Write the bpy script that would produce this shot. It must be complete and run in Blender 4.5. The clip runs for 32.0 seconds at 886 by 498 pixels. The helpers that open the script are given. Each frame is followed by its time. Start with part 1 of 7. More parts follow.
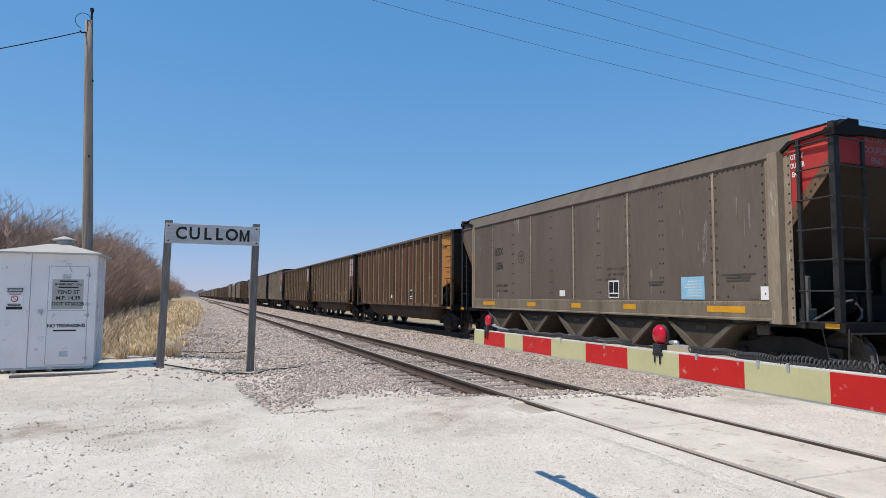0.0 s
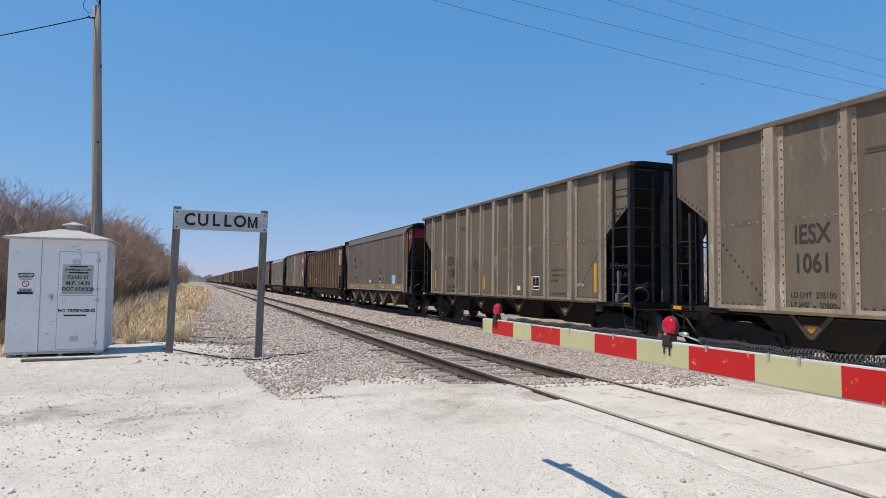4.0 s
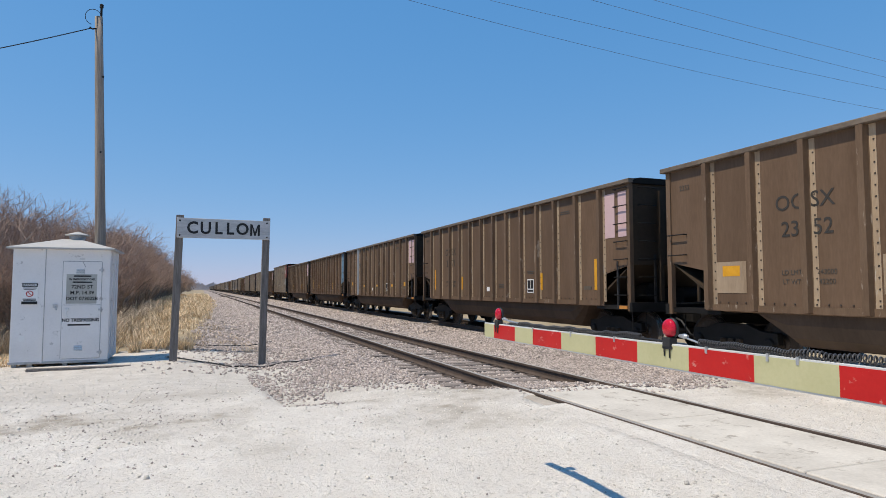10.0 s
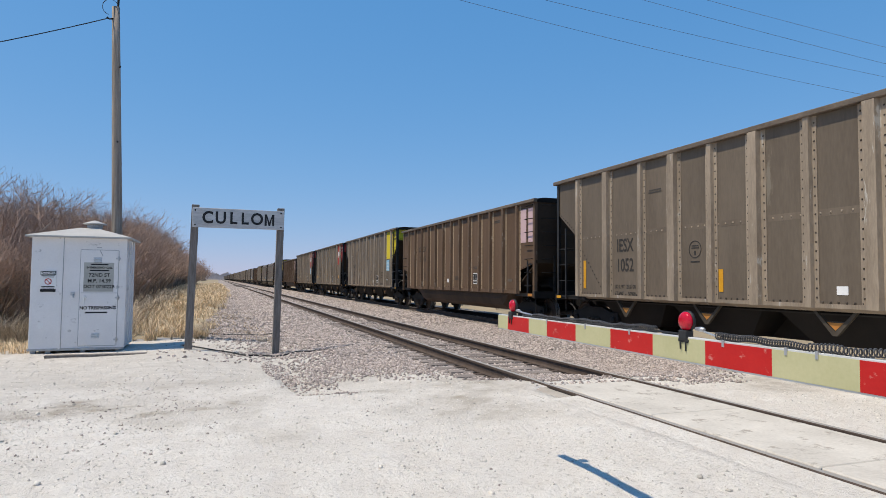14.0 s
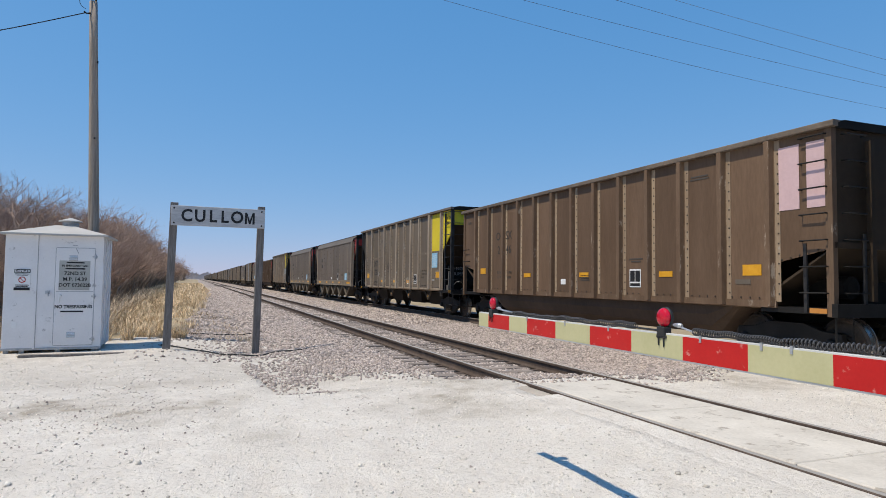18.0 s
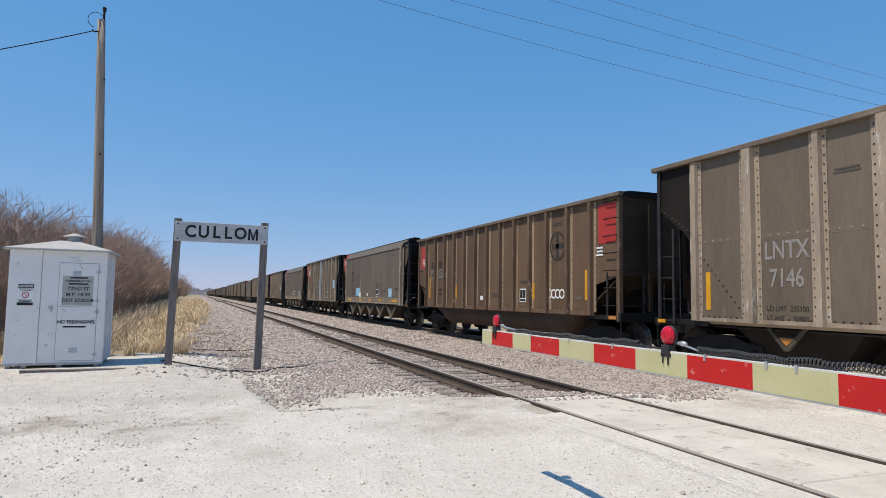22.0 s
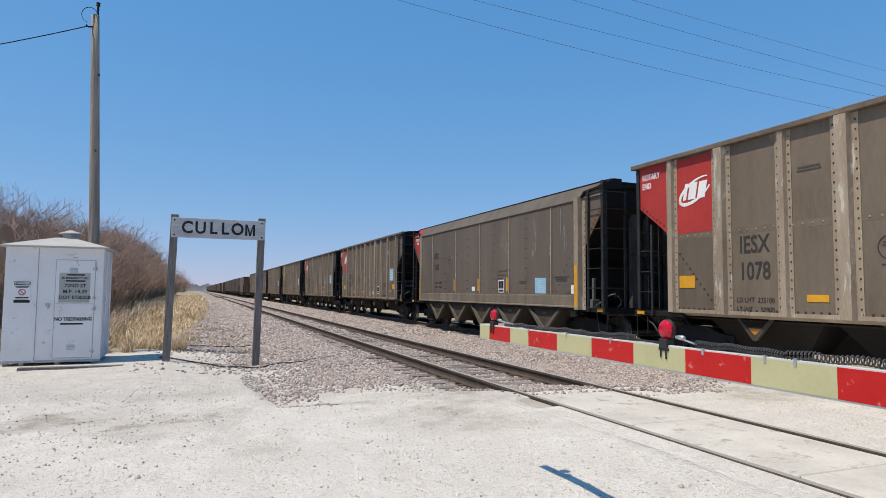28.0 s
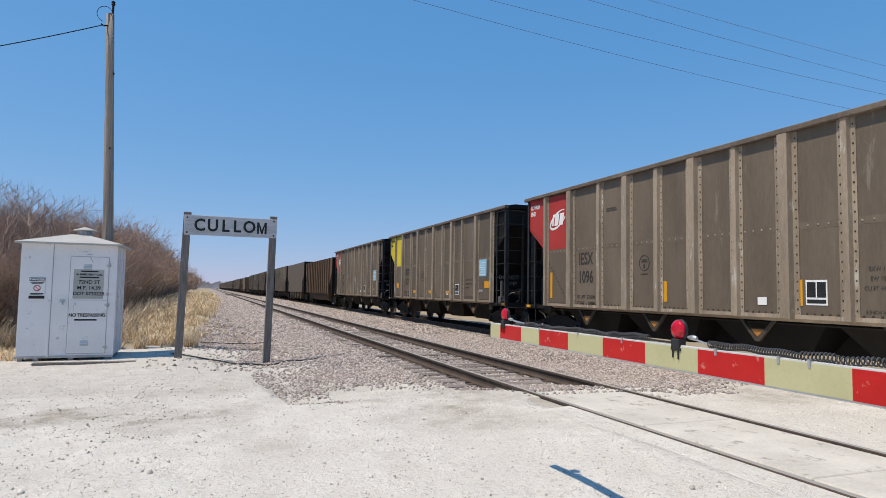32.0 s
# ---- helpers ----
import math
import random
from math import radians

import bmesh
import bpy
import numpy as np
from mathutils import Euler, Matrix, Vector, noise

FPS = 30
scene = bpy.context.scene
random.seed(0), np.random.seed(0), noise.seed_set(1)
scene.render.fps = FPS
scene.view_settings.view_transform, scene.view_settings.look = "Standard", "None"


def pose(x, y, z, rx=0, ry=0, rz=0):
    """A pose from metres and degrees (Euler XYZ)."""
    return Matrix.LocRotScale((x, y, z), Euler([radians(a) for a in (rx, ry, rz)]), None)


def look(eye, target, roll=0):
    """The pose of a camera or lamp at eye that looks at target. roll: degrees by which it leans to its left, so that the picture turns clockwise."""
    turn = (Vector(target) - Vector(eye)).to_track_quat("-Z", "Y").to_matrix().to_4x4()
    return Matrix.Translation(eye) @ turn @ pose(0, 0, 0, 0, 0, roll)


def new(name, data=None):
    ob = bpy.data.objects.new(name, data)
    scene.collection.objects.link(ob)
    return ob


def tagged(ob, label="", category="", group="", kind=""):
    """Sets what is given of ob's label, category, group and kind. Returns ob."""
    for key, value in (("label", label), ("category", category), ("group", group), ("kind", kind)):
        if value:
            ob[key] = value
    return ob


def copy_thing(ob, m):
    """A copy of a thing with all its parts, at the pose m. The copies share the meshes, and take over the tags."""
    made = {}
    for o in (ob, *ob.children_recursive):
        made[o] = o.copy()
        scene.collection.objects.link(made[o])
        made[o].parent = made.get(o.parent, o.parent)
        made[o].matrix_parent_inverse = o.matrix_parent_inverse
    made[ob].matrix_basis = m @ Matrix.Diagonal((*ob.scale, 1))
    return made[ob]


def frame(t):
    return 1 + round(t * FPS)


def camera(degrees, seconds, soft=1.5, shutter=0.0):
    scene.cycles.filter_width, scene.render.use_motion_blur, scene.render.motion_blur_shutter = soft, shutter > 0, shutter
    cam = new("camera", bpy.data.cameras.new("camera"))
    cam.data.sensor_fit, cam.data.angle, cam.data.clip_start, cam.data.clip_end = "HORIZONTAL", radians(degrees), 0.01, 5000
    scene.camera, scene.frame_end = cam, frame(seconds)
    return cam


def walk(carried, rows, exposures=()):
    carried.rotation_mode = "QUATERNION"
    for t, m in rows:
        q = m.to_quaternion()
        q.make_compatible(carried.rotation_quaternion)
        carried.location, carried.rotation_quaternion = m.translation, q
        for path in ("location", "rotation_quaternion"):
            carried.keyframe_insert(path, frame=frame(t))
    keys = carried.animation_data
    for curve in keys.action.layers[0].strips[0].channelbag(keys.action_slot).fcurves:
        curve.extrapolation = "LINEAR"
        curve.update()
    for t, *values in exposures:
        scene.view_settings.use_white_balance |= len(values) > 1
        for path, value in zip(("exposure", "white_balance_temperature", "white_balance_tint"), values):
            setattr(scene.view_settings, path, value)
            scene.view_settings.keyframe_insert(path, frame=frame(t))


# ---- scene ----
# The near track's rail top is z = 0, y runs along the track, x points across it towards the train.
cam = camera(70.0, 32.0, soft=0.7)
walk(cam, [
    (0.0, pose(0.020, 0.007, 1.466, 94.32, -0.31, -21.67)),
    (0.5, pose(0.018, 0.003, 1.466, 94.48, -0.08, -21.10)),
    (1.0, pose(0.005, -0.001, 1.458, 93.89, -0.54, -20.40)),
    (1.5, pose(-0.010, 0.009, 1.464, 94.02, -1.30, -20.17)),
    (2.0, pose(-0.017, 0.016, 1.453, 93.63, -2.14, -19.98)),
    (2.5, pose(-0.015, 0.030, 1.459, 93.89, -1.61, -20.02)),
    (4.5, pose(0.003, 0.003, 1.486, 93.00, -0.59, -21.20)),
    (5.0, pose(0.002, -0.001, 1.482, 93.42, -0.44, -21.04)),
    (5.5, pose(-0.001, -0.005, 1.484, 93.64, -0.58, -21.37)),
    (6.0, pose(0.008, 0.002, 1.478, 93.25, -0.43, -21.68)),
    (6.5, pose(0.006, -0.007, 1.482, 94.19, -0.52, -21.54)),
    (7.0, pose(0.006, 0.001, 1.479, 93.58, -0.51, -21.41)),
    (7.5, pose(0.002, -0.003, 1.476, 93.63, -0.55, -21.46)),
    (8.0, pose(-0.001, -0.003, 1.483, 93.79, -0.41, -20.78)),
    (8.5, pose(0.001, -0.005, 1.484, 93.30, -0.36, -20.65)),
    (9.0, pose(0.007, -0.014, 1.485, 93.86, 0.21, -21.05)),
    (9.5, pose(0.010, -0.015, 1.481, 94.11, -0.50, -21.48)),
    (10.0, pose(0.004, -0.019, 1.482, 93.60, -0.00, -20.81)),
    (10.5, pose(-0.011, -0.027, 1.486, 94.46, 0.21, -20.31)),
    (11.0, pose(-0.012, -0.012, 1.481, 93.45, 0.16, -20.45)),
    (11.5, pose(-0.019, -0.007, 1.483, 93.24, 0.04, -20.18)),
    (12.0, pose(-0.028, -0.012, 1.486, 93.81, 1.02, -19.22)),
    (12.5, pose(-0.025, -0.001, 1.484, 93.75, 0.83, -19.16)),
    (13.0, pose(-0.013, -0.006, 1.478, 93.39, -0.37, -20.39)),
    (13.5, pose(-0.004, -0.013, 1.481, 92.97, -0.63, -20.03)),
    (14.0, pose(-0.006, -0.009, 1.475, 92.85, -0.53, -19.68)),
    (14.5, pose(-0.006, -0.005, 1.475, 92.10, -0.93, -19.64)),
    (16.5, pose(0.005, -0.005, 1.458, 92.51, -0.76, -20.46)),
    (17.0, pose(0.018, 0.007, 1.455, 92.47, -0.63, -20.90)),
    (17.5, pose(0.024, 0.019, 1.447, 91.84, -0.89, -20.37)),
    (18.0, pose(0.010, -0.002, 1.452, 92.90, -0.68, -21.29)),
    (18.5, pose(0.003, 0.007, 1.459, 93.26, -2.91, -20.88)),
    (19.0, pose(0.002, 0.008, 1.463, 93.93, -0.90, -20.79)),
    (19.5, pose(0.000, -0.003, 1.452, 92.75, -0.91, -20.89)),
    (20.0, pose(0.010, -0.007, 1.452, 92.48, -0.56, -20.66)),
    (20.5, pose(0.008, 0.002, 1.454, 92.61, -1.10, -20.87)),
    (21.0, pose(0.009, 0.001, 1.456, 93.26, -0.94, -20.22)),
    (21.5, pose(-0.002, 0.001, 1.455, 92.64, -0.76, -20.31)),
    (22.0, pose(-0.010, -0.014, 1.454, 94.41, -0.93, -21.12)),
    (22.5, pose(0.001, 0.007, 1.453, 92.98, -0.65, -20.85)),
    (23.0, pose(0.007, 0.016, 1.453, 93.15, -0.35, -20.44)),
    (23.5, pose(0.007, 0.017, 1.448, 92.48, 0.01, -20.01)),
    (24.0, pose(0.009, 0.003, 1.452, 93.73, -0.31, -20.74)),
    (24.5, pose(0.008, -0.001, 1.457, 94.63, -0.52, -20.77)),
    (25.0, pose(-0.001, -0.009, 1.460, 94.77, -0.21, -20.65)),
    (25.5, pose(-0.002, -0.004, 1.453, 93.78, -0.21, -21.37)),
    (27.5, pose(0.017, 0.020, 1.454, 93.61, -0.96, -21.18)),
    (28.0, pose(0.009, 0.006, 1.461, 93.88, -0.52, -21.26)),
    (28.5, pose(0.009, 0.005, 1.453, 93.98, -0.54, -20.92)),
    (29.0, pose(0.002, 0.001, 1.458, 94.67, -0.73, -20.88)),
    (29.5, pose(0.019, 0.000, 1.461, 94.32, -0.53, -21.09)),
    (30.0, pose(0.023, 0.003, 1.459, 93.92, 0.13, -21.64)),
    (30.5, pose(0.025, -0.001, 1.454, 93.10, -0.51, -21.27)),
    (31.0, pose(0.034, 0.013, 1.448, 92.77, -0.40, -21.62)),
    (31.5, pose(0.005, 0.002, 1.461, 93.70, -0.41, -20.40)),
    (32.0, pose(0.003, 0.007, 1.455, 93.80, -0.94, -20.34)),
])

# ---------------------------------------------------------------- light
SUN_TO = Vector((-0.50, 0.005, 1.0)).normalized()
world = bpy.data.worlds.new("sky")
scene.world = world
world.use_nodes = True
wn = world.node_tree.nodes
sky = wn.new("ShaderNodeTexSky")
sky.sky_type = "NISHITA"
sky.sun_disc = False
sky.sun_elevation = math.asin(SUN_TO.z)
sky.sun_rotation = math.atan2(SUN_TO.x, SUN_TO.y)
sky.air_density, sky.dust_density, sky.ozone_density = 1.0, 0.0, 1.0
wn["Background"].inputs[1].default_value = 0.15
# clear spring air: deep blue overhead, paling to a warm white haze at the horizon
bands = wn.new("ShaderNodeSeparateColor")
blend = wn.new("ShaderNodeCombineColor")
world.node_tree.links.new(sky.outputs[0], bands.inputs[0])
# each colour band is regraded; the gains also carry the sky's brightness
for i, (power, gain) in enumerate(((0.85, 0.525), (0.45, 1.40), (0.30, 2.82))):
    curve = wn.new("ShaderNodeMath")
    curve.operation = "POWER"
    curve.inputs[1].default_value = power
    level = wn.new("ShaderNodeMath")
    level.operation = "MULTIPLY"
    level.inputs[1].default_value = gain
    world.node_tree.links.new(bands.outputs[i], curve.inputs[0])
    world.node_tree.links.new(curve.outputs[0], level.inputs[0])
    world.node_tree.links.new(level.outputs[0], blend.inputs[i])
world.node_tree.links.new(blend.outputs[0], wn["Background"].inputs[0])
sun = new("sun", bpy.data.lights.new("sun", "SUN"))
sun.data.energy, sun.data.angle, sun.data.color = 4.4, radians(0.53), (1.0, 0.88, 0.70)
sun.matrix_basis = look(SUN_TO * 50, (0, 0, 0))
scene.view_settings.exposure = 0.0


# ---------------------------------------------------------------- materials
def material(name, a, b, rough=0.7, metal=0.0, scale=3.0, fine=40.0, bump=0.15, depth=0.01, stretch=(1, 1, 1), rand=0.0, island=0.0, spots=None, fine_mix=0.35, place="Object", spec=0.3):
    """Two colours mixed by coarse and fine noise, with bump; rand / island vary the tone from object to object or piece to piece."""
    m = bpy.data.materials.new(name)
    m.use_nodes = True
    n, l = m.node_tree.nodes, m.node_tree.links
    bsdf = n["Principled BSDF"]
    if place == "World":
        src = n.new("ShaderNodeNewGeometry").outputs["Position"]
    else:
        src = n.new("ShaderNodeTexCoord").outputs["Object"]
    mp = n.new("ShaderNodeMapping")
    mp.inputs["Scale"].default_value = stretch
    l.new(src, mp.inputs[0])
    vec = mp.outputs[0]
    info = None
    if rand:
        info = n.new("ShaderNodeObjectInfo")
        off = n.new("ShaderNodeVectorMath")
        off.operation = "MULTIPLY_ADD"
        l.new(info.outputs["Random"], off.inputs[0])
        off.inputs[1].default_value = (37, 91, 53)
        l.new(vec, off.inputs[2])
        vec = off.outputs[0]
    big, small = n.new("ShaderNodeTexNoise"), n.new("ShaderNodeTexNoise")
    for t, s, d in ((big, scale, 5), (small, fine, 4)):
        t.inputs["Scale"].default_value, t.inputs["Detail"].default_value, t.inputs["Roughness"].default_value = s, d, 0.6
        l.new(vec, t.inputs["Vector"])
    mixf = n.new("ShaderNodeMix")
    mixf.inputs[0].default_value = fine_mix
    l.new(big.outputs[0], mixf.inputs[2])
    l.new(small.outputs[0], mixf.inputs[3])
    ramp = n.new("ShaderNodeValToRGB")
    ramp.color_ramp.elements[0].position, ramp.color_ramp.elements[1].position = 0.34, 0.66
    ramp.color_ramp.elements[0].color, ramp.color_ramp.elements[1].color = (*a, 1), (*b, 1)
    l.new(mixf.outputs[0], ramp.inputs[0])
    col = ramp.outputs[0]
    if spots:
        colour, size, amount = spots
        sp = n.new("ShaderNodeTexNoise")
        sp.inputs["Scale"].default_value, sp.inputs["Detail"].default_value, sp.inputs["Roughness"].default_value = size, 6, 0.7
        l.new(vec, sp.inputs["Vector"])
        cut = n.new("ShaderNodeMapRange")
        cut.inputs[1].default_value, cut.inputs[2].default_value = 0.62 - amount * 0.2, 0.68 - amount * 0.15
        l.new(sp.outputs[0], cut.inputs[0])
        mx = n.new("ShaderNodeMix")
        mx.data_type = "RGBA"
        l.new(cut.outputs[0], mx.inputs[0])
        l.new(col, mx.inputs[6])
        mx.inputs[7].default_value = (*colour, 1)
        col = mx.outputs[2]
    if rand or island:
        hsv = n.new("ShaderNodeHueSaturation")
        rg = n.new("ShaderNodeMapRange")
        k = max(rand, island)
        rg.inputs[3].default_value, rg.inputs[4].default_value = 1 - k, 1 + k
        if island:
            l.new(n.new("ShaderNodeNewGeometry").outputs["Random Per Island"], rg.inputs[0])
        else:
            l.new(info.outputs["Random"], rg.inputs[0])
        l.new(rg.outputs[0], hsv.inputs["Value"])
        l.new(col, hsv.inputs["Color"])
        col = hsv.outputs[0]
    l.new(col, bsdf.inputs["Base Color"])
    rr = n.new("ShaderNodeMapRange")
    rr.inputs[3].default_value, rr.inputs[4].default_value = max(0.03, rough - 0.12), min(1, rough + 0.12)
    l.new(small.outputs[0], rr.inputs[0])
    l.new(rr.outputs[0], bsdf.inputs["Roughness"])
    bsdf.inputs["Metallic"].default_value = metal
    bsdf.inputs["Specular IOR Level"].default_value = spec
    if bump:
        bp = n.new("ShaderNodeBump")
        bp.inputs["Strength"].default_value, bp.inputs["Distance"].default_value = bump, depth
        l.new(mixf.outputs[0], bp.inputs["Height"])
        l.new(bp.outputs[0], bsdf.inputs["Normal"])
    return m




def gravel_material():
    """Pale crushed limestone: whiter where wheels run, greyer and browner on the pad by the hut, with fine stones."""
    m = bpy.data.materials.new("white_gravel")
    m.use_nodes = True
    n, l = m.node_tree.nodes, m.node_tree.links
    bsdf = n["Principled BSDF"]
    pos = n.new("ShaderNodeNewGeometry").outputs["Position"]

    def field(scale, detail, rough_=0.6):
        t = n.new("ShaderNodeTexNoise")
        t.inputs["Scale"].default_value, t.inputs["Detail"].default_value, t.inputs["Roughness"].default_value = scale, detail, rough_
        l.new(pos, t.inputs["Vector"])
        return t.outputs[0]

    def ranged(src, a, b, c=0.0, d=1.0):
        r = n.new("ShaderNodeMapRange")
        r.inputs[1].default_value, r.inputs[2].default_value, r.inputs[3].default_value, r.inputs[4].default_value = a, b, c, d
        l.new(src, r.inputs[0])
        return r.outputs[0]

    def mixed(fac, a, b):
        x = n.new("ShaderNodeMix")
        x.data_type = "RGBA"
        l.new(fac, x.inputs[0])
        for sock, v in ((x.inputs[6], a), (x.inputs[7], b)):
            if isinstance(v, tuple):
                sock.default_value = (*v, 1)
            else:
                l.new(v, sock)
        return x.outputs[2]

    def maths(op, a, b):
        x = n.new("ShaderNodeMath")
        x.operation = op
        for sock, v in ((x.inputs[0], a), (x.inputs[1], b)):
            if isinstance(v, (int, float)):
                sock.default_value = v
            else:
                l.new(v, sock)
        return x.outputs[0]
    split = n.new("ShaderNodeSeparateXYZ")
    l.new(pos, split.inputs[0])
    coarse, mid, fine, grit = field(0.45, 4), field(3.0, 5), field(22, 5, 0.7), field(75, 3, 0.7)
    edge = maths("ADD", split.outputs["Y"], maths("MULTIPLY", maths("SUBTRACT", coarse, 0.5), 9.0))
    pad = ranged(edge, 6.5, 11.0)
    white = mixed(ranged(mid, 0.3, 0.7), (0.71, 0.655, 0.59), (0.82, 0.775, 0.71))
    grey = mixed(ranged(mid, 0.3, 0.7), (0.56, 0.515, 0.46), (0.71, 0.665, 0.605))
    col = mixed(pad, white, grey)
    band = maths("MULTIPLY", ranged(split.outputs["Y"], 5.5, 8.0), ranged(split.outputs["Y"], 12.0, 9.5))
    brown = maths("MULTIPLY", maths("MULTIPLY", ranged(coarse, 0.47, 0.60), ranged(mid, 0.40, 0.60)), maths("ADD", maths("MULTIPLY", band, 0.62), 0.10))
    col = mixed(brown, col, (0.31, 0.255, 0.19))
    col = mixed(maths("MULTIPLY", ranged(fine, 0.46, 0.34), 0.5), col, (0.40, 0.355, 0.30))
    col = mixed(maths("MULTIPLY", ranged(grit, 0.40, 0.30), 0.6), col, (0.30, 0.265, 0.225))
    l.new(col, bsdf.inputs["Base Color"])
    bsdf.inputs["Roughness"].default_value = 0.95
    bsdf.inputs["Specular IOR Level"].default_value = 0.15
    bp = n.new("ShaderNodeBump")
    bp.inputs["Strength"].default_value, bp.inputs["Distance"].default_value = 1.0, 0.045
    l.new(maths("ADD", maths("MULTIPLY", fine, 0.7), maths("ADD", maths("MULTIPLY", grit, 0.3), maths("MULTIPLY", mid, 1.2))), bp.inputs["Height"])
    l.new(bp.outputs[0], bsdf.inputs["Normal"])
    return m


GRAVEL = gravel_material()
BALLAST = material("ballast_bed", (0.17, 0.142, 0.128), (0.47, 0.405, 0.365), 0.95, 0, 2.5, 16, 1.0, 0.08, fine_mix=0.85, place="World")
DIRT = material("dry_earth", (0.26, 0.205, 0.13), (0.42, 0.34, 0.22), 0.95, 0, 0.25, 9, 0.8, 0.05, place="World")
STONE = material("ballast_stone", (0.275, 0.231, 0.210), (0.53, 0.460, 0.420), 0.9, 0, 9, 70, 0.5, 0.006, island=0.45)
PEBBLE = material("pale_pebble", (0.48, 0.44, 0.385), (0.76, 0.715, 0.64), 0.9, 0, 12, 90, 0.4, 0.004, island=0.34)
RAIL_SIDE = material("rusty_rail", (0.055, 0.040, 0.032), (0.115, 0.085, 0.068), 0.8, 0.1, 5, 60, 0.3, 0.003)
SILLM = material("dusty_sill", (0.140, 0.113, 0.083), (0.255, 0.212, 0.162), 0.65, 0.0, 1.2, 18, 0.1, 0.003, stretch=(1, 2, 0.4), rand=0.1)
RAIL_TOP = material("worn_rail_top", (0.31, 0.29, 0.265), (0.44, 0.415, 0.385), 0.5, 0.1, 4, 30, 0.05, 0.001, stretch=(8, 0.3, 8))
TIE = material("weathered_tie", (0.14, 0.115, 0.10), (0.30, 0.26, 0.23), 0.9, 0, 3, 30, 0.7, 0.01, stretch=(0.6, 6, 6), rand=0.25)
CONCRETE = material("crossing_panel", (0.47, 0.435, 0.385), (0.66, 0.62, 0.555), 0.9, 0, 1.2, 30, 0.4, 0.008, rand=0.06, spots=((0.36, 0.325, 0.28), 4, 0.25))
FIELD = material("dirty_field_panel", (0.33, 0.285, 0.235), (0.48, 0.43, 0.37), 0.9, 0, 2, 30, 0.4, 0.008)
HUT_PAINT = material("hut_grey_paint", (0.70, 0.685, 0.675), (0.78, 0.765, 0.755), 0.5, 0.0, 1.3, 25, 0.08, 0.002, spots=((0.44, 0.43, 0.42), 3, 0.08))
ROOF_PAINT = material("hut_roof_paint", (0.40, 0.385, 0.36), (0.50, 0.48, 0.45), 0.6, 0.0, 1.5, 20, 0.1, 0.002)
# dark steel, lowered again to deepen the shade under the cars
DARK = material("dark_steel", (0.006, 0.0055, 0.005), (0.018, 0.016, 0.0145), 0.65, 0.1, 3, 30, 0.2, 0.004, rand=0.2)
BLACK = material("black_rubber", (0.016, 0.016, 0.017), (0.034, 0.034, 0.035), 0.55, 0, 8, 60, 0.1, 0.002)
CABLE = material("grey_cable", (0.045, 0.045, 0.048), (0.085, 0.085, 0.09), 0.5, 0, 8, 60, 0.1, 0.002)
WIRE = material("weathered_wire", (0.10, 0.10, 0.11), (0.16, 0.16, 0.17), 0.6, 0.2, 8, 60, 0, 0.002)
GALV = material("galvanised", (0.40, 0.41, 0.42), (0.56, 0.57, 0.58), 0.45, 0.8, 10, 60, 0.1, 0.002)
ZINC = material("dull_zinc", (0.30, 0.31, 0.32), (0.44, 0.45, 0.46), 0.5, 0.4, 10, 60, 0.1, 0.002)
BOARD = material("sign_board_white", (0.33, 0.33, 0.335), (0.58, 0.58, 0.58), 0.7, 0, 2, 25, 0.3, 0.003, stretch=(0.6, 4, 3), spots=((0.24, 0.24, 0.245), 2.5, 0.05))
POST_WOOD = material("grey_sign_post", (0.10, 0.085, 0.075), (0.26, 0.235, 0.215), 0.9, 0, 3, 30, 0.7, 0.008, stretch=(9, 9, 0.7))
POLE_WOOD = material("pole_wood", (0.15, 0.12, 0.097), (0.41, 0.35, 0.29), 0.9, 0, 2, 25, 0.6, 0.01, stretch=(9, 9, 0.35))
LETTER = material("black_letter", (0.012, 0.012, 0.013), (0.025, 0.025, 0.026), 0.6, 0, 9, 50, 0.05, 0.001)
WHITE = material("white_paint", (0.70, 0.70, 0.69), (0.82, 0.82, 0.81), 0.6, 0, 3, 30, 0.05, 0.001)
ARM_WHITE = material("arm_edge_white", (0.46, 0.47, 0.47), (0.58, 0.59, 0.59), 0.45, 0, 4, 40, 0.05, 0.001)
ARM_RED = material("red_sheeting", (0.42, 0.008, 0.008), (0.50, 0.014, 0.012), 0.35, 0, 5, 60, 0.06, 0.001, spots=((0.55, 0.20, 0.17), 14, 0.02))
ARM_PALE = material("pale_sheeting", (0.43, 0.412, 0.225), (0.50, 0.475, 0.275), 0.4, 0, 4, 60, 0.06, 0.001)
LENS = material("red_lens", (0.34, 0.002, 0.012), (0.62, 0.006, 0.030), 0.12, 0, 30, 120, 0.3, 0.003, spec=0.5)
GRASS = material("dry_grass", (0.48, 0.36, 0.225), (0.83, 0.675, 0.47), 0.9, 0, 1.2, 14, 0, island=0.4, spec=0.1)
TWIG = material("bare_twigs", (0.25, 0.168, 0.128), (0.49, 0.355, 0.28), 0.95, 0, 0.5, 9, 0, rand=0.2, spec=0.1)
BARK = material("brush_bark", (0.19, 0.145, 0.115), (0.34, 0.27, 0.215), 0.95, 0, 3, 30, 0.5, 0.01, rand=0.2, spec=0.1)
# distance haze is mixed into the trees' own colour
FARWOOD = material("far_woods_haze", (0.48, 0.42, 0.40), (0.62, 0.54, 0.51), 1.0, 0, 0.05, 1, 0)
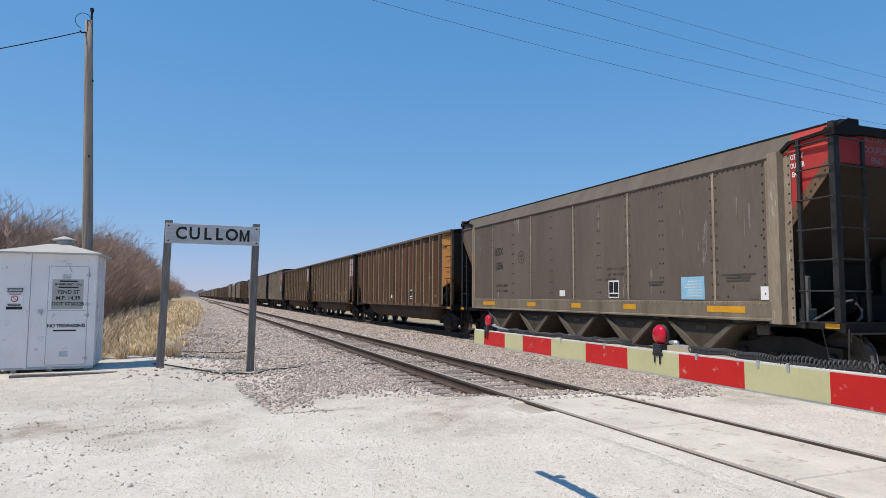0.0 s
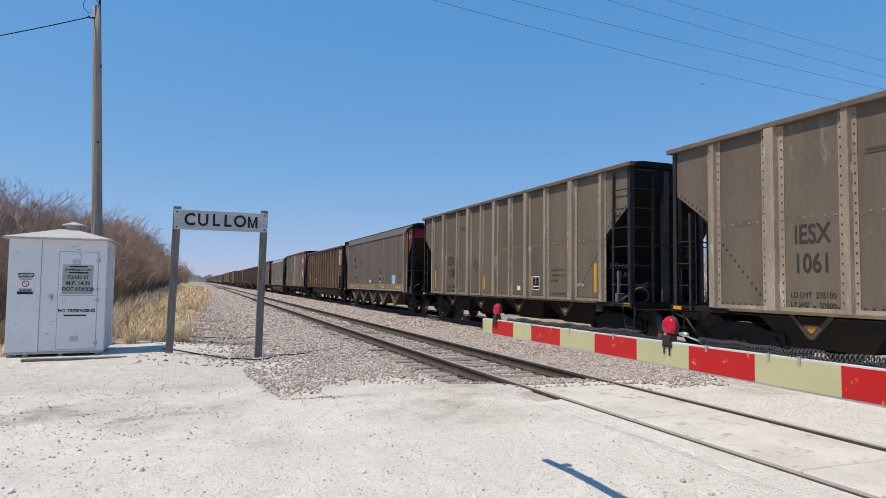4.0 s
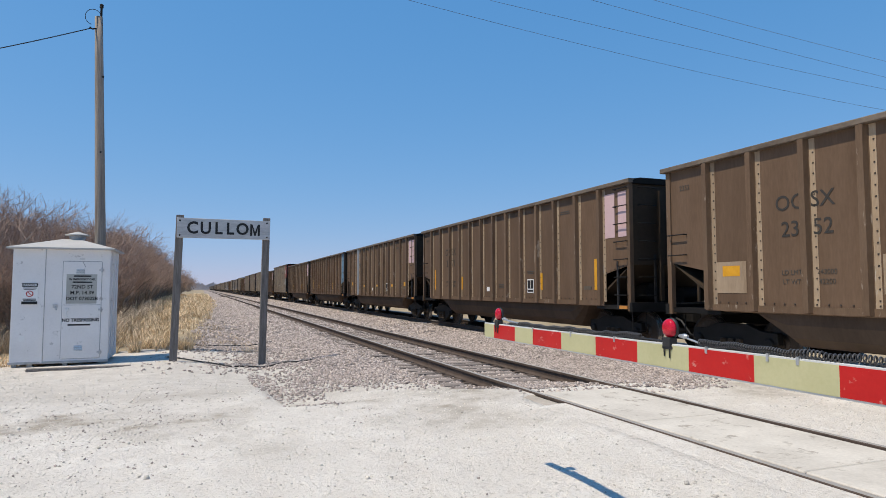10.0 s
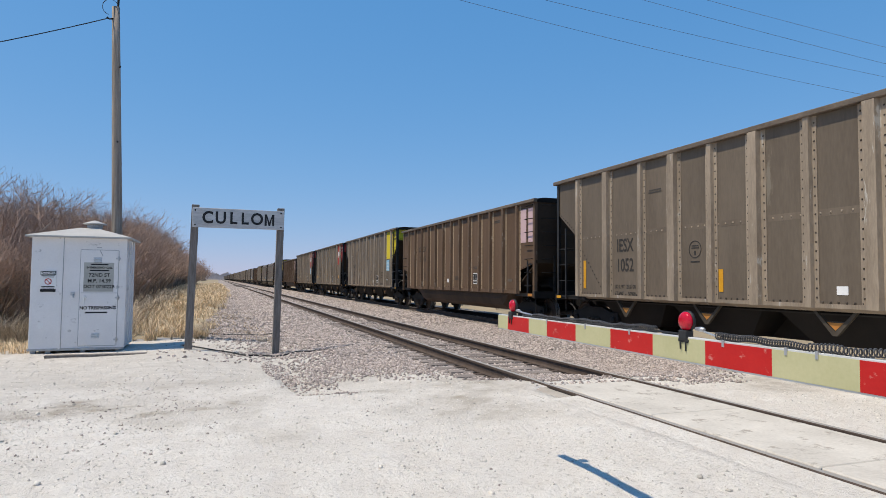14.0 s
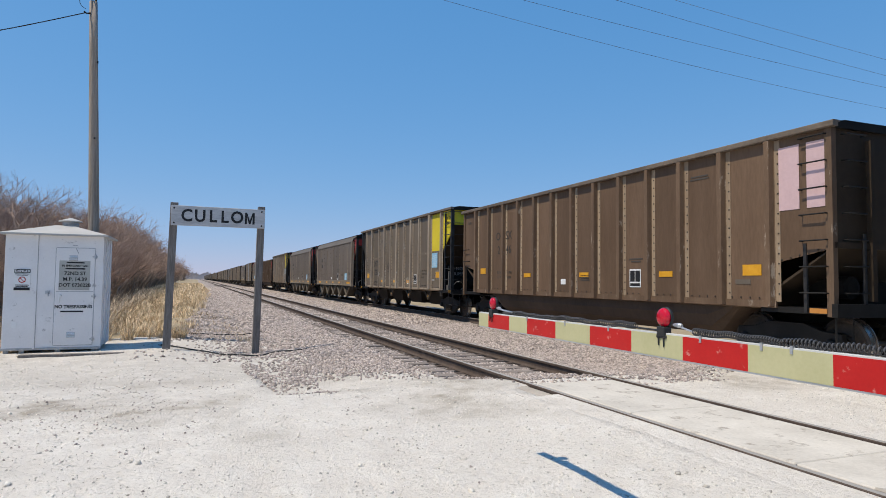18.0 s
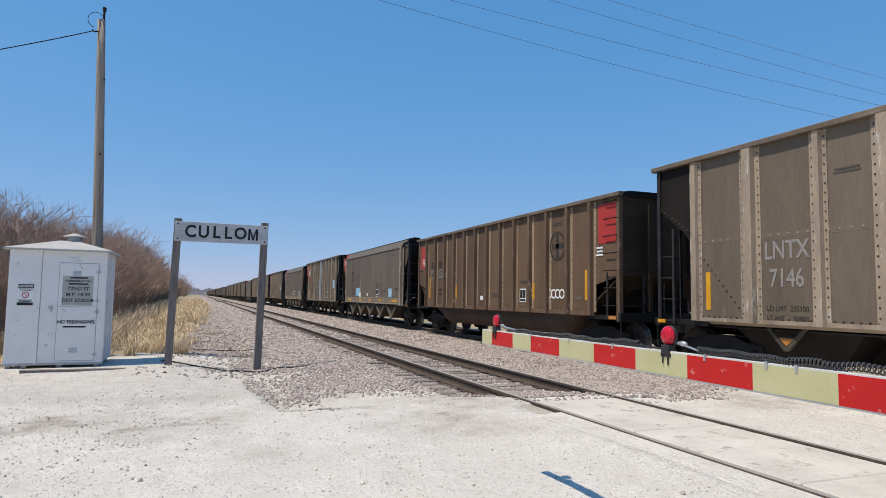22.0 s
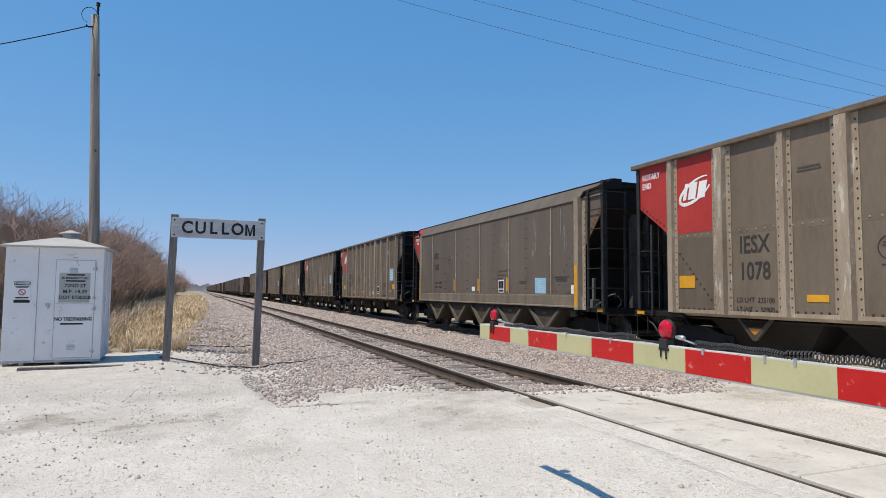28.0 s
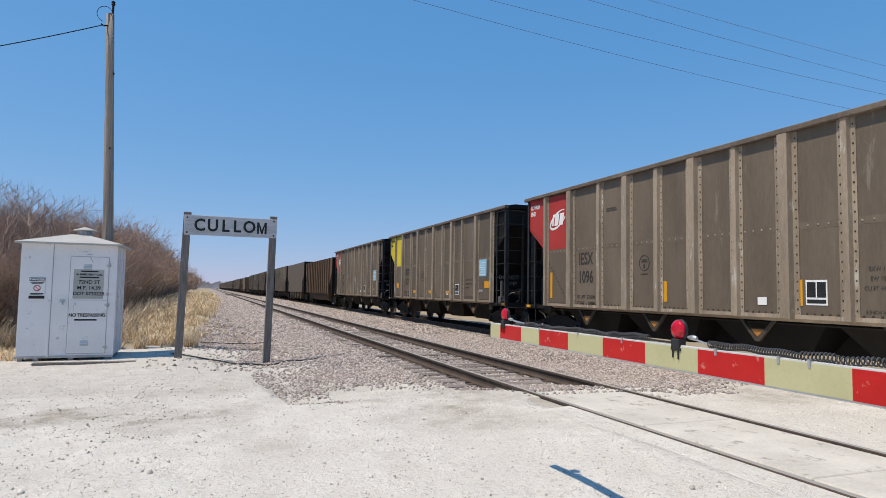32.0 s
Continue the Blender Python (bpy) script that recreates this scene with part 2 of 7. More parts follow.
# train
ALU = material("weathered_aluminium_side", (0.108, 0.084, 0.061), (0.170, 0.136, 0.101), 0.62, 0.0, 0.8, 14, 0.10, 0.004, stretch=(1, 1.6, 0.35), rand=0.12, spots=((0.21, 0.18, 0.14), 1.4, -0.1))
SMOOTH = material("smooth_side_grey", (0.106, 0.084, 0.066), (0.154, 0.125, 0.100), 0.6, 0.0, 0.7, 12, 0.10, 0.004, stretch=(1, 1.6, 0.35), rand=0.10, spots=((0.26, 0.25, 0.235), 1.7, -0.12))
SMOOTH_TAN = material("dusty_tan_smooth_side", (0.150, 0.122, 0.095), (0.205, 0.170, 0.136), 0.6, 0.0, 0.7, 12, 0.10, 0.004, stretch=(1, 1.6, 0.35))
BROWN = material("brown_weathered_side", (0.102, 0.063, 0.038), (0.162, 0.105, 0.068), 0.66, 0.0, 0.8, 14, 0.12, 0.004, stretch=(1, 1.6, 0.35), rand=0.14, spec=0.2)
RUST = material("rust_red_side", (0.080, 0.038, 0.020), (0.120, 0.058, 0.031), 0.72, 0.0, 0.9, 14, 0.12, 0.004, stretch=(1, 1.6, 0.35), rand=0.10, spec=0.2)
POSTM = material("dusty_post", (0.200, 0.158, 0.115), (0.375, 0.305, 0.230), 0.62, 0.0, 1.2, 18, 0.1, 0.003, stretch=(1, 2, 0.4), rand=0.12, spots=((0.45, 0.42, 0.37), 3, 0.14))
POSTB = material("brown_post", (0.105, 0.064, 0.038), (0.175, 0.115, 0.072), 0.66, 0.0, 1.2, 18, 0.1, 0.003, stretch=(1, 2, 0.4), rand=0.12, spots=((0.32, 0.26, 0.20), 4, 0.08))
FLANGE = material("dusty_post_flange", (0.25, 0.18, 0.118), (0.40, 0.305, 0.21), 0.66, 0.0, 1.2, 18, 0.1, 0.003, stretch=(1, 2, 0.4), rand=0.15, spots=((0.40, 0.37, 0.33), 4, 0.07))
CHORDB = material("brown_top_chord", (0.090, 0.069, 0.052), (0.195, 0.155, 0.118), 0.6, 0.0, 2, 18, 0.1, 0.003, stretch=(1, 0.6, 1))
CHAMFER = material("bevel_top_sheet", (0.092, 0.075, 0.057), (0.145, 0.120, 0.094), 0.62, 0.0, 0.9, 14, 0.08, 0.003, stretch=(2, 2.5, 0.6), rand=0.1)
# a darker brown than the car sides
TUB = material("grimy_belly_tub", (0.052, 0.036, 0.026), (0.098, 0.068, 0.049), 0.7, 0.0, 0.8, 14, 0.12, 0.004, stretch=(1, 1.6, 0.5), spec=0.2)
# heads coloured dark to include the shadow each rivet casts
RIVET = material("dark_rivet", (0.035, 0.028, 0.022), (0.075, 0.060, 0.048), 0.6, 0.1, 3, 30, 0.0, 0.003)
LADDER = material("sooty_ladder_steel", (0.014, 0.0135, 0.014), (0.042, 0.040, 0.039), 0.55, 0.1, 4, 40, 0.25, 0.004, rand=0.1)
GREYPIPE = material("dull_grey_pipe", (0.10, 0.098, 0.092), (0.20, 0.195, 0.185), 0.55, 0.2, 5, 40, 0.1, 0.003)
SOOTG = material("grey_sooty_channel", (0.035, 0.033, 0.031), (0.085, 0.080, 0.074), 0.7, 0.0, 2, 18, 0.15, 0.004)
CHUTER = material("dusty_chute_rim", (0.082, 0.070, 0.056), (0.150, 0.130, 0.105), 0.75, 0.0, 1.5, 15, 0.12, 0.004, spec=0.2)
SMEAR = material("pale_overspray", (0.165, 0.138, 0.104), (0.30, 0.268, 0.222), 0.7, 0.0, 4, 25, 0.03, 0.002, spec=0.2)
# sooty black, darkened further so underbody shade sits in the colour
SOOT_SHADE = material("sooty_end", (0.006, 0.005, 0.0045), (0.021, 0.017, 0.0135), 0.8, 0.0, 0.9, 14, 0.2, 0.005, rand=0.2, spec=0.2)
# brown lowered so it holds the shade under the end slopes
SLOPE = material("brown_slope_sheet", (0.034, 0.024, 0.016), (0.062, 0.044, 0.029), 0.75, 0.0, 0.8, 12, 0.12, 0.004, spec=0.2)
CHUTE = material("dusty_chute", (0.046, 0.038, 0.029), (0.092, 0.077, 0.060), 0.75, 0.0, 1.5, 15, 0.12, 0.004, spec=0.2)
COAL = material("coal", (0.010, 0.010, 0.011), (0.035, 0.034, 0.034), 0.7, 0, 4, 12, 1.0, 0.08)
RED = material("red_panel", (0.34, 0.030, 0.026), (0.44, 0.045, 0.038), 0.6, 0, 0.9, 14, 0.06, 0.003)
PINK = material("faded_pink_panel", (0.52, 0.36, 0.37), (0.62, 0.45, 0.46), 0.65, 0, 1, 14, 0.06, 0.003)
YELLOW = material("yellow_panel", (0.58, 0.46, 0.02), (0.70, 0.57, 0.035), 0.6, 0, 1, 14, 0.06, 0.003)
BLUE = material("blue_end_panel", (0.10, 0.20, 0.30), (0.15, 0.27, 0.38), 0.6, 0, 1, 14, 0.06, 0.003, spots=((0.10, 0.075, 0.06), 1.2, 0.12))
ORANGE = material("orange_end_panel", (0.42, 0.17, 0.035), (0.52, 0.23, 0.055), 0.6, 0, 1, 14, 0.06, 0.003)
AMBER = material("amber_reflector", (0.58, 0.27, 0.015), (0.70, 0.36, 0.03), 0.4, 0, 6, 40, 0.04, 0.001)
SCUFF = material("scraped_paint", (0.130, 0.112, 0.096), (0.245, 0.225, 0.205), 0.65, 0.0, 5, 30, 0.05, 0.002)
FAINT_WHITE = material("faint_white_paint", (0.20, 0.18, 0.17), (0.30, 0.28, 0.27), 0.7, 0, 9, 50, 0.02, 0.001)
STICKER = material("blue_sticker", (0.22, 0.45, 0.62), (0.32, 0.56, 0.72), 0.5, 0, 4, 30, 0.02, 0.001)
STENCIL = material("faded_stencil", (0.030, 0.027, 0.024), (0.055, 0.05, 0.045), 0.7, 0, 9, 50, 0.02, 0.001)
FAINT = material("faint_stencil", (0.060, 0.052, 0.044), (0.085, 0.075, 0.063), 0.7, 0, 9, 50, 0.02, 0.001)
WHEEL = material("wheel_steel", (0.05, 0.04, 0.034), (0.11, 0.09, 0.075), 0.55, 0.5, 4, 30, 0.15, 0.003)
TREAD = material("bright_tread", (0.42, 0.41, 0.40), (0.55, 0.54, 0.53), 0.3, 0.9, 5, 40, 0.05, 0.001)


# ---------------------------------------------------------------- mesh helpers
class Shape:
    """Vertices and faces, gathered from simple solids."""

    def __init__(self):
        self.v, self.f = [], []

    def add(self, verts, faces):
        k = len(self.v)
        self.v += [tuple(p) for p in verts]
        self.f += [tuple(k + i for i in q) for q in faces]
        return self

    def box(self, x0, x1, y0, y1, z0, z1):
        return self.add([(x, y, z) for z in (z0, z1) for y in (y0, y1) for x in (x0, x1)],
                        [(0, 2, 3, 1), (4, 5, 7, 6), (0, 1, 5, 4), (2, 6, 7, 3), (0, 4, 6, 2), (1, 3, 7, 5)])

    def prism(self, poly, axis, a, b):
        """The polygon, given in the two other axes in order, drawn out along the axis from a to b."""
        def put(p, s):
            return (s, p[0], p[1]) if axis == 0 else (p[0], s, p[1]) if axis == 1 else (p[0], p[1], s)
        n = len(poly)
        return self.add([put(p, a) for p in poly] + [put(p, b) for p in poly],
                        [tuple(range(n - 1, -1, -1)), tuple(range(n, 2 * n))] + [(i, (i + 1) % n, n + (i + 1) % n, n + i) for i in range(n)])

    def tube(self, points, radius, sides=6, close=True):
        """A round bar through the points; radius is one number or one for each point."""
        pts = [Vector(p) for p in points]
        rad = radius if isinstance(radius, (list, tuple)) else [radius] * len(pts)
        verts, faces = [], []
        for i, p in enumerate(pts):
            d = (pts[min(i + 1, len(pts) - 1)] - pts[max(i - 1, 0)]).normalized()
            u = d.orthogonal().normalized() if abs(d.z) < 0.95 else d.cross(Vector((0, 1, 0))).normalized()
            if abs(d.z) < 0.95:
                u = d.cross(Vector((0, 0, 1))).normalized()
            w = d.cross(u)
            for s in range(sides):
                a = 2 * math.pi * s / sides
                verts.append(p + (u * math.cos(a) + w * math.sin(a)) * rad[i])
        for i in range(len(pts) - 1):
            for s in range(sides):
                a, b = i * sides + s, i * sides + (s + 1) % sides
                faces.append((a, b, b + sides, a + sides))
        if close:
            faces.append(tuple(range(sides - 1, -1, -1)))
            faces.append(tuple(len(verts) - sides + s for s in range(sides)))
        return self.add(verts, faces)

    def turned(self, profile, centre, axis=0, sides=20):
        """A solid of revolution: profile of (along, radius) pairs round an axis through centre."""
        verts, faces = [], []
        for a, r in profile:
            for s in range(sides):
                t = 2 * math.pi * s / sides
                q = [0, 0, 0]
                q[axis] = a
                q[(axis + 1) % 3], q[(axis + 2) % 3] = r * math.cos(t), r * math.sin(t)
                verts.append((centre[0] + q[0], centre[1] + q[1], centre[2] + q[2]))
        for i in range(len(profile) - 1):
            for s in range(sides):
                a, b = i * sides + s, i * sides + (s + 1) % sides
                faces.append((a, b, b + sides, a + sides))
        faces.append(tuple(range(sides - 1, -1, -1)))
        faces.append(tuple(len(verts) - sides + s for s in range(sides)))
        return self.add(verts, faces)

    def ring(self, outer, inner, x0=-0.001, x1=0.002, sides=24):
        """A flat ring in the side's plane."""
        v = []
        for x in (x0, x1):
            for r in (outer, inner):
                v += [(x, r * math.cos(6.2832 * i / sides), r * math.sin(6.2832 * i / sides)) for i in range(sides)]
        f = []
        for i in range(sides):
            j = (i + 1) % sides
            for a, b in ((0, 1), (1, 3), (3, 2), (2, 0)):
                f.append((a * sides + i, a * sides + j, b * sides + j, b * sides + i))
        return self.add(v, f)

    def mesh(self, name, mat, smooth=False, bevel=0.0):
        me = bpy.data.meshes.new(name)
        me.from_pydata(self.v, [], self.f)
        bm = bmesh.new()
        bm.from_mesh(me)
        bmesh.ops.recalc_face_normals(bm, faces=bm.faces)
        if bevel:
            bmesh.ops.bevel(bm, geom=list(bm.edges), offset=bevel, segments=1, affect="EDGES", clamp_overlap=True)
        bm.to_mesh(me)
        bm.free()
        for m in mat if isinstance(mat, (list, tuple)) else (mat,):
            me.materials.append(m)
        if smooth:
            me.polygons.foreach_set("use_smooth", [True] * len(me.polygons))
        return me


def part(name, shape, mat, parent=None, label="", smooth=False, bevel=0.0):
    """Links a shape, or a ready mesh, as one object under a thing or a part."""
    ob = new(name, shape.mesh(name, mat, smooth, bevel) if isinstance(shape, Shape) else shape)
    ob.parent = parent
    return tagged(ob, label)


def thing(name, label, category, group="", kind="", m=None):
    ob = tagged(new(name), label, category, group, kind)
    if m is not None:
        ob.matrix_basis = m
    return ob


TEXTS = {}
SIDE = Matrix(((0, 0, -1, 0), (-1, 0, 0, 0), (0, 1, 0, 0), (0, 0, 0, 1)))
FRONT = Matrix(((1, 0, 0, 0), (0, 0, -1, 0), (0, 1, 0, 0), (0, 0, 0, 1)))


def text_mesh(body, size, mat, depth=0.0015, shear=0.0, stretch=1.0, spacing=1.0, weight=0.0):
    key = (body, size, mat.name, shear, stretch, spacing, weight)
    if key not in TEXTS:
        cu = bpy.data.curves.new("writing", "FONT")
        cu.body, cu.size, cu.extrude, cu.shear, cu.space_character, cu.offset = body, size, depth, shear, spacing, weight
        cu.align_x, cu.align_y, cu.resolution_u = "CENTER", "CENTER", 3
        ob = bpy.data.objects.new("writing", cu)
        me = bpy.data.meshes.new_from_object(ob)
        bpy.data.objects.remove(ob)
        me.transform(Matrix.Diagonal((stretch, 1, 1, 1)))
        me.materials.clear()
        me.materials.append(mat)
        TEXTS[key] = me
    return TEXTS[key]


def lettering(name, body, size, mat, parent, at, face=SIDE, **kw):
    ob = part(name, text_mesh(body, size, mat, **kw), None, parent)
    ob.matrix_basis = Matrix.Translation(at) @ face
    return ob


def smoothstep(a, b, x):
    t = min(1.0, max(0.0, (x - a) / (b - a)))
    return t * t * (3 - 2 * t)


# ---------------------------------------------------------------- ground and tracks
TRACK_A, TRACK_B, HALF = 5.285, 10.98, 0.755
PROFILE = [(-60, -0.5), (-12, -0.36), (-4, -0.29), (-2, -0.26), (-0.6, -0.22), (1.4, -0.38), (3.4, -0.215), (7.0, -0.215), (8.0, -0.30), (9.1, -0.215), (12.9, -0.215), (15.0, -0.32), (60, -0.4)]


def ballast_z(x):
    return float(np.interp(x, [p[0] for p in PROFILE], [p[1] for p in PROFILE]))


def road_z(x):
    return float(np.interp(x, [-60, -4, 2.6, 4.2, 13, 16, 60], [-0.3, -0.12, -0.09, -0.03, -0.03, -0.12, -0.5]))


def rough(x, y, s, seed=0.0):
    return noise.noise(Vector((x * s, y * s, seed)))


def zone(x, y):
    """0 white road gravel, 1 grey gravel pad, 2 ballast, 3 dry earth."""
    n = rough(x, y, 0.8, 3.0) + 0.5 * rough(x, y, 3.0, 5.0)
    ay = abs(y)
    edge = float(np.interp(x, [1.5, 2.6, 3.4, 4.1, 4.35, 4.6], [11.9, 11.5, 10.9, 10.4, 9.0, 8.5])) + 0.35 * n if x < 6.9 else 7.7 + 0.85 * min(x - 6.9, 2.5) + 0.3 * n
    if ay < edge and -200 < x < 200:
        return 1 if ay > 8.6 + 0.9 * n and x < 2.0 else 0
    if 1.2 + 0.12 * max(0.0, 13.5 - ay) + 0.6 * n < x < 15:
        return 2
    if ay > 19.3 + 0.8 * n and -0.4 + 0.03 * (ay - 20) + 0.5 * n < x < 2:
        return 2
    if x > -9 + 2 * n and ay < (19.8 if x > -2 else 18.6) + 0.9 * n and x < 5:
        return 1
    return 3


def ground_z(x, y):
    ay = abs(y)
    c = smoothstep(8.4, 10.4, ay) if x > 1 else smoothstep(9, 14, ay)
    z = road_z(x) * (1 - c) + ballast_z(x) * c
    if 4.35 < x < 6.15 and ay < 8.1:
        z -= 0.2
    near = abs(x) < 40 and ay < 60
    return z + (0.035 * rough(x, y, 0.5) + 0.012 * rough(x, y, 2.2)) * (1.0 if near and not 3.9 < x < 6.6 else 0.25 if near else 0.0)


def axis_steps(a, b, step, far):
    mid = [a + step * i for i in range(int((b - a) / step) + 1)]
    lo, hi, s = [], [], step
    p, q = mid[0], mid[-1]
    while q < far:
        s *= 1.22
        p, q = p - s, q + s
        lo.insert(0, p)
        hi.append(q)
    return lo + mid + hi


def ground_kind(x, y):
    """Gravel has washed some way in under the edge of the ballast."""
    k = zone(x, y)
    if k == 2 and y < 20 and (zone(x, y - 0.8) != 2 or (x < 4.2 and zone(x - 1.3, y) != 2)):
        return 1
    return k


def make_ground():
    xs, ys = axis_steps(-7, 15, 0.17, 4600), axis_steps(0.3, 24, 0.17, 4600)
    nx, ny = len(xs), len(ys)
    verts = [(x, y, ground_z(x, y)) for y in ys for x in xs]
    faces = [(j * nx + i, j * nx + i + 1, (j + 1) * nx + i + 1, (j + 1) * nx + i) for j in range(ny - 1) for i in range(nx - 1)]
    me = bpy.data.meshes.new("ground")
    me.from_pydata(verts, [], faces)
    for m in (GRAVEL, GRAVEL, BALLAST, DIRT):
        me.materials.append(m)
    me.polygons.foreach_set("material_index", [ground_kind((xs[i] + xs[i + 1]) / 2, (ys[j] + ys[j + 1]) / 2) for j in range(ny - 1) for i in range(nx - 1)])
    me.polygons.foreach_set("use_smooth", [True] * len(faces))
    return tagged(new("ground", me), "white gravel road crossing pinkish ballast and dry earth", "ground", kind="structure")


def scatter_stones(name, places, sizes, mat, label, seed, sink=0.25):
    """Angular stones, each a squeezed and turned block, in one mesh."""
    rng = np.random.default_rng(seed)
    p, s = np.array(places), np.array(sizes)
    n = len(p)
    corner = np.array([(x, y, z) for z in (-1, 1) for y in (-1, 1) for x in (-1, 1)], float) * 0.5
    v = corner[None] * (1 + rng.uniform(-0.35, 0.35, (n, 8, 3))) * rng.uniform((0.7, 0.7, 0.45), (1.25, 1.1, 0.8), (n, 3))[:, None]
    v[:, 4:, :2] *= rng.uniform(0.45, 0.95, (n, 1, 1))
    a, b, c = rng.uniform(0, 6.28, n), rng.uniform(-0.6, 0.6, n), rng.uniform(-0.6, 0.6, n)
    ca, sa, cb, sb, cc, sc = np.cos(a), np.sin(a), np.cos(b), np.sin(b), np.cos(c), np.sin(c)
    x, y, z = v[..., 0], v[..., 1], v[..., 2]
    y, z = y * cb[:, None] - z * sb[:, None], y * sb[:, None] + z * cb[:, None]
    x, z = x * cc[:, None] + z * sc[:, None], -x * sc[:, None] + z * cc[:, None]
    x, y = x * ca[:, None] - y * sa[:, None], x * sa[:, None] + y * ca[:, None]
    v = np.stack([x, y, z], -1) * s[:, None, None] + p[:, None]
    v[..., 2] += (s * (0.32 - sink))[:, None]
    quads = np.array([(0, 2, 3, 1), (4, 5, 7, 6), (0, 1, 5, 4), (2, 6, 7, 3), (0, 4, 6, 2), (1, 3, 7, 5)])
    f = (np.arange(n)[:, None, None] * 8 + quads[None]).reshape(-1)
    me = bpy.data.meshes.new(name)
    me.vertices.add(n * 8)
    me.vertices.foreach_set("co", v.reshape(-1))
    me.loops.add(n * 24)
    me.loops.foreach_set("vertex_index", f.astype(np.int32))
    me.polygons.add(n * 6)
    me.polygons.foreach_set("loop_start", np.arange(0, n * 24, 4, dtype=np.int32))
    me.update(calc_edges=True)
    me.validate()
    me.materials.append(mat)
    return tagged(new(name, me), label, "stones", kind="stuff")


def in_track(x, y):
    """On a rail, or on the open top of a tie."""
    for c in (TRACK_A, TRACK_B):
        if min(abs(x - c - HALF), abs(x - c + HALF)) < 0.09:
            return True
    return False


def lay_stones():
    rng = random.Random(5)
    places, sizes = [], []
    for y0, y1, count, lo, hi in ((7.6, 14, 62000, 0.017, 0.050), (14, 24, 42000, 0.025, 0.062), (24, 60, 38000, 0.045, 0.10), (60, 130, 16000, 0.09, 0.16)):
        for _ in range(count):
            x, y = rng.uniform(-1.2 if y0 >= 14 else 0.9, 10.2), rng.uniform(y0, y1)
            if zone(x, y) == 2 and x < 2.6 and y < 15 and rng.random() < (2.6 - x) * 0.55:
                continue
            if zone(x, y) != 2 or in_track(x, y):
                if in_track(x, y) or not (zone(x, y) < 2 and zone(x, y + rng.uniform(0, 0.9)) == 2 and rng.random() < 0.22) and not (zone(x, y) == 1 and rng.random() < 0.03 + 0.22 * smoothstep(-0.4, 1.6, x) * smoothstep(10.0, 11.5, y) and x < 2.2 and y < 20):
                    continue
            if zone(x, y) == 2 and (zone(x, y - rng.uniform(0, 1.5)) != 2 or (x < 4.2 and zone(x - rng.uniform(0, 1.8), y) != 2)) and rng.random() < 0.55:
                continue
            if abs(x - TRACK_A) < 1.3 and (y - 8.3) % 0.5 < 0.23 and rng.random() < (0.96 if abs(x - TRACK_A) < HALF else 0.9):
                continue
            places.append((x, y, ground_z(x, y)))
            sizes.append(rng.uniform(lo, hi))
    for _ in range(7000):
        x, y = rng.uniform(10.3, 14.5), rng.uniform(8, 40)
        if not in_track(x, y):
            places.append((x, y, ground_z(x, y)))
            sizes.append(rng.uniform(0.05, 0.09))
    scatter_stones("ballast_stones", places, sizes, STONE, "angular pinkish grey crushed ballast stones along the tracks", 1, 0.1)
    places, sizes = [], []
    for _ in range(20000):
        y = 0.9 + 17 * rng.random() ** 1.7
        x = rng.uniform(-1.0, 1.0) * (2.2 + y * 0.75) + y * 0.40
        if zone(x, y) > 1 or 3.95 < x < 6.6:
            continue
        places.append((x, y, ground_z(x, y)))
        sizes.append(0.006 + 0.012 * rng.random() ** 2.5 + (0.03 * rng.random() if rng.random() < 0.012 else 0) + 0.0006 * y)
    dark, dsize = [], []
    for _ in range(4000):
        x, y = rng.uniform(-6, 2.2), rng.gauss(8.6, 1.7)
        if zone(x, y) < 2 and rough(x, y, 0.55, 11) + 0.5 * rough(x, y, 2.0, 12) > 0.02 and y > 3:
            dark.append((x, y, ground_z(x, y)))
            dsize.append(0.007 + 0.018 * rng.random() ** 3)
    scatter_stones("brown_chips", dark, dsize, STONE, "small brown stone chips spread over the gravel", 7, 0.15)
    scatter_stones("loose_gravel", places, sizes, PEBBLE, "loose pale crushed limestone on the road", 2, 0.15)


RAIL = [(-0.07, -0.172), (0.07, -0.172), (0.07, -0.160), (0.02, -0.142), (0.009, -0.125), (0.009, -0.048), (0.036, -0.036), (0.0375, -0.008), (0.030, -0.001), (-0.030, -0.001), (-0.0375, -0.008), (-0.036, -0.036), (-0.009, -0.048), (-0.009, -0.125), (-0.02, -0.142), (-0.07, -0.160)]


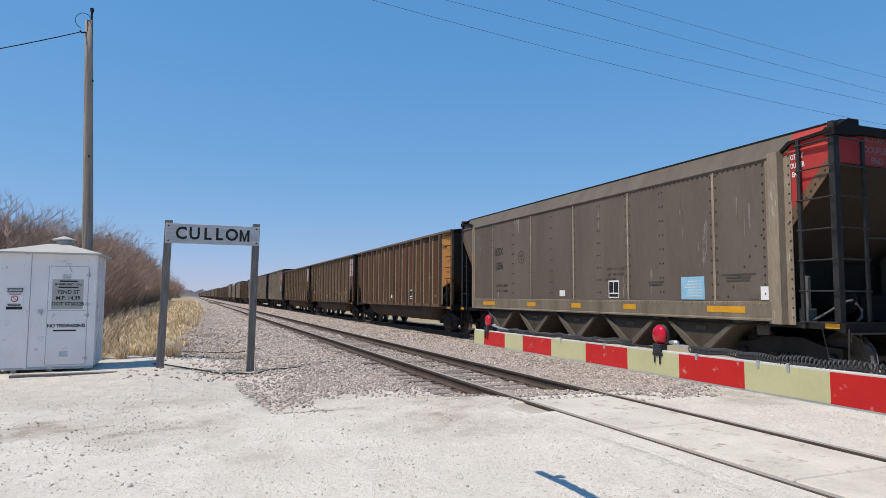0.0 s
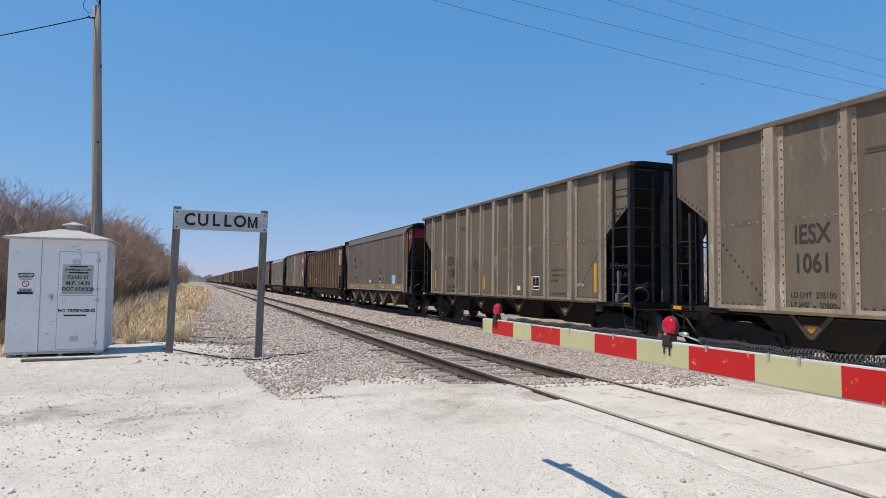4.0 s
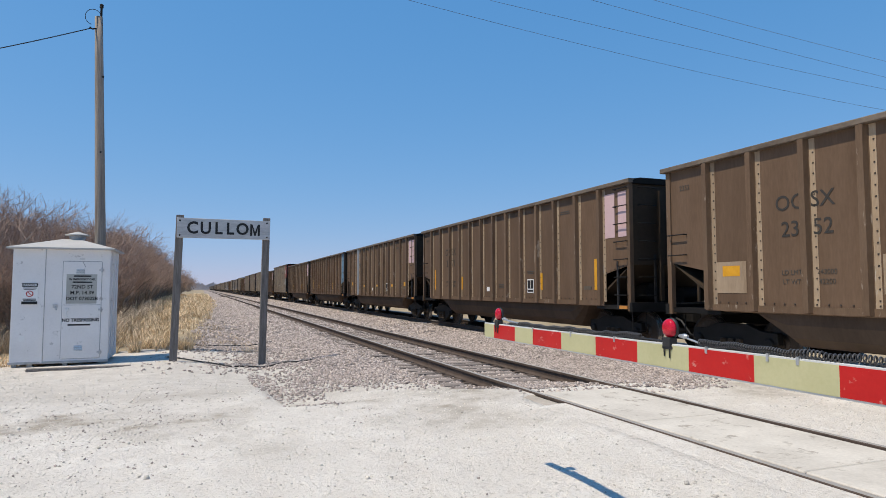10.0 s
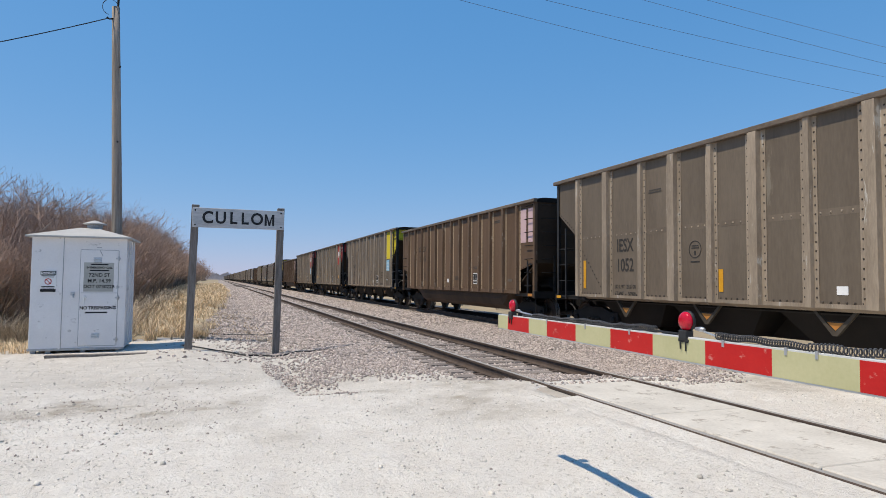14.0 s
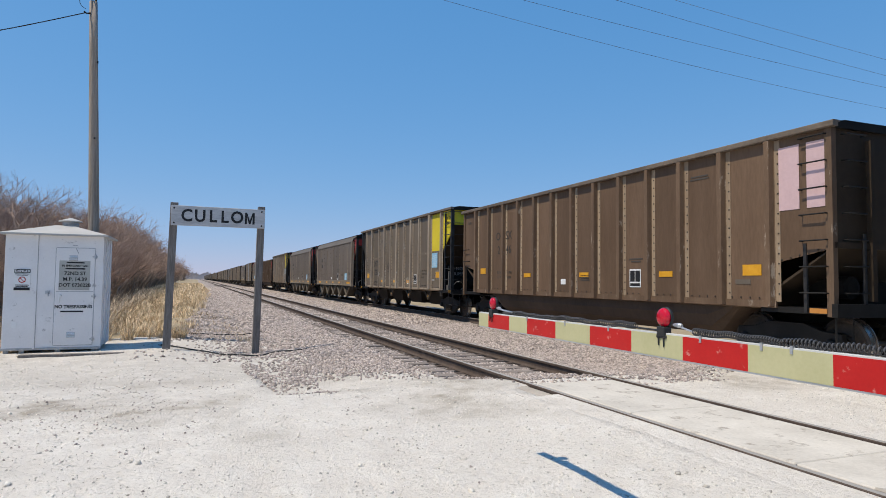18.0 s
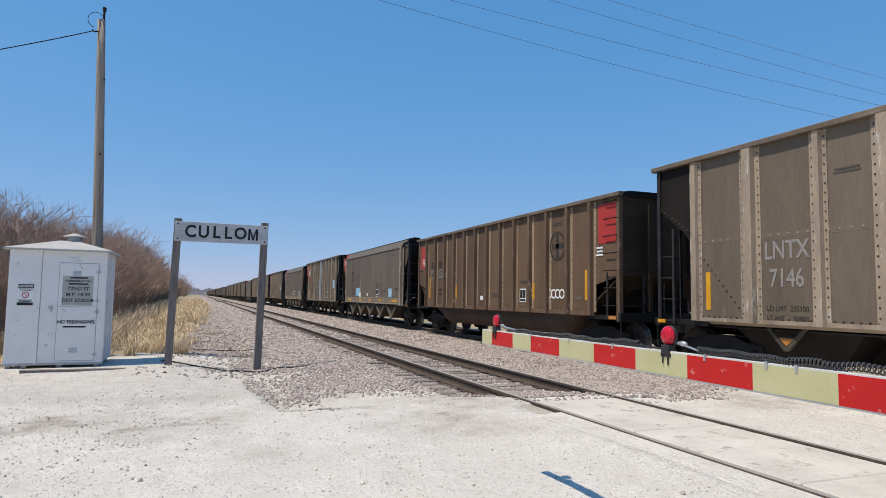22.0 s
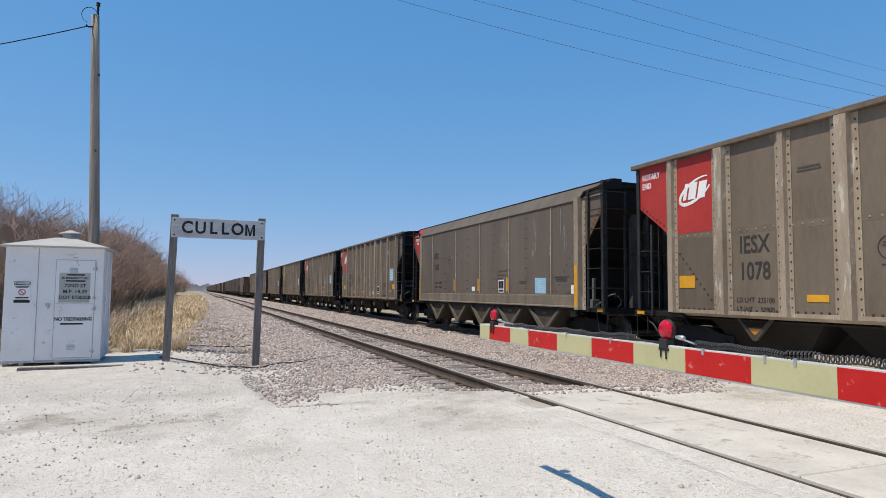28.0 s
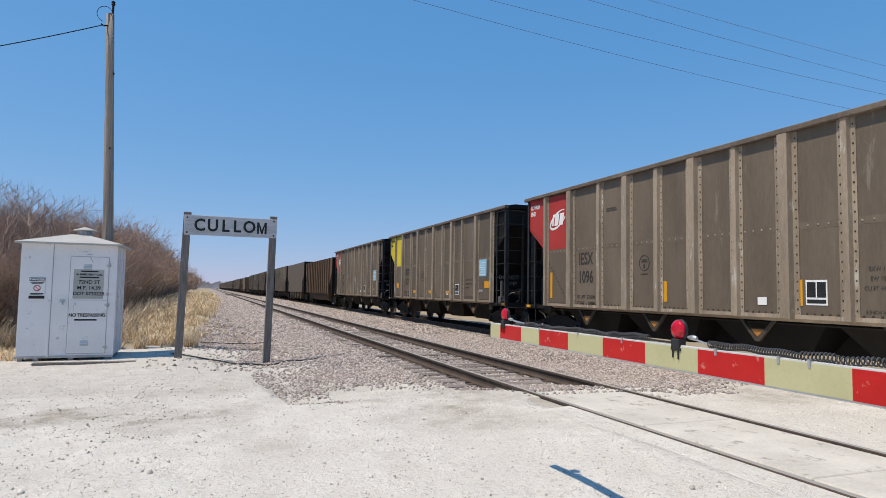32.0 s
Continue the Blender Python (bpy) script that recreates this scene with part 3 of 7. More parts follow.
def make_track(name, centre, label, pieces):
    track = thing(name, label, "railway track", kind="structure", m=pose(centre, 0, 0))
    for side in (-1, 1):
        rail = part("rail", Shape().prism(RAIL, 1, -90, 1800), (RAIL_SIDE,), track)
        rail.location.x = side * HALF
        crown = part("rail_crown", Shape().box(-0.029, 0.029, -90, 1800, -0.0005, 0.0015), RAIL_TOP, track, "worn shiny running surface")
        crown.location.x = side * HALF
    tie = Shape().box(-1.29, 1.29, -0.115, 0.115, -0.36, -0.175).mesh("tie", TIE, bevel=0.008)
    plate = Shape().box(-0.19, 0.19, -0.09, 0.09, -0.176, -0.168).mesh("tie_plate", RAIL_SIDE)
    rng = random.Random(int(centre))
    y = 8.4
    far = Shape()
    for i in range(320):
        if i < pieces:
            t = part("tie", tie, None, track)
            t.matrix_basis = pose(rng.uniform(-0.05, 0.05), y + rng.uniform(-0.02, 0.02), rng.uniform(-0.008, 0.004), 0, 0, rng.uniform(-0.8, 0.8))
            for side in (-1, 1):
                p = part("tie_plate", plate, None, track)
                p.location = (side * HALF, y, 0)
        else:
            far.box(-1.29, 1.29, y - 0.115, y + 0.115, -0.36, -0.178)
        y += 0.5
    tagged(part("far_ties", far, TIE, track), kind="stuff")
    return track


def make_crossing(centre):
    cross = thing("crossing_panels", "pale dusty concrete crossing panels between the rails", "crossing surface", kind="structure", m=pose(centre, 0, 0))
    inner = Shape().box(-0.645, 0.645, -1.052, 1.052, -0.19, -0.008).mesh("panel", CONCRETE, bevel=0.012)
    outer = Shape().box(-0.24, 0.24, -0.42, 0.52, -0.24, -0.04).mesh("field_panel", FIELD, bevel=0.012)
    fill = Shape().prism([(-0.31, -0.24), (0.36, -0.24), (0.36, -0.062), (0.05, -0.028), (-0.245, -0.014), (-0.31, -0.03)], 1, -11.9, 7.28).mesh("gravel_fill", GRAVEL)
    for i in range(8):
        part("panel", inner, None, cross).location.y = 7.03 - 2.113 * i
    for s in (-1, 1):
        part("field_panel", outer, None, cross).location = (s * (HALF + 0.285), 7.72, 0)
        part("flangeway_fill", Shape().box(-0.044, 0.040, -10, 8.05, -0.2, -0.038), BALLAST, cross, "grit packed in the flangeway").location.x = s * 0.676
        part("gravel_fill", fill, None, cross, "gravel packed against the rail").matrix_basis = pose(s * (HALF + 0.285), 0 if s > 0 else -4.62, 0, 0, 0, 0 if s > 0 else 180)
    return cross


make_ground()
make_track("near_track", TRACK_A, "empty track with rust brown rails on weathered ties", 100)
make_track("far_track", TRACK_B, "track under the coal train with worn rails", 60)
make_crossing(TRACK_A)
make_crossing(TRACK_B)
lay_stones()


# ---------------------------------------------------------------- crossing gate
def make_gate():
    gate = thing("crossing_gate", "lowered red and pale striped crossing gate arm with red lamps", "crossing gate", m=pose(2.33, 0, 0))

    def half(y):
        return 0.064 + (5.05 - y) * 0.0018
    tip, root = 5.045, -2.3
    zc = 1.125
    part("arm", Shape().prism([(tip, zc - half(tip)), (root, zc - half(root)), (root, zc + half(root)), (tip, zc + half(tip))], 0, -0.012, 0.012), ARM_WHITE, gate, "white aluminium gate arm", bevel=0.003)
    cuts = [5.042, 4.85, 4.47, 4.18] + [3.78 - 0.4065 * i for i in range(15)]
    for i in range(len(cuts) - 1):
        a, b = cuts[i], cuts[i + 1]
        red = i % 2 == 1
        ha, hb = half(a) - 0.009, half(b) - 0.009
        part("stripe", Shape().prism([(a, zc - ha), (b, zc - hb), (b, zc + hb), (a, zc + ha)], 0, -0.0145, -0.0118), ARM_RED if red else ARM_PALE, gate, "red reflective stripe" if red else "pale yellow green reflective stripe")
    for y, label in ((4.79, "tip lamp"), (2.715, "middle lamp"), (0.55, "inner lamp")):
        top = zc + half(y)
        lamp = part("lamp", Shape().box(-0.026, 0.026, y - 0.03, y + 0.03, top - 0.02, top + 0.032).box(-0.022, 0.022, y - 0.038, y + 0.038, top - 0.03, top - 0.012)
                    .box(-0.025, -0.015, y - 0.024, y - 0.016, top - 0.075, top - 0.02).box(-0.025, -0.015, y + 0.016, y + 0.024, top - 0.068, top - 0.02), BLACK, gate, "black lamp clamp", bevel=0.004)
        zl = top + 0.080
        part("lens", Shape().turned([(-0.024, 0.010), (-0.022, 0.028), (-0.015, 0.042), (-0.004, 0.050), (0.004, 0.050)], (0, y, zl), 0, 20), LENS, lamp, "red lamp lens", smooth=True)
        part("housing", Shape().turned([(0.004, 0.055), (0.018, 0.055), (0.028, 0.044), (0.034, 0.02)], (0, y, zl), 0, 20), BLACK, lamp, "black lamp housing", smooth=True)
        part("socket", Shape().turned([(-0.06, 0.008), (-0.045, 0.013), (-0.03, 0.013), (0.0, 0.008)], (0.0, y - 0.075, top + 0.045), 1, 10), GALV, lamp)
    # coiled cable lying along the top edge
    rng = random.Random(4)
    spans = [(4.60, 4.42, 0.009, 9), (4.42, 3.30, 0.013, 80), (3.30, 2.95, 0.016, 19), (2.50, 2.36, 0.016, 9), (2.36, 1.98, 0.014, 27), (1.98, 1.82, 0.018, 9), (1.82, 0.9, 0.016, 46), (0.9, -0.5, 0.016, 70)]
    for a, b, r, turns in spans:
        n = turns * 9
        pts = []
        for i in range(n + 1):
            y = a + (b - a) * i / n
            w = 2 * math.pi * i / 9
            lift = 0.004 * math.sin(y * 9) + 0.003 * math.sin(y * 31)
            pts.append((r * math.cos(w) + 0.002, y, zc + half(y) + r + 0.003 + lift + r * math.sin(w)))
        part("coiled_cable", Shape().tube(pts, 0.0038, 5), CABLE, gate, "grey black coiled lamp cable", smooth=True)
    part("lead", Shape().tube([(0, 4.70, 1.235), (0.0, 4.60, 1.222), (0, 4.5, 1.215), (0, 4.44, 1.212)], 0.007, 6), GALV, gate)
    part("lead", Shape().tube([(0, 2.64, 1.237), (0.0, 2.60, 1.232), (0, 2.55, 1.222), (0, 2.5, 1.212)], 0.005, 6), GALV, gate)
    part("lead", Shape().tube([(0, 3.02, 1.206), (0, 2.9, 1.203), (0, 2.76, 1.202)], 0.006, 6), BLACK, gate)
    for y in (4.18, 3.66, 3.18, 2.44, 2.08, 1.93, 1.5):
        part("clip", Shape().box(-0.0175, 0.016, y - 0.007, y + 0.007, zc + half(y) - 0.028, zc + half(y) + 0.006), GALV, gate)
    # mast and mechanism stand behind the viewer's right shoulder
    part("arm_bracket", Shape().box(-0.09, 0.09, -2.9, -2.2, 1.03, 1.22), GALV, gate, bevel=0.01)
    part("mechanism_box", Shape().box(-0.28, 0.16, -3.35, -2.85, 0.82, 1.42), ZINC, gate, bevel=0.02)
    part("mast", Shape().tube([(0, -3.1, -0.12), (0, -3.1, 3.9)], 0.065, 14), GALV, gate, smooth=True)
    part("base", Shape().box(-0.35, 0.35, -3.45, -2.75, -0.15, 0.02), CONCRETE, gate, bevel=0.02)


make_gate()


# ---------------------------------------------------------------- instrument hut
def make_hut():
    y0, y1, x0, x1, zb, zt = 16.69, 18.35, -3.98, -2.04, -0.18, 2.40
    hut = thing("signal_hut", "pale grey painted steel railway signal hut on short legs", "equipment hut")
    part("body", Shape().box(x0, x1, y0, y1, zb, zt), HUT_PAINT, hut, bevel=0.006)
    part("corner_strip", Shape().box(-3.385, -3.345, y0 - 0.022, y0 + 0.002, zb, zt), HUT_PAINT, hut, "raised seam strip")
    # thin darker strip standing in for the seam's shadow line
    part("seam_shadow_gap", Shape().box(-3.345, -3.333, y0 - 0.004, y0 + 0.002, zb, zt), ZINC, hut)
    part("corner_strip", Shape().box(x1 - 0.012, x1 + 0.014, y0 - 0.012, y0 + 0.03, zb, zt), HUT_PAINT, hut)
    part("corner_strip", Shape().box(x1 - 0.002, x1 + 0.012, y0 + 0.80, y0 + 0.86, zb, zt), HUT_PAINT, hut)
    part("base_rail", Shape().box(x0 - 0.02, x1 + 0.02, y0 - 0.02, y0 + 0.05, zb - 0.03, zb + 0.02), ZINC, hut)
    e = 0.115
    xc, yc = (x0 + x1) / 2 + 0.05, (y0 + y1) / 2
    roof = Shape().add([(x0 - e, y0 - e, zt - 0.015), (x1 + e, y0 - e, zt - 0.015), (x1 + e, y1 + e, zt - 0.015), (x0 - e, y1 + e, zt - 0.015),
                        (x0 - e, y0 - e, zt + 0.025), (x1 + e, y0 - e, zt + 0.025), (x1 + e, y1 + e, zt + 0.025), (x0 - e, y1 + e, zt + 0.025),
                        (xc - 0.18, yc - 0.18, zt + 0.27), (xc + 0.18, yc - 0.18, zt + 0.27), (xc + 0.18, yc + 0.18, zt + 0.27), (xc - 0.18, yc + 0.18, zt + 0.27)],
                       [(3, 2, 1, 0), (0, 1, 5, 4), (1, 2, 6, 5), (2, 3, 7, 6), (3, 0, 4, 7), (4, 5, 9, 8), (5, 6, 10, 9), (6, 7, 11, 10), (7, 4, 8, 11), (8, 9, 10, 11)])
    part("roof", roof, ROOF_PAINT, hut, "low pale hipped roof")
    vent = part("roof_vent", Shape().turned([(0.25, 0.17), (0.36, 0.16), (0.37, 0.26), (0.39, 0.26), (0.46, 0.05), (0.47, 0.02)], (xc + 0.1, yc, zt), 2, 18), ROOF_PAINT, hut, "round ventilator with a cone cap")
    part("vent_neck", Shape().turned([(0.30, 0.175), (0.355, 0.175)], (xc + 0.1, yc, zt), 2, 18), ZINC, vent)
    dx0, dx1, dz0, dz1 = -2.985, -2.20, -0.11, 2.11
    yf = y0 - 0.006
    door = part("door", Shape().box(dx0, dx1, yf - 0.008, yf + 0.02, dz0, dz1), HUT_PAINT, hut, "flush grey access door", bevel=0.004)
    gap = Shape()
    for a, b, c, d in ((dx0 - 0.012, dx0, dz0, dz1), (dx1, dx1 + 0.012, dz0, dz1), (dx0, dx1, dz1, dz1 + 0.012), (dx0, dx1, dz0 - 0.012, dz0)):
        gap.box(a, b, yf, yf + 0.01, c, d)
    part("door_gap", gap, ZINC, hut)
    part("seam", Shape().box(dx0 + 0.02, dx1 - 0.01, yf - 0.0095, yf, 1.105, 1.117), ZINC, door)
    for zc in (1.88, 0.12):
        louvre = part("louvre", Shape().box(-2.72, -2.55, yf - 0.010, yf, zc - 0.06, zc + 0.06), ZINC, door)
        for i in range(3):
            z = zc - 0.038 + 0.038 * i
            part("slat", Shape().prism([(yf - 0.03, z - 0.012), (yf - 0.009, z + 0.014), (yf - 0.009, z + 0.018), (yf - 0.034, z - 0.009)], 0, -2.715, -2.555), WHITE, louvre)
    for z in (1.92, 1.0, 0.02):
        part("hinge", Shape().tube([(dx1 + 0.01, yf - 0.02, z - 0.05), (dx1 + 0.01, yf - 0.02, z + 0.05)], 0.022, 8).box(dx1 - 0.05, dx1 + 0.05, yf - 0.014, yf, z - 0.02, z + 0.02), GALV, hut)
    handle = part("door_handle", Shape().turned([(-0.045, 0.02), (-0.04, 0.035), (-0.012, 0.04), (0, 0.04)], (-2.88, yf - 0.008, 1.01), 1, 14), WHITE, door, "white latch handle")
    part("lever", Shape().tube([(-2.88, yf - 0.05, 1.01), (-2.89, yf - 0.05, 0.90), (-2.87, yf - 0.05, 0.84)], 0.012, 8), WHITE, handle)
    part("hasp", Shape().box(-3.17, -3.08, yf - 0.02, yf + 0.004, 1.05, 1.13).tube([(-3.12, yf - 0.03, 1.08), (-3.10, yf - 0.04, 1.0)], 0.018, 8), GALV, hut, "padlocked hasp")
    # rod shaped after the slanted shadow over the door, below a small bar
    part("hook", Shape().tube([(-2.6, yf - 0.012, 2.12), (-2.55, yf - 0.02, 2.02), (-2.53, yf - 0.014, 1.98)], 0.007, 6).box(-2.66, -2.56, yf - 0.014, yf, 2.165, 2.18), ZINC, hut)
    for i in range(4):
        part("wall_rib", Shape().box(x1 - 0.002, x1 + 0.016, y0 + 0.16 + 0.36 * i, y0 + 0.24 + 0.36 * i, zb + 0.02, zt - 0.03), HUT_PAINT, hut, bevel=0.004)
    part("small_box", Shape().box(-1.99, -1.955, y0 + 0.25, y0 + 0.31, 2.05, 2.1), WHITE, hut)
    for x in (x0 + 0.08, -3.6, -2.9, x1 - 0.12):
        for y in (y0 + 0.1, y1 - 0.1):
            part("leg", Shape().box(x - 0.05, x + 0.05, y - 0.05, y + 0.05, -0.36, zb - 0.0), ZINC, hut)
    # notices on the front
    notice = part("notice", Shape().box(-2.915, -2.29, yf - 0.0115, yf - 0.006, 1.14, 1.82), material("faded_notice", (0.36, 0.36, 0.33), (0.46, 0.46, 0.43), 0.6, 0, 2, 30, 0.03, 0.001), door, "faded grey notice with black writing")
    yl = yf - 0.013
    for body, size, z, wide in (("IN EMERGENCY CALL", 0.062, 1.700, 0.9), ("72ND ST", 0.115, 1.525, 1.0), ("M.P. 14.39", 0.115, 1.39, 1.0), ("DOT 073022B", 0.108, 1.255, 1.0)):
        lettering("writing", body, size, LETTER, notice, (-2.59, yl, z), FRONT, stretch=wide, weight=0.0025)
    for z, w in ((1.775, 0.36), (1.635, 0.40)):
        part("bar", Shape().box(-2.59 - w / 2, -2.59 + w / 2, yl - 0.001, yl + 0.001, z - 0.016, z + 0.016), LETTER, notice)
    lettering("writing", "NO TRESPASSING", 0.104, LETTER, door, (-2.60, yf - 0.0095, 0.76), FRONT, stretch=0.92, weight=0.004)
    part("bar", Shape().box(-2.86, -2.40, yf - 0.0105, yf - 0.0085, 0.635, 0.672), LETTER, door)
    danger = part("danger_sign", Shape().box(-3.79, -3.47, yf - 0.010, yf - 0.001, 1.13, 1.61), WHITE, hut, "white danger notice with a black heading")
    part("heading", Shape().box(-3.785, -3.475, yf - 0.016, yf - 0.009, 1.525, 1.607), LETTER, danger)
    lettering("writing", "DANGER", 0.072, WHITE, danger, (-3.63, yf - 0.018, 1.565), FRONT, weight=0.002)
    ring = Shape()
    ring.turned([(-0.002, 0.072), (0.002, 0.072)], (-3.63, yf - 0.0115, 1.37), 1, 24)
    mark = part("prohibition_mark", ring, material("notice_red", (0.35, 0.03, 0.03), (0.42, 0.05, 0.04), 0.6), danger)
    part("disc", Shape().turned([(-0.002, 0.052), (0.002, 0.052)], (-3.63, yf - 0.0135, 1.37), 1, 24), WHITE, mark)
    part("slash", Shape().prism([(-3.675, 1.41), (-3.665, 1.42), (-3.585, 1.33), (-3.595, 1.32)], 1, yf - 0.017, yf - 0.0135), ARM_RED, mark)
    for z, w, h in ((1.50, 0.27, 0.016), (1.472, 0.22, 0.014), (1.25, 0.26, 0.020), (1.218, 0.24, 0.016), (1.165, 0.31, 0.065)):
        part("bar", Shape().box(-3.63 - w / 2, -3.63 + w / 2, yf - 0.014, yf - 0.009, z - h / 2, z + h / 2), LETTER, danger)
    part("tag", Shape().box(-3.80, -3.70, yf - 0.004, yf, 0.30, 0.42), WHITE, hut)
    # timber lying in front of the hut
    plank = thing("weathered_plank", "weathered grey plank lying in front of the hut", "plank")
    part("board", Shape().box(-3.45, -1.45, 15.75, 15.92, ground_z(-2.4, 15.8) - 0.01, ground_z(-2.4, 15.8) + 0.05), POST_WOOD, plank, bevel=0.006)


make_hut()


# ---------------------------------------------------------------- station sign
def make_sign():
    sign = thing("station_sign", "white board with black letters on two weathered grey posts", "station sign")
    y = 16.15
    for xb, xt, zb in ((-0.60, -0.52, -0.45), (1.41, 1.47, -0.60)):
        w = 0.085
        s = Shape().add([(xb - w, y, zb), (xb + w, y, zb), (xb + w, y + 0.14, zb), (xb - w, y + 0.14, zb), (xt - w, y, 3.235), (xt + w, y, 3.235), (xt + w, y + 0.14, 3.235), (xt - w, y + 0.14, 3.235)],
                        [(3, 2, 1, 0), (4, 5, 6, 7), (0, 1, 5, 4), (1, 2, 6, 5), (2, 3, 7, 6), (3, 0, 4, 7)])
        part("post", s, POST_WOOD, sign, bevel=0.006)
    board = part("board", Shape().add([(-0.585, y - 0.045, 2.69), (1.545, y - 0.045, 2.69), (1.545, y - 0.003, 2.69), (-0.585, y - 0.003, 2.69), (-0.585, y - 0.045, 3.165), (1.545, y - 0.045, 3.155), (1.545, y - 0.003, 3.155), (-0.585, y - 0.003, 3.165)],
                         [(3, 2, 1, 0), (4, 5, 6, 7), (0, 1, 5, 4), (1, 2, 6, 5), (2, 3, 7, 6), (3, 0, 4, 7)]), BOARD, sign, "weathered white sign board", bevel=0.006)
    for ch, x in (("C", -0.24), ("U", 0.055), ("L", 0.343), ("L", 0.607), ("O", 0.895)):
        lettering("letter", ch, 0.40, LETTER, board, (x, y - 0.047, 2.922), FRONT, weight=0.010, stretch=0.92)
    u, w, z0, z1 = 0.115, 0.05, 2.78, 3.062
    m = Shape().prism([(1.19 - u, z0), (1.19 - u + w, z0), (1.19 - u + w, z1 - 0.09), (1.19 - 0.018, z0), (1.19 + 0.018, z0), (1.19 + u - w, z1 - 0.09), (1.19 + u - w, z0), (1.19 + u, z0), (1.19 + u, z1), (1.19 + u - w, z1), (1.19, z0 + 0.085), (1.19 - u + w, z1), (1.19 - u, z1)], 1, y - 0.0485, y - 0.044)
    part("letter", m, LETTER, board)
    for x in (-0.52, 1.47):
        for z in (3.10, 2.75):
            part("bolt", Shape().turned([(-0.012, 0.014), (0, 0.022)], (x, y - 0.045, z), 1, 8), DARK, sign)


make_sign()


# ---------------------------------------------------------------- pole, wires, ground cable
def sag_wire(a, b, dip, n=24):
    a, b = Vector(a), Vector(b)
    return [a.lerp(b, i / n) - Vector((0, 0, dip * 4 * (i / n) * (1 - i / n))) for i in range(n + 1)]


def make_pole():
    pole = thing("utility_pole", "tall weathered wooden utility pole with a slight lean", "utility pole")
    base, top = Vector((-2.52, 19.5, -0.4)), Vector((-2.86, 19.5, 9.05))
    pts = [base.lerp(top, i / 8) for i in range(9)]
    part("shaft", Shape().tube(pts, [0.155 - 0.055 * i / 8 for i in range(9)], 16), POLE_WOOD, pole, smooth=True)
    part("pole_cap", Shape().tube([(-2.80, 19.47, 8.75), (-2.795, 19.47, 9.33)], 0.03, 8), DARK, pole)
    part("insulator", Shape().turned([(0, 0.03), (0.03, 0.055), (0.06, 0.045), (0.10, 0.055), (0.13, 0.02)], (-2.795, 19.47, 9.30), 2, 12), DARK, pole)
    part("bracket", Shape().tube([(-2.83, 19.45, 8.72), (-3.0, 19.40, 8.66), (-3.06, 19.38, 8.70)], 0.022, 8), DARK, pole)
    loop = [(-2.98 + 0.2 * math.cos(a), 19.4, 9.0 + 0.22 * math.sin(a)) for a in [0.3 + i * 0.35 for i in range(13)]]
    part("jumper_wire", Shape().tube(loop, 0.009, 5), BLACK, pole)
    part("service_wire", Shape().tube(sag_wire((-3.02, 19.4, 8.68), (-14.0, 18.4, 4.9), 0.35), 0.014, 5), BLACK, pole, "black service wire")
    for z in (1.9, 5.2, 7.3):
        part("staple", Shape().box(-2.70, -2.66, 19.33, 19.36, z, z + 0.05), DARK, pole)


make_pole()


def overhead(points):
    """A quadratic wire in the plane y = const through three points, drawn out on both sides."""
    (xa, y, za), (xb, _, zb), (xc, _, zc) = points
    co = np.polyfit([xa, xb, xc], [za, zb, zc], 2)
    co[0] = min(max(co[0], 0.0006), 0.0016)
    k1 = (zc - za - co[0] * (xc * xc - xa * xa)) / (xc - xa)
    k0 = za - co[0] * xa * xa - k1 * xa
    return [(x, y, co[0] * x * x + k1 * x + k0) for x in np.linspace(-12, 62, 38)]


for a, b, c in (((8.63, 24, 13.16), (20.13, 24, 12.26), (36.93, 24, 11.53)), ((12.27, 24, 13.80), (21.86, 24, 13.34), (36.62, 24, 12.75)), ((17.26, 24, 14.66), (25.53, 24, 14.2), (37.02, 24, 13.42)), ((20.69, 24, 15.26), (29.52, 24, 14.8), (37.07, 24, 14.36))):
    w = thing("overhead_wire", "thin grey overhead power line wire", "power line", group="power line wires")
    part("conductor", Shape().tube(overhead((a, b, c)), 0.008, 5), WIRE, w)

for px in (-12.0, 62.0):
    pp = thing("power_pole", "wooden power line pole with a crossarm", "utility pole", group="power line poles")
    part("shaft", Shape().tube([(px, 24, -1.2), (px, 24, 18.2)], [0.19, 0.12], 12), POLE_WOOD, pp, smooth=True)
    part("crossarm", Shape().box(px - 0.06, px + 0.06, 22.8, 25.2, 17.2, 17.32), POLE_WOOD, pp)

cable = thing("ground_cable", "black cable lying loose on the gravel and ballast", "cable")
for pts in (((-0.75, 17.1), (-0.3, 16.55), (0.16, 16.0), (0.69, 15.33), (0.88, 15.45), (1.3, 15.25), (1.88, 15.94), (2.19, 15.7), (2.73, 15.92)), ((-0.36, 20.7), (0.27, 20.9), (1.11, 21.3), (1.73, 21.6), (2.4, 22.1))):
    line = [(x, y, ground_z(x, y) + 0.03) for x, y in pts]
    fine = [Vector(line[i]).lerp(Vector(line[i + 1]), j / 4) for i in range(len(line) - 1) for j in range(4)]
    part("strand", Shape().tube([(p.x, p.y + 0.05 * math.sin(p.x * 7), ground_z(p.x, p.y) + 0.03) for p in fine], 0.018, 6), BLACK, cable, smooth=True)


# ---------------------------------------------------------------- coal train
PITCH, SPEED, FIRST = 16.18, 18.83, 21.43
TOP, SILL = 4.06, 1.08
TOPS = {"H": 4.415, "S": 4.36, "G": 4.10}
H_POSTS = [0, 1.13, -1.13, 2.26, -2.26, 3.39, -3.39, 4.79, -4.79, 6.16, -6.16]
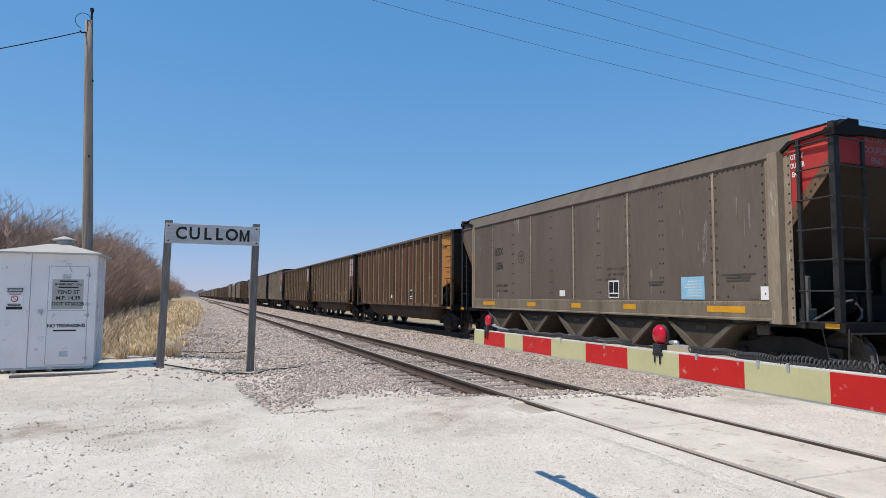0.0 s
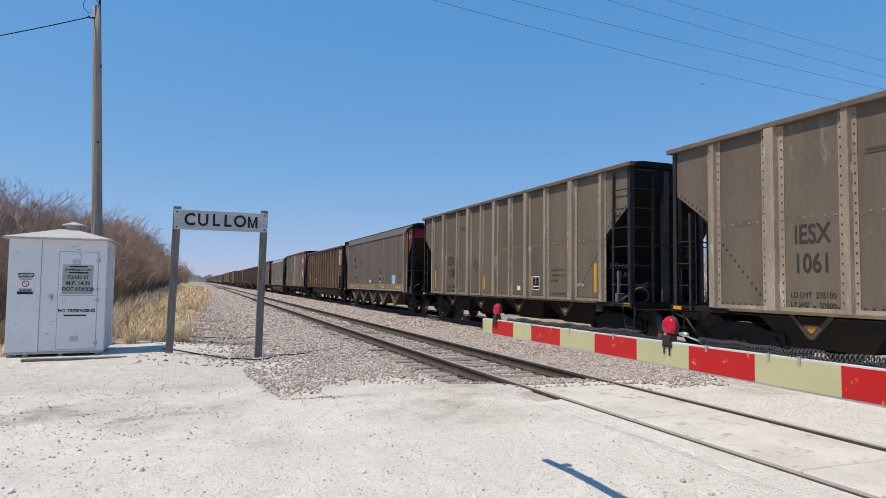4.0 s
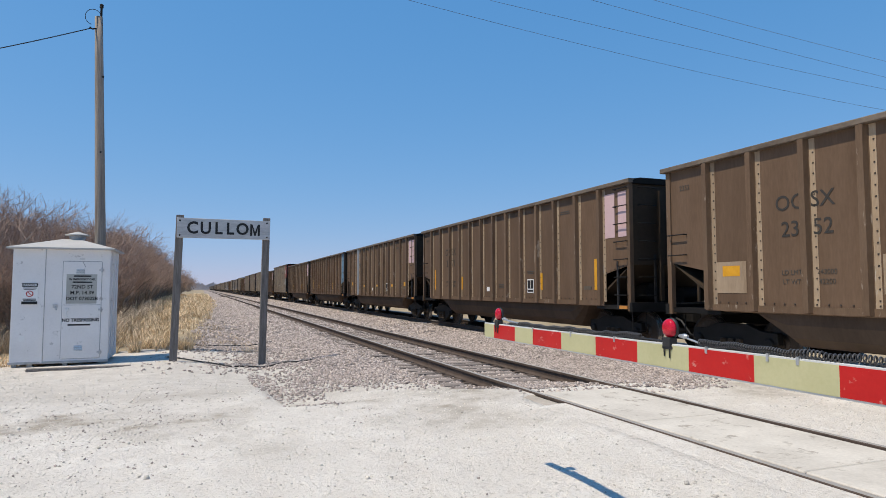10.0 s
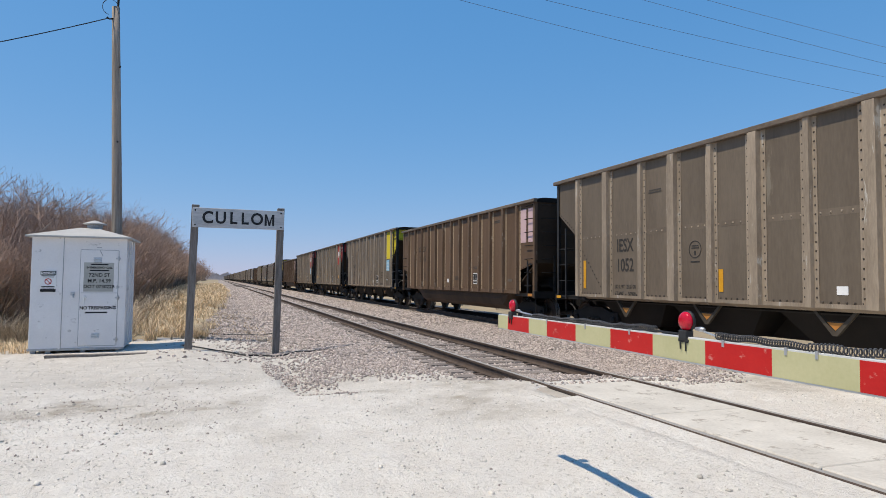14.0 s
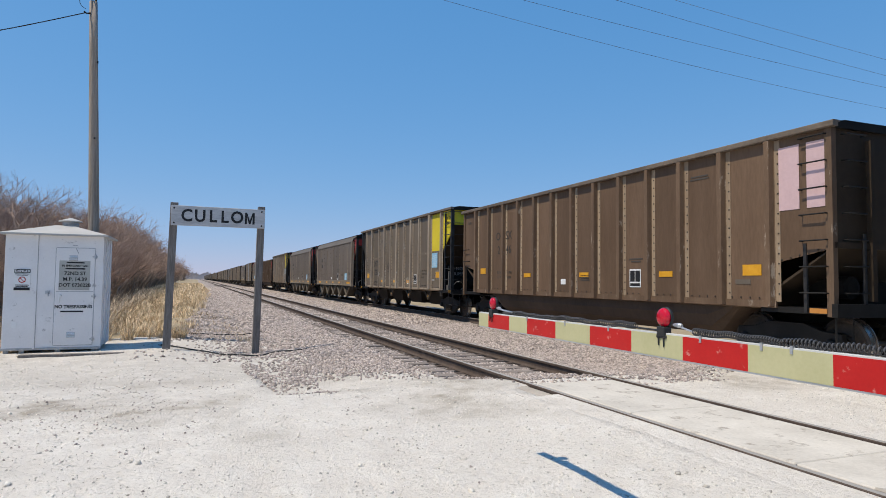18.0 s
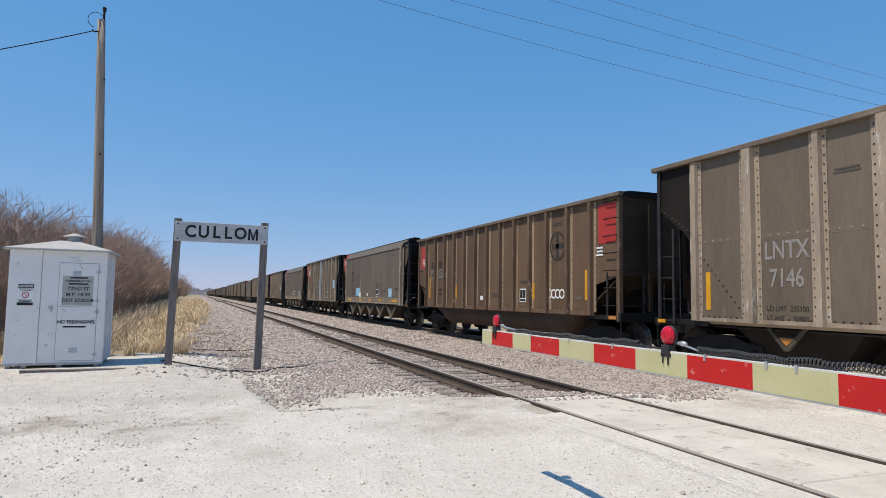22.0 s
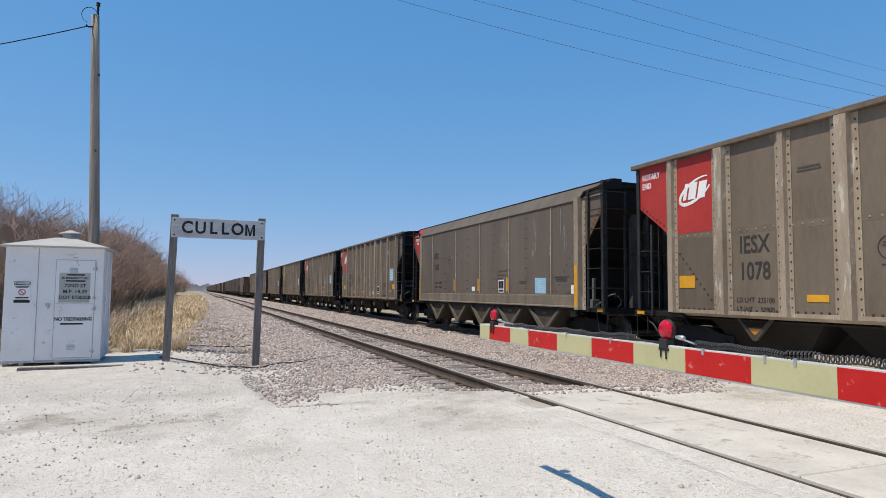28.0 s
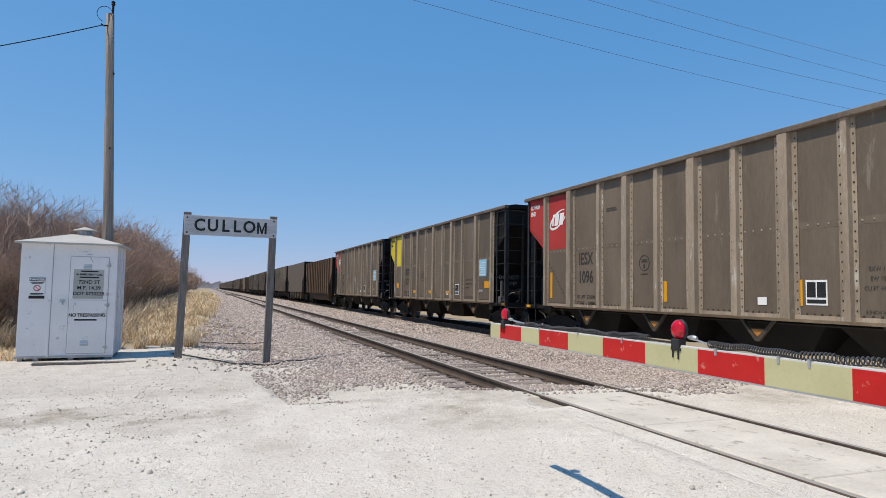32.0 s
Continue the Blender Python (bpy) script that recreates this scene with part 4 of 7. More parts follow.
G_POSTS = [-6.15, -5.08, -4.0, -3.0, -2.0, -1.0, 0.0, 1.0, 2.0, 3.0, 4.0, 5.08, 6.15]
CACHE = {}


def shared(key, build):
    key = (key, TOP)
    if key not in CACHE:
        CACHE[key] = build()
    return CACHE[key]


def wheelset():
    s = Shape()
    prof = [(-0.07, 0.30), (-0.075, 0.40), (-0.06, 0.455), (0.045, 0.462), (0.05, 0.485), (0.075, 0.485), (0.075, 0.40), (0.05, 0.36), (0.045, 0.16), (0.09, 0.14), (0.09, 0.10)]
    for side in (-1, 1):
        s.turned([(-side * a, r) for a, r in [(-0.07, 0.09)] + [(-0.085, 0.13), (-0.03, 0.17), (-0.03, 0.36)] + prof[1:]], (side * 0.76, 0, 0), 0, 28)
    s.turned([(-1.08, 0.075), (1.08, 0.075)], (0, 0, 0), 0, 12)
    me = s.mesh("wheelset", (WHEEL, TREAD), smooth=False)
    for p in me.polygons:
        r = math.hypot(p.center.y, p.center.z)
        if r > 0.45 and len(p.vertices) == 4 and abs(p.normal.x) < 0.6:
            p.material_index = 1
    return me


def side_frame():
    s = Shape()
    s.prism([(-1.06, 0.66), (-0.72, 0.68), (-0.36, 0.80), (0.36, 0.80), (0.72, 0.68), (1.06, 0.66), (1.08, 0.44), (0.94, 0.44), (0.90, 0.52), (0.80, 0.50), (0.72, 0.34), (0.40, 0.15), (-0.40, 0.15), (-0.72, 0.34), (-0.80, 0.50), (-0.90, 0.52), (-0.94, 0.44), (-1.08, 0.44)], 0, -0.07, 0.07)
    for y in (-0.89, 0.89):
        s.turned([(-0.13, 0.06), (-0.12, 0.10), (0.02, 0.11)], (0, y, 0.46), 0, 12)
    return s.mesh("side_frame", DARK, bevel=0.012)


def springs():
    s = Shape()
    for y in (-0.2, 0.0, 0.2):
        s.turned([(0.22, 0.075), (0.26, 0.06), (0.30, 0.075), (0.34, 0.06), (0.38, 0.075), (0.42, 0.06), (0.46, 0.075), (0.50, 0.06)], (-0.09, y, 0), 2, 10)
    return s.mesh("spring_nest", SLOPE)


def add_trucks(car, spin):
    for yc in (-6.05, 6.05):
        for s in (-1, 1):
            part("side_frame", shared("sf", side_frame), None, car).matrix_basis = pose(s * 1.02, yc, 0, 0, 0, 0 if s < 0 else 180)
            part("spring_nest", shared("sp", springs), None, car).matrix_basis = pose(s * 1.02, yc, 0, 0, 0, 0 if s < 0 else 180)
        part("bolster", shared("bo", lambda: Shape().box(-1.0, 1.0, -0.2, 0.2, 0.42, 0.72).mesh("bolster", DARK)), None, car).location.y = yc
        for d in (-0.89, 0.89):
            w = part("wheelset", shared("ws", wheelset), None, car)
            w.location = (0, yc + d, 0.46)
            if spin is not None:
                spin.append(w)
    for s in (-1, 1):
        part("coupler", shared("cp", lambda: Shape().box(-0.10, 0.10, 7.0, 7.75, 0.74, 0.96).prism([(-0.16, 7.70), (0.16, 7.74), (0.20, 8.0), (0.05, 8.08), (-0.02, 7.92), (-0.14, 8.06), (-0.2, 7.9)], 2, 0.70, 1.0).mesh("coupler", DARK, bevel=0.01)), None, car).matrix_basis = pose(0, 0, 0, 0, 0, 0 if s > 0 else 180)
        part("air_hose", shared("ah", lambda: Shape().tube([(0.28, 7.3, 0.85), (0.3, 7.75, 0.72), (0.26, 7.98, 0.42), (0.12, 8.07, 0.36)], 0.028, 8).mesh("air_hose", BLACK, True)), None, car).matrix_basis = pose(0, 0, 0, 0, 0, 0 if s > 0 else 180)


def side_ladder(y0, y1, top, rungs):
    """A flat rail at y0 with rungs that run to the corner post at y1, in the side's plane."""
    s = Shape().box(-0.03, 0.012, y0 - 0.03, y0 + 0.03, 0.98, top)
    for z in rungs:
        s.tube([(-0.035, y0 + 0.05, z), (-0.045, y1 - 0.04, z)], 0.014, 6)
    return s.mesh("ladder", LADDER)


def end_ladder(x0, x1, top, rungs):
    """The same across the end, from the corner post at x0 to its rail at x1."""
    s = Shape().box(x1 - 0.03, x1 + 0.03, -0.03, 0.012, 0.95, top)
    for z in rungs:
        s.tube([(x0, -0.045, z), (x1 + math.copysign(0.05, x1 - x0), -0.035, z)], 0.014, 6)
    return s.mesh("ladder", LADDER)


def grab_mesh(wide, face):
    s = Shape()
    a = wide / 2
    line = [(0, -a, 0), (-0.09, -a, 0), (-0.09, a, 0), (0, a, 0)]
    if face == "y":
        line = [(y, x, z) for x, y, z in line]
    s.tube(line, 0.014, 6)
    return s.mesh("grab_iron", DARK)


def coal_mesh():
    nx, ny = 9, 60
    verts = []
    for j in range(ny):
        y = -6.9 + 13.8 * j / (ny - 1)
        for i in range(nx):
            u = i / (nx - 1) * 2 - 1
            e = smoothstep(0, 1.6, 6.9 - abs(y))
            z = TOP - 0.24 + 0.30 * (1 - u * u) * e + (0.20 * math.exp(-((y - 2.8) / 1.5) ** 2) + 0.08 * math.exp(-((y + 3) / 1.8) ** 2)) * (1 - u * u) ** 0.7 * (1.0 if TOP < 4.2 else 0.0) + 0.06 * noise.noise(Vector((u * 3, y * 2, 1))) * e + 0.10 * noise.noise(Vector((u, y * 0.45, 8)))
            verts.append((u * (1.2 if TOP == TOPS["S"] else 1.45), y, z))
    faces = [(j * nx + i, j * nx + i + 1, (j + 1) * nx + i + 1, (j + 1) * nx + i) for j in range(ny - 1) for i in range(nx - 1)]
    k = len(verts)
    rim = [i for i in range(nx)] + [j * nx + nx - 1 for j in range(1, ny)] + [(ny - 1) * nx + i for i in range(nx - 2, -1, -1)] + [j * nx for j in range(ny - 2, 0, -1)]
    verts += [(verts[i][0], verts[i][1], TOP - 0.7) for i in rim]
    n = len(rim)
    faces += [(rim[i], rim[(i + 1) % n], k + (i + 1) % n, k + i) for i in range(n)]
    return Shape().add(verts, faces).mesh("coal_load", COAL, True)


def rivet_rows(rows, r=0.014):
    """Small flat-topped heads on the side at x = 0, along the given lines of (y, z) to (y, z), with a spacing."""
    s = Shape()
    for (ya, za), (yb, zb), step in rows:
        n = max(1, int(math.hypot(yb - ya, zb - za) / step))
        for i in range(n + 1):
            y, z = ya + (yb - ya) * i / n, za + (zb - za) * i / n
            s.add([(0, y - r, z - r), (0, y + r, z - r), (0, y + r, z + r), (0, y - r, z + r), (-0.012, y - r * 0.5, z - r * 0.5), (-0.012, y + r * 0.5, z - r * 0.5), (-0.012, y + r * 0.5, z + r * 0.5), (-0.012, y - r * 0.5, z + r * 0.5)],
                  [(4, 5, 6, 7), (0, 1, 5, 4), (1, 2, 6, 5), (2, 3, 7, 6), (3, 0, 4, 7)])
    return s


def mirrored(s):
    return pose(0, 0, 0, 0, 0, 0 if s < 0 else 180)


def add_open_end(car, s):
    """End bay of a hopper: corner posts, ladders, end band, slope sheet, platform. s = -1: the leading end."""
    turn = pose(0, 0, 0, 0, 0, 0 if s < 0 else 180)
    made = []
    rungs = [1.09 + 0.50 * i for i in range(6)] + [4.02] if TOP == TOPS["S"] else [1.05 + 0.455 * i for i in range(8)]

    def add(name, key, build, at=(0, 0, 0)):
        made.append(part(name, shared(key, build), None, car))
        made[-1].location = at
    for x in (-1, 1):
        add("corner_post", "cpost%d" % x, lambda: Shape().prism([(0, 0), (x * 0.022, 0), (x * 0.022, -0.10), (-x * 0.11, -0.10), (-x * 0.11, -0.082), (0, -0.082)], 2, 0.96, TOP - 0.05).mesh("corner_post", LADDER, bevel=0.004), (x * 1.53, -7.20, 0))
        if x < 0:
            add("ladder", "lx", lambda: side_ladder(-6.67, -7.26, TOP - 0.22, rungs), (-1.55, 0, 0))
        else:
            add("ladder", "lxs", lambda: side_ladder(-6.80, -7.26, 3.0, rungs[:4]), (1.55, 0, 0))
        add("ladder", "ly%d" % x, lambda: end_ladder(x * 1.5, x * 0.90, TOP - 0.3, rungs), (0, -7.30, 0))
        add("end_reflector", "eref", lambda: Shape().box(-0.004, 0.004, -0.12, 0.12, 1.0, 1.075).mesh("end_reflector", AMBER), (x * 1.566, -7.17, 0))
    add("end_band", "band", lambda: Shape().box(-1.50, 1.50, -7.24, -7.20, TOP - 0.70, TOP - 0.05).mesh("end_band", SOOT_SHADE))
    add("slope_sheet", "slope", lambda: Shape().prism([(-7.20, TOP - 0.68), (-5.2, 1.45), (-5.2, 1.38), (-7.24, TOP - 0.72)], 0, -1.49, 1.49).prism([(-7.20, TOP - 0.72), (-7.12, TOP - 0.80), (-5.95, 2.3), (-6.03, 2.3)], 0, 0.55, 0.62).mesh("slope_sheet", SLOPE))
    add("inner_bulkhead", "bulk", lambda: Shape().box(-1.45, 1.45, -5.95, -5.9, 1.1, 2.12).mesh("inner_bulkhead", SOOT_SHADE))
    add("platform", "plat", lambda: Shape().box(-1.5, 1.5, -7.32, -5.9, 0.98, 1.08).box(-1.56, 1.56, -7.38, -7.28, 0.94, 1.10).mesh("platform", DARK))
    add("hand_rail", "rail", lambda: Shape().tube([(-0.9, -7.33, 2.45), (1.5, -7.33, 2.45)], 0.016, 6).mesh("hand_rail", LADDER))
    add("uncoupling_lever", "unc", lambda: Shape().tube([(-1.5, -7.42, 0.80), (-1.5, -7.42, 0.93), (-0.3, -7.44, 0.92), (-0.12, -7.5, 0.80)], 0.016, 6).mesh("uncoupling_lever", LADDER))
    add("brake_pipe", "bpe", lambda: Shape().tube([(-1.42, -6.75, 1.12), (-1.36, -6.95, 1.25), (-1.25, -7.15, 1.42), (-1.12, -7.2, 1.45)], 0.02, 6).tube([(-1.05, -7.2, 1.40), (-0.98, -7.24, 1.30), (-1.0, -7.25, 1.18), (-1.1, -7.25, 1.12)], 0.024, 6).mesh("brake_pipe", GREYPIPE))
    add("valve_box", "vbx", lambda: Shape().box(-1.40, -1.18, -6.62, -6.44, 1.08, 1.30).box(-1.36, -1.28, -6.60, -6.52, 1.30, 1.85).mesh("valve_box", GREYPIPE, bevel=0.01))
    for x in (-1.35, 1.35):
        add("step", "stepm", lambda: Shape().tube([(-0.16, -6.95, 1.0), (-0.16, -7.05, 0.52), (-0.16, -7.38, 0.50), (-0.16, -7.4, 1.0)], 0.018, 6).tube([(0.16, -7.36, 1.0), (0.16, -7.36, 0.5), (-0.16, -7.38, 0.5)], 0.016, 6).mesh("step", LADDER), (x, 0, 0))
    for ob in made:
        ob.matrix_basis = turn @ pose(0, -0.15 if TOP == TOPS["S"] else 0, 0) @ ob.matrix_basis
    if TOP == TOPS["H"] and s < 0:
        lettering("writing", "DO NOT", 0.20, FAINT_WHITE, car, (-0.75, -5.953, 1.98), FRONT)
        lettering("writing", "HUMP", 0.20, FAINT_WHITE, car, (-0.70, -5.953, 1.76), FRONT)


def add_brake(car):
    def wheel():
        s = Shape().tube([(0.275 * math.cos(a * 0.3142), 0, 0.275 * math.sin(a * 0.3142)) for a in range(21)], 0.018, 6)
        for i in range(5):
            a = i * 1.2566
            s.tube([(0, 0, 0), (0.27 * math.cos(a), 0, 0.27 * math.sin(a))], 0.016, 5)
        return s.turned([(-0.05, 0.03), (-0.04, 0.06), (0.16, 0.06)], (0, 0, 0), 1, 12).mesh("brake_wheel", DARK)
    part("brake_wheel", shared("bw", wheel), None, car).location = (0.06, -7.32, 2.2)
    part("brake_housing", shared("bh", lambda: Shape().box(-0.28, 0.34, -7.22, -7.04, 1.98, 2.42).box(-0.42, -0.24, -7.26, -7.1, 2.05, 2.35).mesh("brake_housing", SOOT_SHADE, bevel=0.03)), None, car)
    part("brake_chain", shared("bch", lambda: Shape().tube([(-0.05 + 0.02 * (i % 2), -7.28, 1.98 - 0.06 * i) for i in range(15)], 0.013, 5).mesh("brake_chain", GREYPIPE)), None, car)
    if TOP != TOPS["G"]:
        for i, (x, w) in enumerate(((-0.46, 0.075), (-0.04, 0.035), (0.62, 0.05))):
            part("end_stanchion", shared("stan%d" % i, lambda: Shape().box(x - w, x + w, -7.27, -7.25, 1.0, TOP - 0.15).box(x - w, x - w + 0.02, -7.25, -7.14, 1.0, TOP - 0.7).mesh("end_stanchion", SOOTG)), None, car)
    part("brake_cylinder", shared("bc", lambda: Shape().turned([(-0.4, 0.12), (-0.38, 0.2), (0.3, 0.2), (0.4, 0.1)], (-0.6, -6.55, 1.42), 1, 14).box(-0.3, 0.4, -6.9, -6.4, 1.1, 1.5).turned([(-0.5, 0.19), (0.5, 0.19)], (0.5, -6.6, 1.35), 0, 14).mesh("brake_gear", SOOT_SHADE)), None, car)


def panel_mesh(poly, mat, name="side_panel"):
    return Shape().prism(poly, 0, -1.515, -1.49).mesh(name, mat)


def hat_post(face, flange, z0, z1, depth, mat):
    """A pressed hat section: face and flange are half widths."""
    base = face + 0.022
    return Shape().prism([(-1.515, -flange), (-1.528, -flange), (-1.528, -base), (-1.515 - depth, -face), (-1.515 - depth, face), (-1.528, base), (-1.528, flange), (-1.515, flange)], 2, z0, z1).mesh("side_post", mat)


def chord_mesh(mat, deep=0.10):
    z0, z1 = TOP - deep, TOP
    return Shape().prism([(-1.50, z0), (-1.612, z0), (-1.625, z0 + 0.012), (-1.625, z1 - 0.014), (-1.612, z1), (-1.46, z1), (-1.46, z1 - 0.03), (-1.50, z1 - 0.03)], 1, -7.40, 7.40).mesh("top_chord", mat)


def add_common(car, spin):
    part("centre_sill", shared("cs", lambda: Shape().box(-0.22, 0.22, -7.3, 7.3, 0.76, 1.08).mesh("centre_sill", SOOT_SHADE)), None, car)
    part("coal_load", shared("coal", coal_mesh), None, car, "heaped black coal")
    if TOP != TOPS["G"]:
        # added dark blocks that close the bright view through beneath the hoppers
        part("door_gear", shared("dg", lambda: Shape().box(-0.42, 0.42, -4.9, 4.9, 0.40, 0.78).box(-0.9, 0.9, -4.95, -4.85, 0.45, 1.05).box(-0.9, 0.9, 4.85, 4.95, 0.45, 1.05).mesh("door_gear", SOOT_SHADE)), None, car)
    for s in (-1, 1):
        part("end_chord", shared("ech", lambda: Shape().box(-1.55, 1.55, -7.33, -7.20, TOP - 0.10, TOP).prism([(-1.5, TOP), (1.5, TOP), (1.2, TOP + 0.05), (-1.2, TOP + 0.05)], 1, -7.3, -7.1).mesh("end_chord", SOOT_SHADE)), None, car).matrix_basis = mirrored(s) @ (pose(0, -0.15, -0.12) if TOP == TOPS["S"] else Matrix())
    add_trucks(car, spin)
    add_brake(car)


def build_hopper():
    """Aluminium hopper with outside posts."""
    car = new("ribbed_hopper_car")
    cuts = [-7.29, -6.16, -4.79, -3.39, -2.26, -1.13, 0, 1.13, 2.26, 3.39, 4.79, 6.16, 7.29]
    z0, z1 = SILL + 0.02, TOP - 0.04
    full = [(-7.29, z1), (-7.29, 3.45), (-6.16, 2.65), (-6.16, z0), (6.16, z0), (6.16, 2.65), (7.29, 3.45), (7.29, z1)]
    for s in (-1, 1):
        if s > 0:
            part("side_sheet", shared("hs", lambda: panel_mesh(full, ALU, "side_sheet")), None, car).matrix_basis = mirrored(1)
        else:
            for i in range(12):
                a, b = cuts[i], cuts[i + 1]
                poly = [(a, z1), (a, z0), (b, z0), (b, z1)] if 0 < i < 11 else [(a, z1), (a, 3.45), (b, 2.65), (b, z1)] if i == 0 else [(a, z1), (a, 2.65), (b, 3.45), (b, z1)]
                part("side_panel", shared("hp%d" % i, lambda: panel_mesh(poly, ALU)), None, car)
        for i, y in enumerate(H_POSTS):
            wide = i in (0, 3, 4, 7, 8)
            if s < 0:
                part("side_post", shared("hpost%d" % wide, lambda: hat_post(0.10, 0.235, SILL, TOP - 0.10, 0.105, POSTM) if wide else hat_post(0.055, 0.16, SILL, TOP - 0.10, 0.08, POSTM)), None, car).location.y = y
        if s > 0:
            row = Shape()
            for y in H_POSTS:
                row.box(1.515, 1.60, y - 0.1, y + 0.1, SILL, TOP - 0.1)
            tagged(part("offside_post_row", shared("hpr", lambda: row.mesh("offside_post_row", POSTM)), None, car), kind="stuff")
        part("top_chord", shared("hch", lambda: chord_mesh(CHORDB)), None, car).matrix_basis = mirrored(s)
        part("side_sill", shared("hsill", lambda: Shape().prism([(-1.53, SILL), (-1.53, SILL + 0.07), (-1.505, SILL + 0.07), (-1.505, SILL), (-1.40, SILL - 0.0), (-1.40, SILL - 0.06)], 1, -6.2, 6.2).mesh("side_sill", POSTM)), None, car).matrix_basis = mirrored(s)

    def rivets():
        rows = [((-6.0, 1.17), (6.0, 1.17), 0.14), ((-5.95, 2.30), (-5.0, 1.25), 0.13), ((5.95, 2.30), (5.0, 1.25), 0.13), ((-6.2, 2.80), (-7.2, 3.46), 0.12), ((6.2, 2.80), (7.2, 3.46), 0.12)]
        return rivet_rows(rows, 0.02).mesh("rivets", RIVET)
    tagged(part("rivets", shared("hriv", rivets), None, car), kind="stuff").location.x = -1.517

    def flange_rivets():
        rows = []
        for i, y in enumerate(H_POSTS):
            w = 0.19 if i in (0, 3, 4, 7, 8) else 0.115
            rows += [((y - w, 1.25), (y - w, 4.2), 0.15), ((y + w, 1.25), (y + w, 4.2), 0.15)]
        return rivet_rows(rows, 0.015).mesh("flange_rivets", RIVET)
    tagged(part("flange_rivets", shared("hfr", flange_rivets), None, car), kind="stuff").location.x = -1.527
    part("lap_joint", shared("hlap", lambda: Shape().box(-1.5175, -1.513, -6.0, 6.0, 2.60, 2.72).mesh("lap_joint", ALU)), None, car)
    tagged(part("joint_rivets", shared("hjr", lambda: rivet_rows([((-5.9, 2.66), (5.9, 2.66), 0.19)], 0.017).mesh("joint_rivets", POSTM)), None, car), kind="stuff").location.x = -1.5175
    for y in (-4.2, -1.45, 1.45, 4.2):
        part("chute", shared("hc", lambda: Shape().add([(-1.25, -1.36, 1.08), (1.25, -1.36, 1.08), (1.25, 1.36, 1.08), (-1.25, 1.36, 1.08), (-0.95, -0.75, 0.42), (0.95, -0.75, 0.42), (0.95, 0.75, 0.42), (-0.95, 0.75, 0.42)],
             [(3, 2, 1, 0), (4, 5, 6, 7), (0, 1, 5, 4), (1, 2, 6, 5), (2, 3, 7, 6), (3, 0, 4, 7)]).mesh("chute", SOOT_SHADE)), None, car).location.y = y
        br = part("door_strut", shared("hb", lambda: Shape().prism([(-0.44, 1.06), (-0.38, 1.06), (0.0, 0.68), (0.38, 1.06), (0.44, 1.06), (0.04, 0.62), (-0.04, 0.62)], 0, -1.40, -1.34).prism([(-0.2, 0.86), (0.2, 0.86), (0, 0.68)], 0, -1.38, -1.35).mesh("door_strut", CHUTE)), None, car)
        br.location.y = y
        part("marker", shared("hm", lambda: Shape().prism([(-0.15, 0.84), (0.15, 0.84), (0, 0.71)], 0, -1.386, -1.381).mesh("marker", ORANGE)), None, br)
    part("brake_pipe", shared("bp", lambda: Shape().tube([(-1.2, -6, 0.98), (-1.2, 6, 0.98)], 0.03, 6).mesh("brake_pipe", DARK)), None, car)
    part("reservoir_plate", shared("rp", lambda: Shape().box(-1.42, -1.38, -6.0, -5.75, 0.82, 1.02).mesh("plate", CHUTE)), None, car)
    for s in (-1, 1):
        add_open_end(car, s)
    return car


